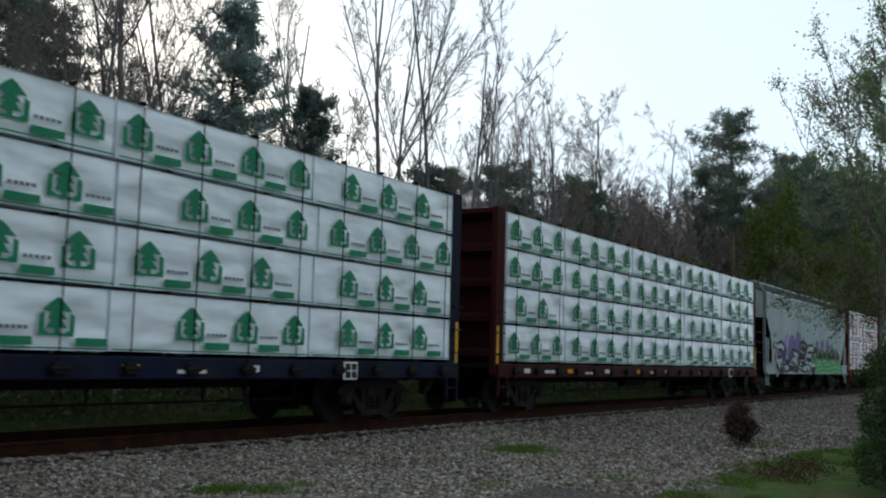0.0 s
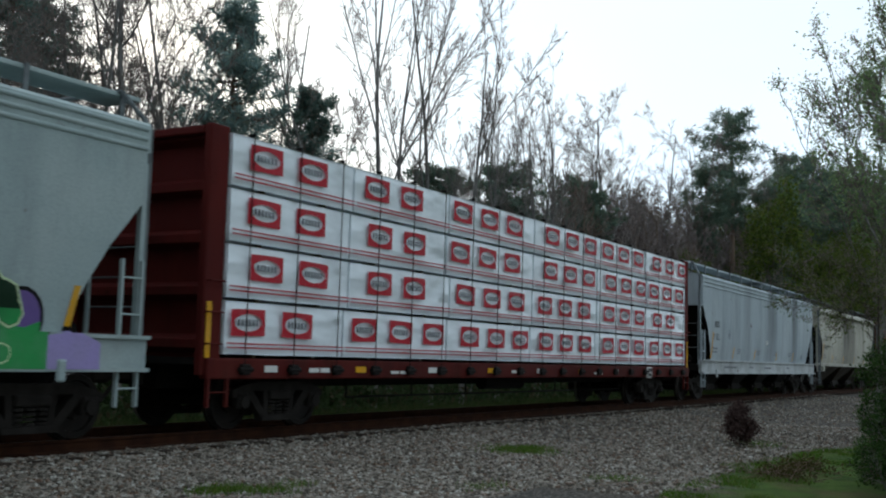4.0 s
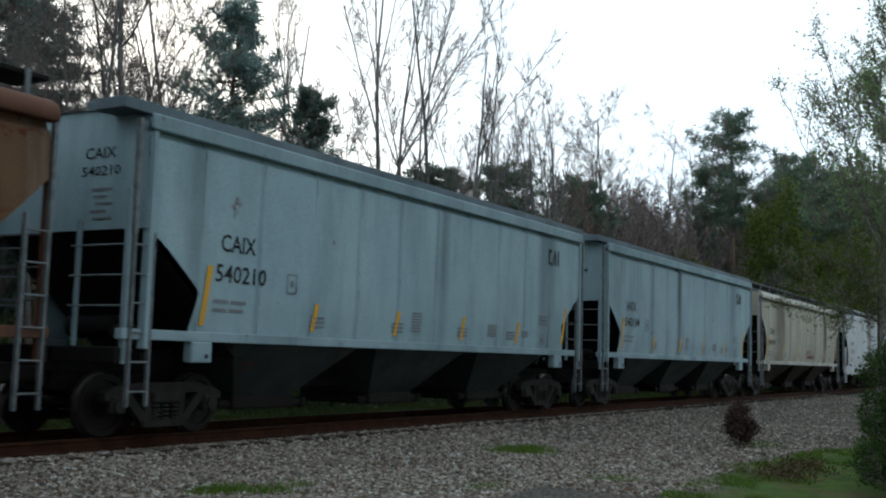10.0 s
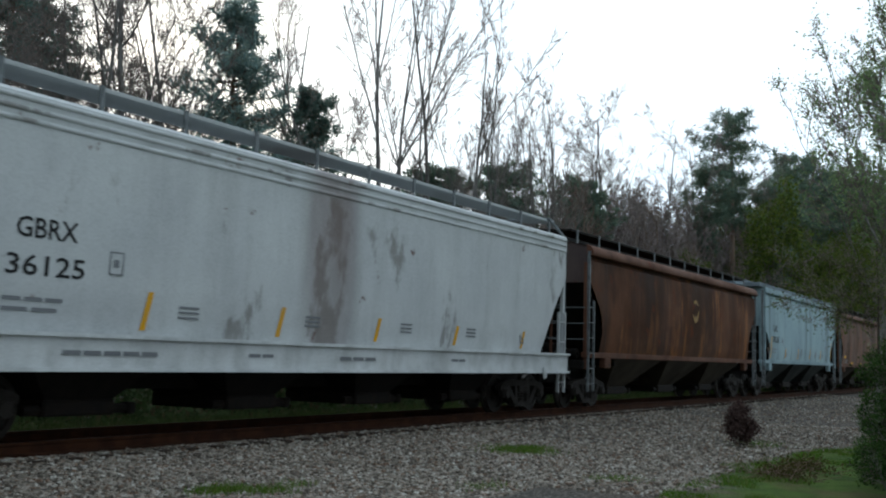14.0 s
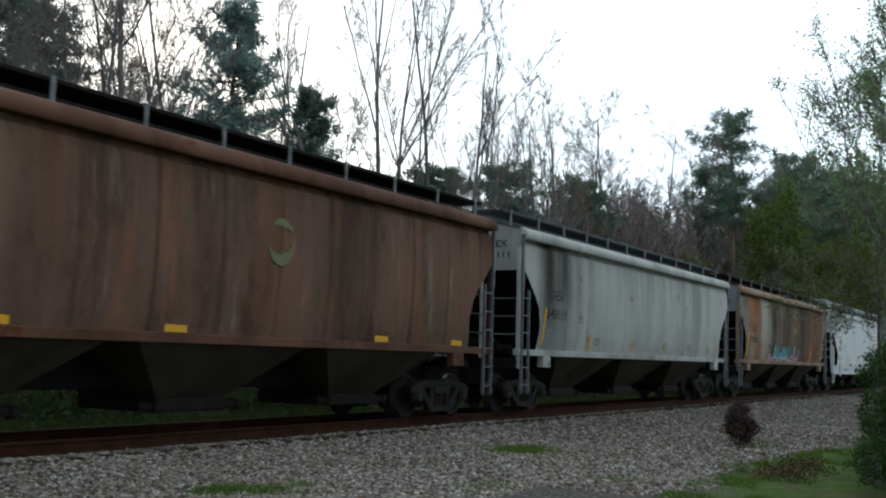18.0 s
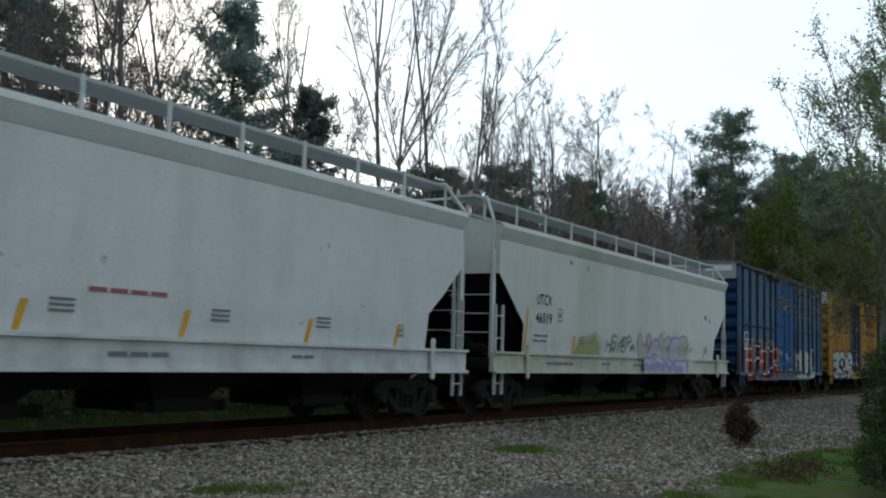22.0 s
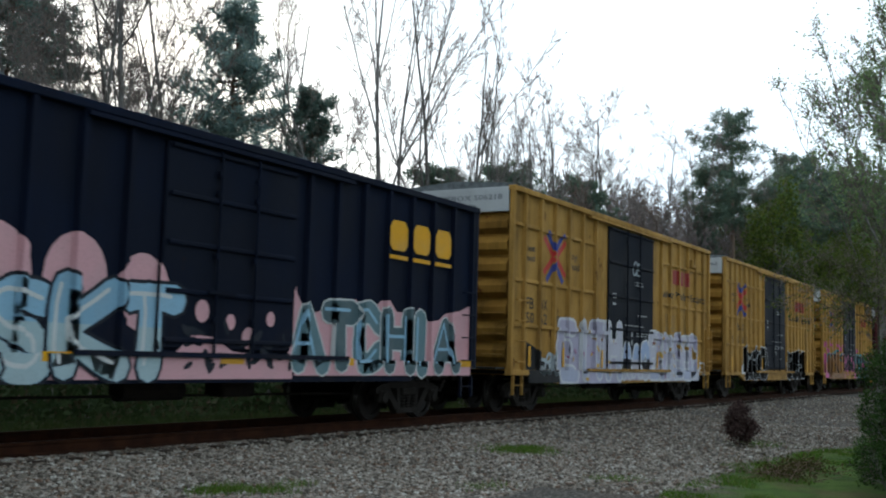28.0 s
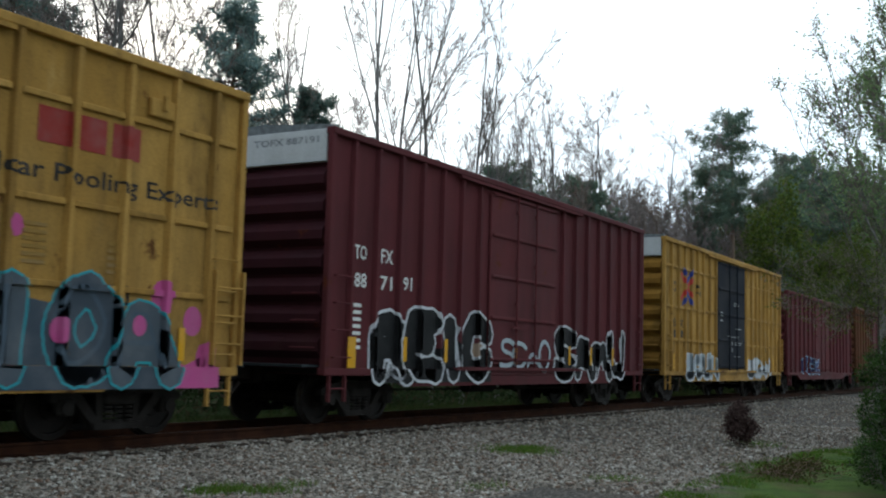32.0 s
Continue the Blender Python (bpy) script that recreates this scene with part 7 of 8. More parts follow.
def raw_mesh(name, chunks, mat, smooth=False):
    vs, fs, o = [], [], 0
    for v, f in chunks:
        vs.append(v)
        fs.append(f + o)
        o += len(v)
    v, f = np.concatenate(vs), np.concatenate(fs)
    me = bpy.data.meshes.new(name)
    k = f.shape[1]
    me.vertices.add(len(v))
    me.vertices.foreach_set("co", v.astype(np.float32).ravel())
    me.loops.add(f.size)
    me.loops.foreach_set("vertex_index", f.astype(np.int32).ravel())
    me.polygons.add(len(f))
    me.polygons.foreach_set("loop_start", np.arange(0, f.size, k, dtype=np.int32))
    me.update(calc_edges=True)
    me.validate()
    me.materials.append(mat)
    if smooth:
        me.shade_smooth()
    return me


def grow(rng, p, d, length, r, level, spec, out, tips):
    """A branch with its side branches; out[level] gets the segments."""
    n = spec["segs"][level]
    step = length / n
    p, d = np.array(p, float), np.array(d, float)
    bend = spec.get("bend", 0.16)
    kids = spec["kids"][level] if level < len(spec["kids"]) else 0
    starts = np.sort(rng.uniform(spec["from"][level], 0.98, kids)) if kids else []
    ki = 0
    for i in range(n):
        ra = r * (1 - 0.88 * i / n) if level else r * (1 - 0.8 * i / n)
        rb = r * (1 - 0.88 * (i + 1) / n) if level else r * (1 - 0.8 * (i + 1) / n)
        d = d + rng.normal(0, bend, 3) * (0.5 if level == 0 else 1.0) + np.array([0, 0, spec["lift"][level]])
        d /= np.linalg.norm(d)
        q = p + d * step
        out[level].append((*p, *q, max(ra, spec["min"]), max(rb, spec["min"])))
        while ki < len(starts) and starts[ki] < (i + 1) / n:
            f = starts[ki] * n - i
            s = p + (q - p) * f
            ang = rng.uniform(0, 2 * np.pi)
            side = np.cross(d, [math.cos(ang), math.sin(ang), 0.3])
            side /= np.linalg.norm(side) + 1e-9
            a = radians(rng.uniform(*spec["angle"][level]))
            nd = d * math.cos(a) + side * math.sin(a)
            left = 1 - starts[ki] * spec["short"][level]
            grow(rng, s, nd, length * spec["ratio"][level] * left * rng.uniform(0.7, 1.2), max(ra * spec["thin"][level], spec["min"]), level + 1, spec, out, tips)
            ki += 1
        p = q
    tips.append((p, d))


BARE = dict(segs=(10, 7, 5, 3, 2), kids=(14, 8, 6, 3), lift=(0.02, 0.06, 0.05, 0.03, 0.0), angle=((22, 46), (22, 48), (22, 50), (25, 55)), ratio=(0.44, 0.42, 0.45, 0.5), short=(0.55, 0.45, 0.35, 0.3), thin=(0.46, 0.5, 0.55, 0.7), min=0.008, bend=0.11)
BARE["from"] = (0.22, 0.15, 0.12, 0.12)
FORK = dict(BARE, kids=(7, 13, 5, 2), lift=(0.02, 0.035, 0.09, 0.06, 0.02), angle=((7, 25), (20, 42), (18, 40), (20, 50)), ratio=(0.86, 0.22, 0.42, 0.5), short=(0.75, 0.35, 0.4, 0.3), thin=(0.62, 0.4, 0.5, 0.7), bend=0.085)
FORK["from"] = (0.02, 0.22, 0.15, 0.1)
LEAFY = dict(BARE, kids=(12, 7, 5, 3), segs=(9, 6, 4, 3, 2), angle=((30, 65), (30, 60), (30, 60), (30, 65)), lift=(0.0, 0.02, 0.0, -0.02, -0.03), ratio=(0.6, 0.5, 0.5, 0.5), min=0.006, bend=0.13)
SPREAD = dict(LEAFY, kids=(16, 9, 6, 3), angle=((58, 88), (25, 60), (30, 60), (30, 65)), lift=(0.0, 0.0, -0.01, -0.02, -0.02), ratio=(0.8, 0.45, 0.45, 0.5), short=(0.55, 0.4, 0.3, 0.3))
SPREAD["from"] = (0.66, 0.2, 0.1, 0.1)
LEAFY["from"] = (0.2, 0.12, 0.1, 0.1)
AIRY = dict(FORK, min=0.0085, kids=(9, 11, 6, 3), angle=((12, 48), (20, 45), (25, 50), (25, 60)), ratio=(0.85, 0.3, 0.42, 0.5), bend=0.08)
AIRY["from"] = (0.3, 0.22, 0.15, 0.1)


def leaves_at(rng, tips, per, size, spread, droop=0.0):
    """Small pointed leaves round the twig tips: four-sided blades folded a little."""
    P = np.array([t[0] for t in tips])
    P = np.repeat(P, per, 0) + rng.normal(0, spread, (len(P) * per, 3))
    n = len(P)
    d = rng.normal(0, 1, (n, 3))
    d[:, 2] -= droop
    d /= np.linalg.norm(d, axis=1, keepdims=True)
    s = np.cross(d, rng.normal(0, 1, (n, 3)))
    s /= np.linalg.norm(s, axis=1, keepdims=True)
    L = size * rng.uniform(0.6, 1.3, (n, 1))
    nrm = np.cross(d, s)
    V = np.stack([P, P + d * L * 0.5 + s * L * 0.3 + nrm * L * 0.08, P + d * L, P + d * L * 0.5 - s * L * 0.3 + nrm * L * 0.08], 1).reshape(-1, 3)
    F = np.arange(4 * n).reshape(-1, 4)
    return V, F


def tree(name, label, spec, height, r, seed, leaf=None, lean=(0, 0, 1), leaf_mat=None, bark_mat=None):
    rng = np.random.default_rng(seed)
    out, tips = [[] for _ in range(6)], []
    grow(rng, (0, 0, -0.15), lean, height, r, 0, spec, out, tips)
    th = empty(name, label, "tree", "trees beside the track")
    part("trunk", raw_mesh("trunk", [tubes(out[0], 9)], bark_mat or M_BARK, True), None, th)
    tagged(part("branch_work", raw_mesh("branch_work", [tubes(out[1], 6), ] if not out[2] else [tubes(out[1], 5), tubes(out[2], 5)], bark_mat or M_BARK, True), None, th), kind="stuff")
    small = [s for lv in out[3:] for s in lv]
    crown = [tubes(small, 3)] if small else []
    if crown:
        tagged(part("twig_crown", raw_mesh("twig_crown", crown, M_TWIG), None, th), kind="stuff")
    if leaf:
        tagged(part("crown", raw_mesh("crown", [leaves_at(rng, tips, *leaf)], leaf_mat or M_LEAF), None, th), kind="stuff")
    return th


def pine(name, label, height, seed, crown_from=0.35, width=0.2, whorls=15, per=5, tufts=7, mat=None, tuft=0.3, up=0.25, cone=False):
    """An evergreen: a straight trunk, limbs in whorls, and tufts of needles along them."""
    rng = np.random.default_rng(seed)
    trunk, limbs, P = [], [], []
    pts = [np.array([0, 0, -0.15])]
    for k in range(10):
        pts.append(pts[-1] + np.array([rng.normal(0, 0.05), rng.normal(0, 0.05), height / 10]))
    for k in range(10):
        trunk.append((*pts[k], *pts[k + 1], 0.016 * height * (1 - 0.9 * k / 10), 0.016 * height * (1 - 0.9 * (k + 1) / 10)))
    for wv in range(whorls):
        f = crown_from + (1 - crown_from) * (wv + rng.uniform(-0.3, 0.3)) / whorls
        f = min(max(f, 0.1), 0.985)
        i = int(f * 10)
        base = pts[i] + (pts[min(i + 1, 10)] - pts[i]) * (f * 10 - i)
        reach = height * width * 1.5 * max(0.06, (1 - f) / (1 - crown_from)) ** 0.45 * rng.uniform(0.5, 1.2) if cone else height * width * (0.35 + 0.65 * math.sin(math.pi * min(1, (1 - f) / (1 - crown_from) * 0.85 + 0.1))) * rng.uniform(0.6, 1.2)
        for b in range(per):
            a = rng.uniform(0, 6.283)
            d = np.array([math.cos(a), math.sin(a), rng.uniform(-0.1, up * 2)])
            p = base.copy()
            ln = reach * rng.uniform(0.55, 1.15)
            for s in range(4):
                q = p + d * ln / 4 + np.array([0, 0, up * 0.05 * s])
                limbs.append((*p, *q, 0.028 * (1 - s / 5), 0.028 * (1 - (s + 1) / 5)))
                if s >= 1:
                    for _ in range(max(1, tufts // 3)):
                        P.append(p + (q - p) * rng.uniform() + rng.normal(0, tuft * 0.6, 3) * np.array([1, 1, 0.5]))
                p = q
                d = d + rng.normal(0, 0.12, 3)
            P.append(p)
    P = np.array(P)
    n = 20
    C = np.repeat(P, n, 0)
    d = rng.normal(0, 1, (len(C), 3)) + np.array([0, 0, 0.35])
    d /= np.linalg.norm(d, axis=1, keepdims=True)
    s = np.cross(d, rng.normal(0, 1, d.shape))
    s /= np.linalg.norm(s, axis=1, keepdims=True)
    L = tuft * rng.uniform(0.7, 1.3, (len(C), 1))
    V = np.stack([C - s * 0.012, C + s * 0.012, C + d * L + s * 0.02, C + d * L - s * 0.02], 1).reshape(-1, 3)
    F = np.arange(len(V)).reshape(-1, 4)
    th = empty(name, label, "tree", "trees beside the track")
    part("trunk", raw_mesh("trunk", [tubes(trunk, 9)], M_BARK_BROWN, True), None, th)
    tagged(part("branch_work", raw_mesh("branch_work", [tubes(limbs, 4)], M_BARK_BROWN, True), None, th), kind="stuff")
    tagged(part("crown", raw_mesh("crown", [(V, F)], mat or M_NEEDLE), None, th), kind="stuff")
    return th


def stand(th, x, y, turn=0.0, scale=1.0):
    th.matrix_basis = pose(x, y, ground_z(x, y), 0, 0, turn)
    th.scale = (scale,) * 3
    return th


def again(th, x, y, turn, scale):
    c = copy_thing(th, pose(x, y, ground_z(x, y), 0, 0, turn))
    c.scale = (scale,) * 3
    return c


L_BARE = "tall bare deciduous tree with fine grey twigs"
L_PINE = "dark green pine with open tufted crown"
# tall bare trees: two spreading and two forked kinds, then repeats of them
bare_a = stand(tree("bare_tree", L_BARE, BARE, 16.5, 0.13, 11), 20.5, 21.9)
bare_b = stand(tree("bare_tree", L_BARE, BARE, 16.0, 0.11, 12), 23.6, 23.4)
fork_a = stand(tree("bare_tree", "tall bare tree forked into several upright stems", FORK, 15.0, 0.12, 21), 28.3, 18.9)
fork_b = stand(tree("bare_tree", "tall bare tree forked into several upright stems", FORK, 15.0, 0.11, 23), 31.0, 18.5)
for k, (src, x, y, s) in enumerate([
        (bare_a, 17.6, 24.6, 0.9), (bare_b, 20.4, 25.2, 0.95), (bare_b, 22.0, 23.4, 0.9), (bare_b, 18.4, 20.6, 0.8), (fork_b, 26.8, 22.0, 0.85), (fork_b, 34.6, 19.0, 0.62), (fork_a, 30.2, 19.6, 0.9), (bare_b, 19.0, 22.6, 0.85), (bare_b, 26.0, 24.8, 0.85), (bare_b, 27.6, 26.4, 0.86), (bare_b, 15.4, 26.0, 1.05),
        (bare_a, 31.0, 25.8, 0.78), (fork_a, 32.6, 18.2, 0.85), (fork_a, 35.2, 20.6, 0.58), (fork_b, 39.2, 20.4, 0.8), (fork_b, 36.5, 18.8, 0.74), (fork_a, 39.6, 18.6, 0.76), (bare_a, 41.0, 19.4, 0.66), (fork_a, 43.6, 20.0, 0.86), (fork_b, 41.6, 21.6, 0.56), (bare_b, 45.2, 21.9, 0.62), 
        (bare_a, 49.0, 22.4, 0.78), (bare_b, 53.2, 24.0, 0.85), (bare_a, 57.4, 23.4, 0.95), (bare_b, 61.9, 23.0, 1.0), (bare_a, 66.2, 22.7, 1.0), (bare_b, 70.5, 22.3, 1.02), (bare_a, 64.0, 26.0, 1.05),
        (bare_b, 75.0, 22.0, 1.0), (bare_a, 80.0, 24.0, 1.1), (bare_b, 58.0, 27.0, 0.95), (bare_a, 85.0, 21.0, 1.05), (bare_b, 12.8, 28.0, 1.0), (bare_a, 10.0, 26.0, 0.95), (bare_b, 70.0, 19.0, 0.8), (bare_a, 76.0, 19.5, 0.85), (bare_b, 52.0, 20.0, 0.62)]):
    again(src, x, y, 47.0 * k + 20, s)
# young bare stems in the thicket
sap = stand(tree("bare_sapling", "slender bare sapling with reddish twigs", dict(BARE, kids=(12, 6, 4), segs=(7, 5, 3, 2)), 7.5, 0.06, 31, bark_mat=M_BARK_BROWN), 46.5, 18.6)
rng = random.Random(8)
for k in range(46):
    x = 14 + k * 1.7 + rng.uniform(-1, 1)
    again(sap, x, lerp([(10, 22), (40, 19.5), (60, 18.2), (95, 17.4)], x) + rng.uniform(-1.2, 3.5), rng.uniform(0, 360), rng.uniform(0.6, 1.25) * (1.0 if x > 44 else 0.7))
for k in range(44):
    x = 46 + k * 0.75 + rng.uniform(-1, 1)
    again(sap, x, rng.uniform(19.0, 25.0), rng.uniform(0, 360), rng.uniform(0.75, 1.35))
# evergreens
stand(pine("pine", L_PINE, 12.7, 41, 0.2, 0.17, 26, 6, 6, tuft=0.24, cone=True, mat=M_NEEDLE_BLUE), 25.3, 22.4)
stand(pine("pine", "bushy dark green cedar among bare trees", 10.6, 47, 0.12, 0.16, 26, 6, 7, M_NEEDLE_DARK, 0.18, cone=True), 27.9, 21.6)
p_a = stand(pine("pine", "bushy dark green cedar among bare trees", 12.8, 42, 0.2, 0.2, 26, 6, 7, M_NEEDLE_DARK, 0.2), 20.2, 27.0)
p_b = stand(pine("pine", L_PINE, 11.0, 43, 0.3, 0.2, 22, 7, 9, tuft=0.26), 46.3, 23.7)
p_c = stand(pine("pine", L_PINE, 19.3, 44, 0.6, 0.12, 12, 5, 9, tuft=0.4), 73.0, 19.9)
# repeats at x 5 or less are unseen, added to block low sky light
for k, (src, x, y, s) in enumerate([(p_a, 23.6, 30.0, 1.05),  (p_a, 17.2, 27.4, 0.95), (p_a, 14.0, 24.8, 1.0), (p_b, 41.2, 24.7, 0.93), (p_b, 53.4, 22.7, 1.05), (p_b, 49.0, 24.0, 0.85), (p_a, 51.2, 23.4, 0.72), (p_c, 92.0, 20.3, 1.02), (p_c, 104, 20.6, 1.12), (p_c, 99.0, 22.0, 1.0), (p_b, 88.0, 19.0, 1.5),
        (p_b, 95.0, 18.2, 1.55), (p_b, 110, 19.5, 1.9), (p_b, 118, 18.6, 1.9), (p_c, 69.5, 20.6, 0.76), (p_b, 82.0, 19.2, 1.4), (p_b, 77.0, 18.6, 1.1), (p_a, 128, 19, 1.6), (p_b, 140, 18, 2.0), (p_b, 30.6, 26.2, 0.72), (p_a, -14, 8, 1.1), (p_a, -16, 3, 1.0), (p_a, -13, 18, 1.1), (p_a, -18, 13.5 + 5, 1.2), (p_a, -15, -3, 1.1), (p_a, -10, -9, 1.0), (p_a, -4, -12, 1.1), (p_a, -20, 8, 1.3), (p_a, -9, 23, 1.1), (p_a, -3, 24, 1.0), (p_a, 3, -13, 1.0), (p_a, 5, 25, 1.0)]):
    again(src, x, y, 61.0 * k, s)

# trees with young leaves on the near side, by the bend of the grass verge
gum = stand(tree("leafy_tree", "slender tree with small fresh green leaves overhanging the track", AIRY, 8.4, 0.075, 51, (3, 0.07, 0.12, 0.2), lean=(-0.2, 0.12, 1), leaf_mat=M_LEAF_GREY, bark_mat=M_BARK), 25.6, 2.9, 30)
gum2 = stand(tree("leafy_tree", "slender tree with small fresh green leaves overhanging the track", AIRY, 8.6, 0.07, 52, (3, 0.07, 0.12, 0.2), lean=(-0.25, 0.2, 1), leaf_mat=M_LEAF_GREY, bark_mat=M_BARK), 28.2, 4.2, 80)
again(gum2, 26.6, 4.0, 200, 0.95)
hang = stand(tree("leafy_tree", "wide young tree with low hanging branches and sparse leaves", SPREAD, 5.4, 0.06, 53, (2, 0.065, 0.11, 0.2), lean=(-0.05, 0.05, 1), leaf_mat=M_LEAF_MID, bark_mat=M_BARK_DARK), 23.2, 3.15, 0, 0.74)
# fuller trees coming into leaf on the far side of the bend
wood_a = stand(tree("leafy_tree", "broad green tree coming into leaf behind the track", LEAFY, 12.0, 0.12, 56, (6, 0.2, 0.25, 0.2), leaf_mat=M_LEAF_MID, bark_mat=M_BARK), 66.5, 18.6)
for k, (x, y, s) in enumerate([(73.0, 18.2, 1.0), (79.0, 18.8, 1.08), (84.5, 18.0, 1.0), (91.0, 18.4, 1.1), (98.0, 17.6, 1.1), (106.0, 18.0, 1.2), (116.0, 17.4, 1.2), (61.0, 18.6, 0.62), (56.0, 18.4, 0.5), (127.0, 17.0, 1.2)]):
    again(wood_a, x, y, 75.0 * k + 130, s)
shrub = stand(tree("shrub", "low green shrub at the edge of the gravel", dict(LEAFY, kids=(10, 7, 5), segs=(5, 4, 3, 2), **{"from": (0.05, 0.1, 0.1, 0.1)}), 1.7, 0.02, 54, (14, 0.045, 0.055, 0.1), leaf_mat=M_LEAF_DARK), 15.9, 2.25, 0, 0.95)
for k, (x, y, s) in enumerate([(16.9, 2.2, 0.9), (16.3, 1.8, 1.1), (17.6, 2.5, 0.6), (18.6, 2.1, 1.15), (20.5, 2.2, 1.1), (22.5, 2.4, 1.35), (25.0, 2.7, 1.2), (28.0, 3.2, 1.4), (33.0, 3.9, 1.5), (16.2, 1.5, 0.9), (40.0, 5.0, 1.4), (48.0, 5.8, 1.6)]):
    again(shrub, x, y, 83.0 * k + 10, s)
dead = tree("dead_shrub", "small withered reddish-brown shrub standing in the gravel", dict(LEAFY, kids=(16, 8, 4), segs=(4, 3, 3, 2), lift=(0, 0.02, 0.02, 0.0, 0), angle=((35, 80), (30, 65), (30, 60), (30, 60)), **{"from": (0.2, 0.1, 0.1, 0.1)}), 0.95, 0.02, 55, (9, 0.065, 0.05, 0.0), leaf_mat=M_DEAD, lean=(-0.12, 0, 1))
stand(dead, 22.6, 6.0, 0, 0.86)


def brush_pile(x, y):
    """A low heap of cut dead stems and weeds lying on the grass."""
    rng = np.random.default_rng(64)
    segs, tips = [], []
    for k in range(110):
        a, r = rng.uniform(0, 6.283), abs(rng.normal(0, 0.3))
        p = np.array([r * 1.5 * math.cos(a), r * math.sin(a), rng.uniform(0.0, 0.1) * max(0.2, 1 - r)])
        d = np.array([rng.normal(0, 1), rng.normal(0, 1), abs(rng.normal(0, 0.2))])
        d *= rng.uniform(0.15, 0.4) / np.linalg.norm(d)
        segs.append((*p, *(p + d), 0.006, 0.003))
        tips += [(p + d, d), (p + d * 0.5, d)]
    th = empty("brush_pile", "low heap of dead brown stems and weeds on the grass", "brush pile")
    tagged(part("stems", raw_mesh("stems", [tubes(segs, 4)], M_BARK_BROWN), None, th), kind="stuff")
    tagged(part("withered_leaves", raw_mesh("withered_leaves", [leaves_at(rng, tips, 5, 0.045, 0.05, 0.3)], foliage("withered_leaves", "403c22", "544c2c", "38441e")), None, th), kind="stuff")
    stand(th, x, y, 25)


brush_pile(17.2, 3.9)
brush_pile(18.7, 3.9)


def far_woods():
    """Bare woodland behind the track, plus unseen woods added to block low sky, in one piece."""
    rng = np.random.default_rng(77)
    spec = dict(BARE, kids=(13, 8, 6), segs=(5, 3, 2, 1), min=0.015)
    out_all = []
    kinds = []
    for s in range(4):
        out, tips = [[] for _ in range(6)], []
        grow(np.random.default_rng(100 + s), (0, 0, -0.3), (0, 0, 1), 15, 0.13, 0, spec, out, tips)
        kinds.append(np.array([r for lv in out for r in lv]))
    spots = []
    for k in range(110):
        x = rng.uniform(-10, 190)
        spots.append((x, rng.uniform(30, 62) if x < 45 else rng.uniform(25, 60)))
    for k in range(140):
        x = rng.uniform(54, 118)
        spots.append((x, rng.uniform(19.5, min(36, max(21, x * 0.41)))))
    # unseen belt behind the camera, added to cut off the lower sky
    for k in range(40):
        spots.append((rng.uniform(-60, 120), rng.uniform(-45, -16)))
    for k in range(20):
        spots.append((rng.uniform(130, 260), rng.uniform(-14, 8.0)))
        # unseen trees off to the left, added to dim that side too
        spots.append((rng.uniform(-90, -25), rng.uniform(-20, 60)))
    for x, y in spots:
        if 8.5 < y < 15.5:
            y += 12
        s = kinds[rng.integers(4)].copy()
        a, sc = rng.uniform(0, 6.283), rng.uniform(0.65, 1.05) * (lerp([(54, 0.62), (70, 0.82), (118, 1.0)], x) if 45 < x < 118 and 19 < y < 37 else 1.0)
        c, sn = math.cos(a), math.sin(a)
        for o in (0, 3):
            px, py = s[:, o].copy(), s[:, o + 1].copy()
            s[:, o], s[:, o + 1] = (px * c - py * sn) * sc + x, (px * sn + py * c) * sc + y
            s[:, o + 2] = s[:, o + 2] * sc + ground_z(x, y)
        out_all.append(s)
    # swelling buds on the outer twigs of the nearer trees
    buds = [(q[3:6], None) for s in out_all if 54 < s[0, 0] < 118 and s[0, 1] < 30 for q in s[len(s) // 2::5]]
    ob = new("woodland_buds", raw_mesh("woodland_buds", [leaves_at(rng, buds, 1, 0.16, 0.1)], foliage("woodland_buds", "62524e", "7c6c68", "6e6a52")))
    tagged(ob, "brown swelling buds on the woodland twigs", "buds", kind="stuff")
    ob = new("far_woods", raw_mesh("far_woods", [tubes(np.concatenate(out_all), 3)], bark("woodland_bark", "766c69", "968b88")))
    tagged(ob, "bare grey-brown woodland behind the track", "woods", kind="stuff")


far_woods()


def undergrowth():
    """Brushwood, brambles and ivy on the woodland floor, in one piece."""
    rng = np.random.default_rng(91)
    P, S = [], []
    for k in range(15000):
        x = rng.uniform(-8, 110)
        y = lerp([(0, 17.0), (40, 16.4), (110, 16.0)], x) + 0.4 + abs(rng.normal(0, 4.5))
        hmax = (0.5 + 1.6 * max(0, noise.noise(Vector((x * 0.23, y * 0.3, 7))) + 0.35)) * min(1.0, (y - 15.6) / 2.2)
        P.append((x, y, ground_z(x, y) + rng.uniform(0, 1) ** 1.4 * max(0.15, hmax)))
    for k in range(22000):
        x = rng.uniform(-40, 190) if k % 2 else rng.uniform(-40, 50)
        y = rng.uniform(26, 60)
        P.append((x, y, ground_z(x, y) + rng.uniform(0, 1) ** (1.5 if x > 50 else 1.15) * (4.5 if x > 50 else 8.0)))
    tips = [(np.array(p), None) for p in P]
    ob = new("undergrowth", raw_mesh("undergrowth", [leaves_at(rng, tips[:15000], 5, 0.2, 0.14), leaves_at(rng, tips[15000:], 4, 0.55, 0.5)], foliage("undergrowth_leaves", "2d3b24", "3f4d30", "4a4532")))
    tagged(ob, "dark green brambles and undergrowth along the wood's edge", "undergrowth", kind="stuff")


undergrowth()


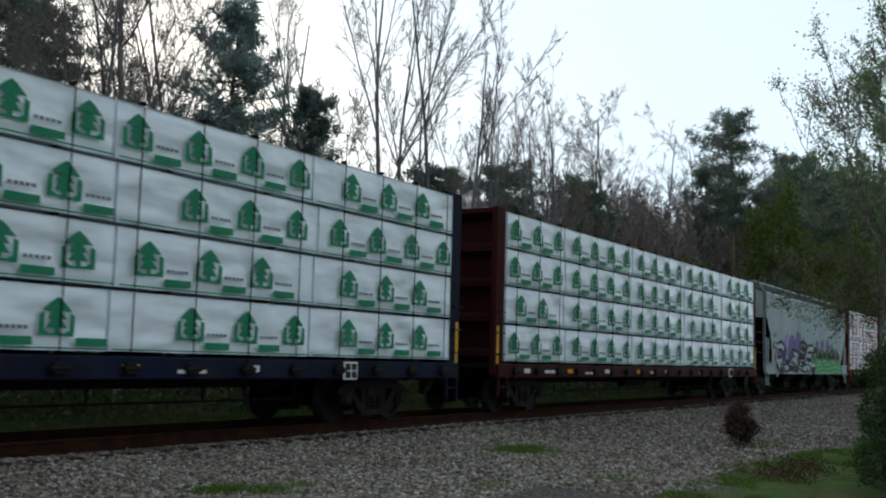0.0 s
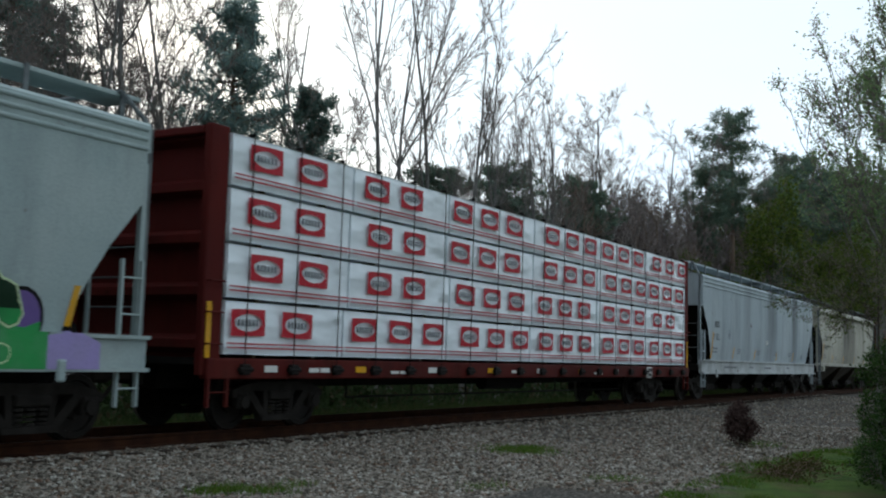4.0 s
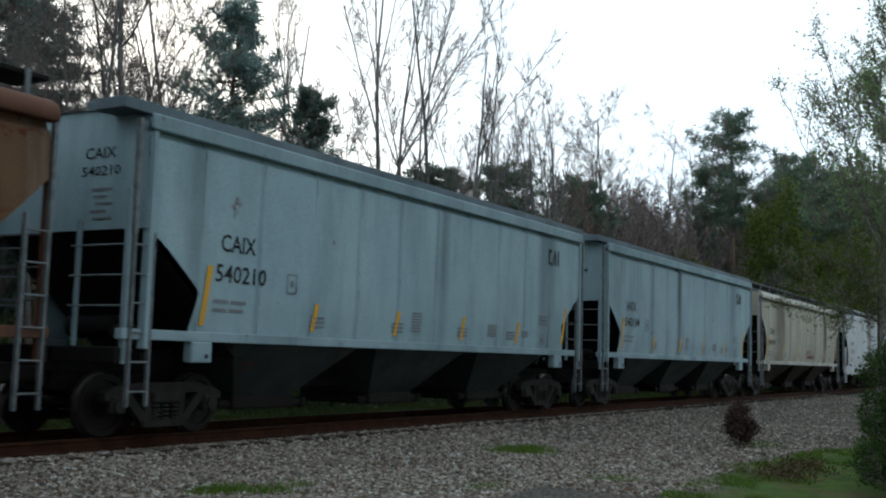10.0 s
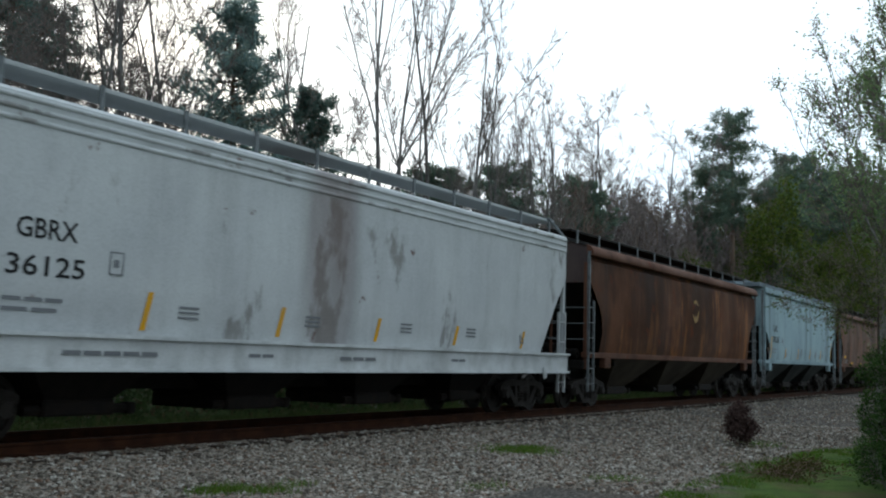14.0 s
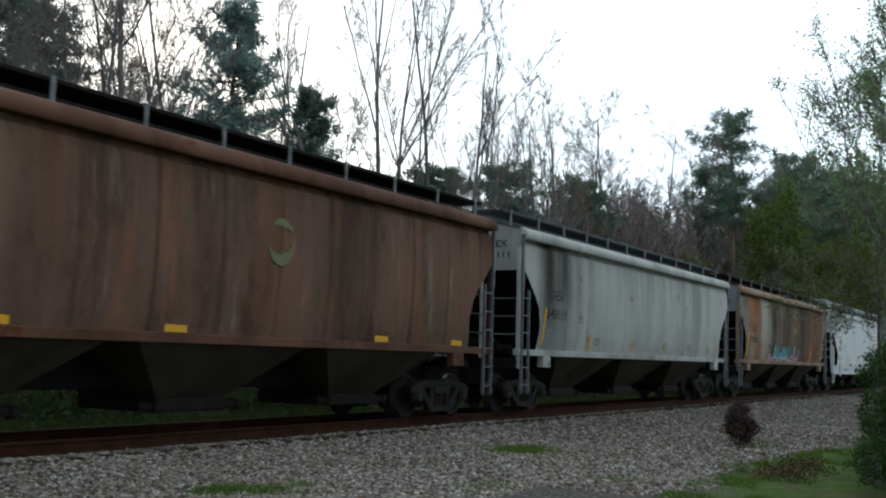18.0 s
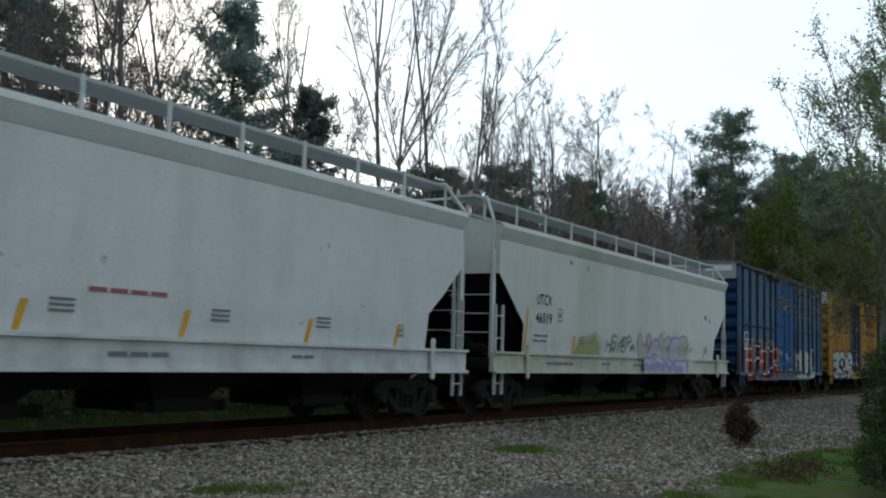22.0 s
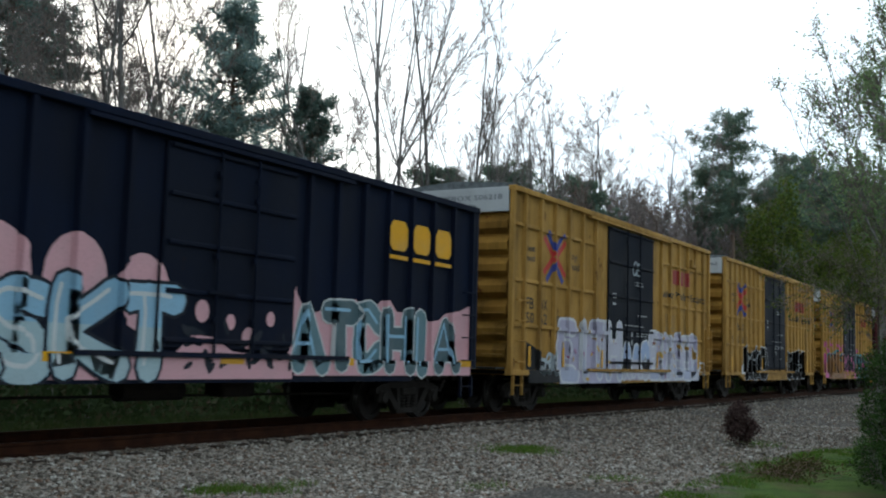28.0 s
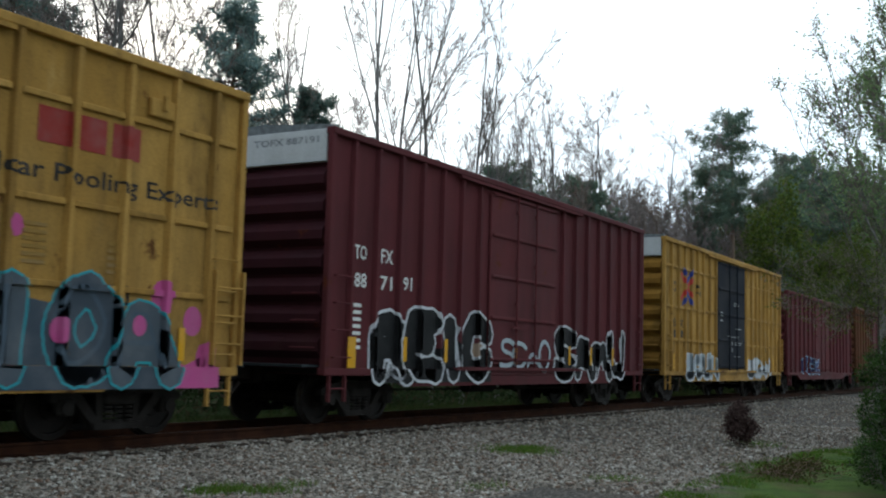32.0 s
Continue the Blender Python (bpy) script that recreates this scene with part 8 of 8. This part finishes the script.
def grass():
    """Blades of grass on the verge and in tufts on the gravel, in one piece."""
    rng = np.random.default_rng(15)
    B = []
    for k in range(42000):
        x = rng.uniform(9, 32)
        edge = lerp([(8, 2.9), (13.3, 4.35), (18.5, 4.6), (22, 4.35), (26, 3.7), (34, 2.5)], x)
        y = edge + 0.5 * noise.noise(Vector((x * 0.8, 0, 4))) + 0.25 - abs(rng.normal(0, 1.3))
        if noise.noise(Vector((x * 1.1, y * 1.6, 9))) > 0.22 - 0.5 * (edge - y):
            continue
        B.append((x, y, 0.075))
    for cx, cy, n, sp in ((17.2, 8.4, 2600, 0.26), (17.9, 8.5, 900, 0.14), (9.67, 8.55, 1500, 0.14), (9.95, 8.1, 700, 0.14), (10.6, 8.2, 250, 0.12), (14.6, 5.6, 300, 0.2), (12.3, 6.5, 200, 0.15), (23.4, 5.8, 500, 0.3)):
        for k in range(n):
            B.append((cx + rng.normal(0, sp * 1.5), cy + rng.normal(0, sp), 0.09))
    blades(B, rng, "grass", "short green grass on the verge with tufts in the gravel", foliage("grass_blades", "3c5a1c", "587a2a", "6c6c3e", 0.3))
    B = []
    for k in range(34000):
        x = rng.uniform(2, 60)
        B.append((x, 14.3 + abs(rng.normal(0, 1.6)), 0.4))
    blades(B, rng, "rank_grass", "tall dull green grass beyond the track", foliage("rank_grass_blades", "364524", "48582f", "565338"))


def blades(B, rng, name, label, mat):
    B = np.array(B)
    z = np.array([ground_z(x, y) for x, y, _ in B])
    n = len(B)
    P = np.column_stack([B[:, 0], B[:, 1], z - 0.01])
    h = B[:, 2:3] * rng.uniform(0.4, 1.3, (n, 1))
    a = rng.uniform(0, 6.283, n)
    s = np.column_stack([np.cos(a), np.sin(a), np.zeros(n)]) * 0.006
    tip = P + np.column_stack([rng.normal(0, 0.35, n), rng.normal(0, 0.35, n), np.ones(n)]) * h
    V = np.stack([P - s, P + s, tip], 1).reshape(-1, 3)
    ob = new(name, raw_mesh(name, [(V, np.arange(3 * n).reshape(-1, 3))], mat))
    tagged(ob, label, "grass", kind="stuff")


grass()


# ---- movement ----
def motions():
    times = [float(t) for t in range(33)]
    for car, place in CARS:
        walk(car, [(t, pose(place - travelled(t), TRACK_Y, 0)) for t in times])
    for th, place, z in LOADS:
        walk(th, [(t, pose(place - travelled(t), TRACK_Y, z)) for t in times])
    # the wheels roll: the turn of every wheel is that of the first one on its side of the truck
    n = 960
    first = {}
    for w, x in WHEELS:
        if x not in first:
            first[x] = w
            rows = []
            for k in range(n + 1):
                t = 32.0 * k / n
                rows.append((t, Matrix.Translation((x, 0, WHEEL_R)) @ Matrix.Rotation(-travelled(t) / WHEEL_R, 4, "Y")))
            walk(w, rows)
        else:
            keys = w.animation_data_create()
            w.rotation_mode = "QUATERNION"
            keys.action = first[x].animation_data.action
            keys.action_slot = first[x].animation_data.action_slot


motions()
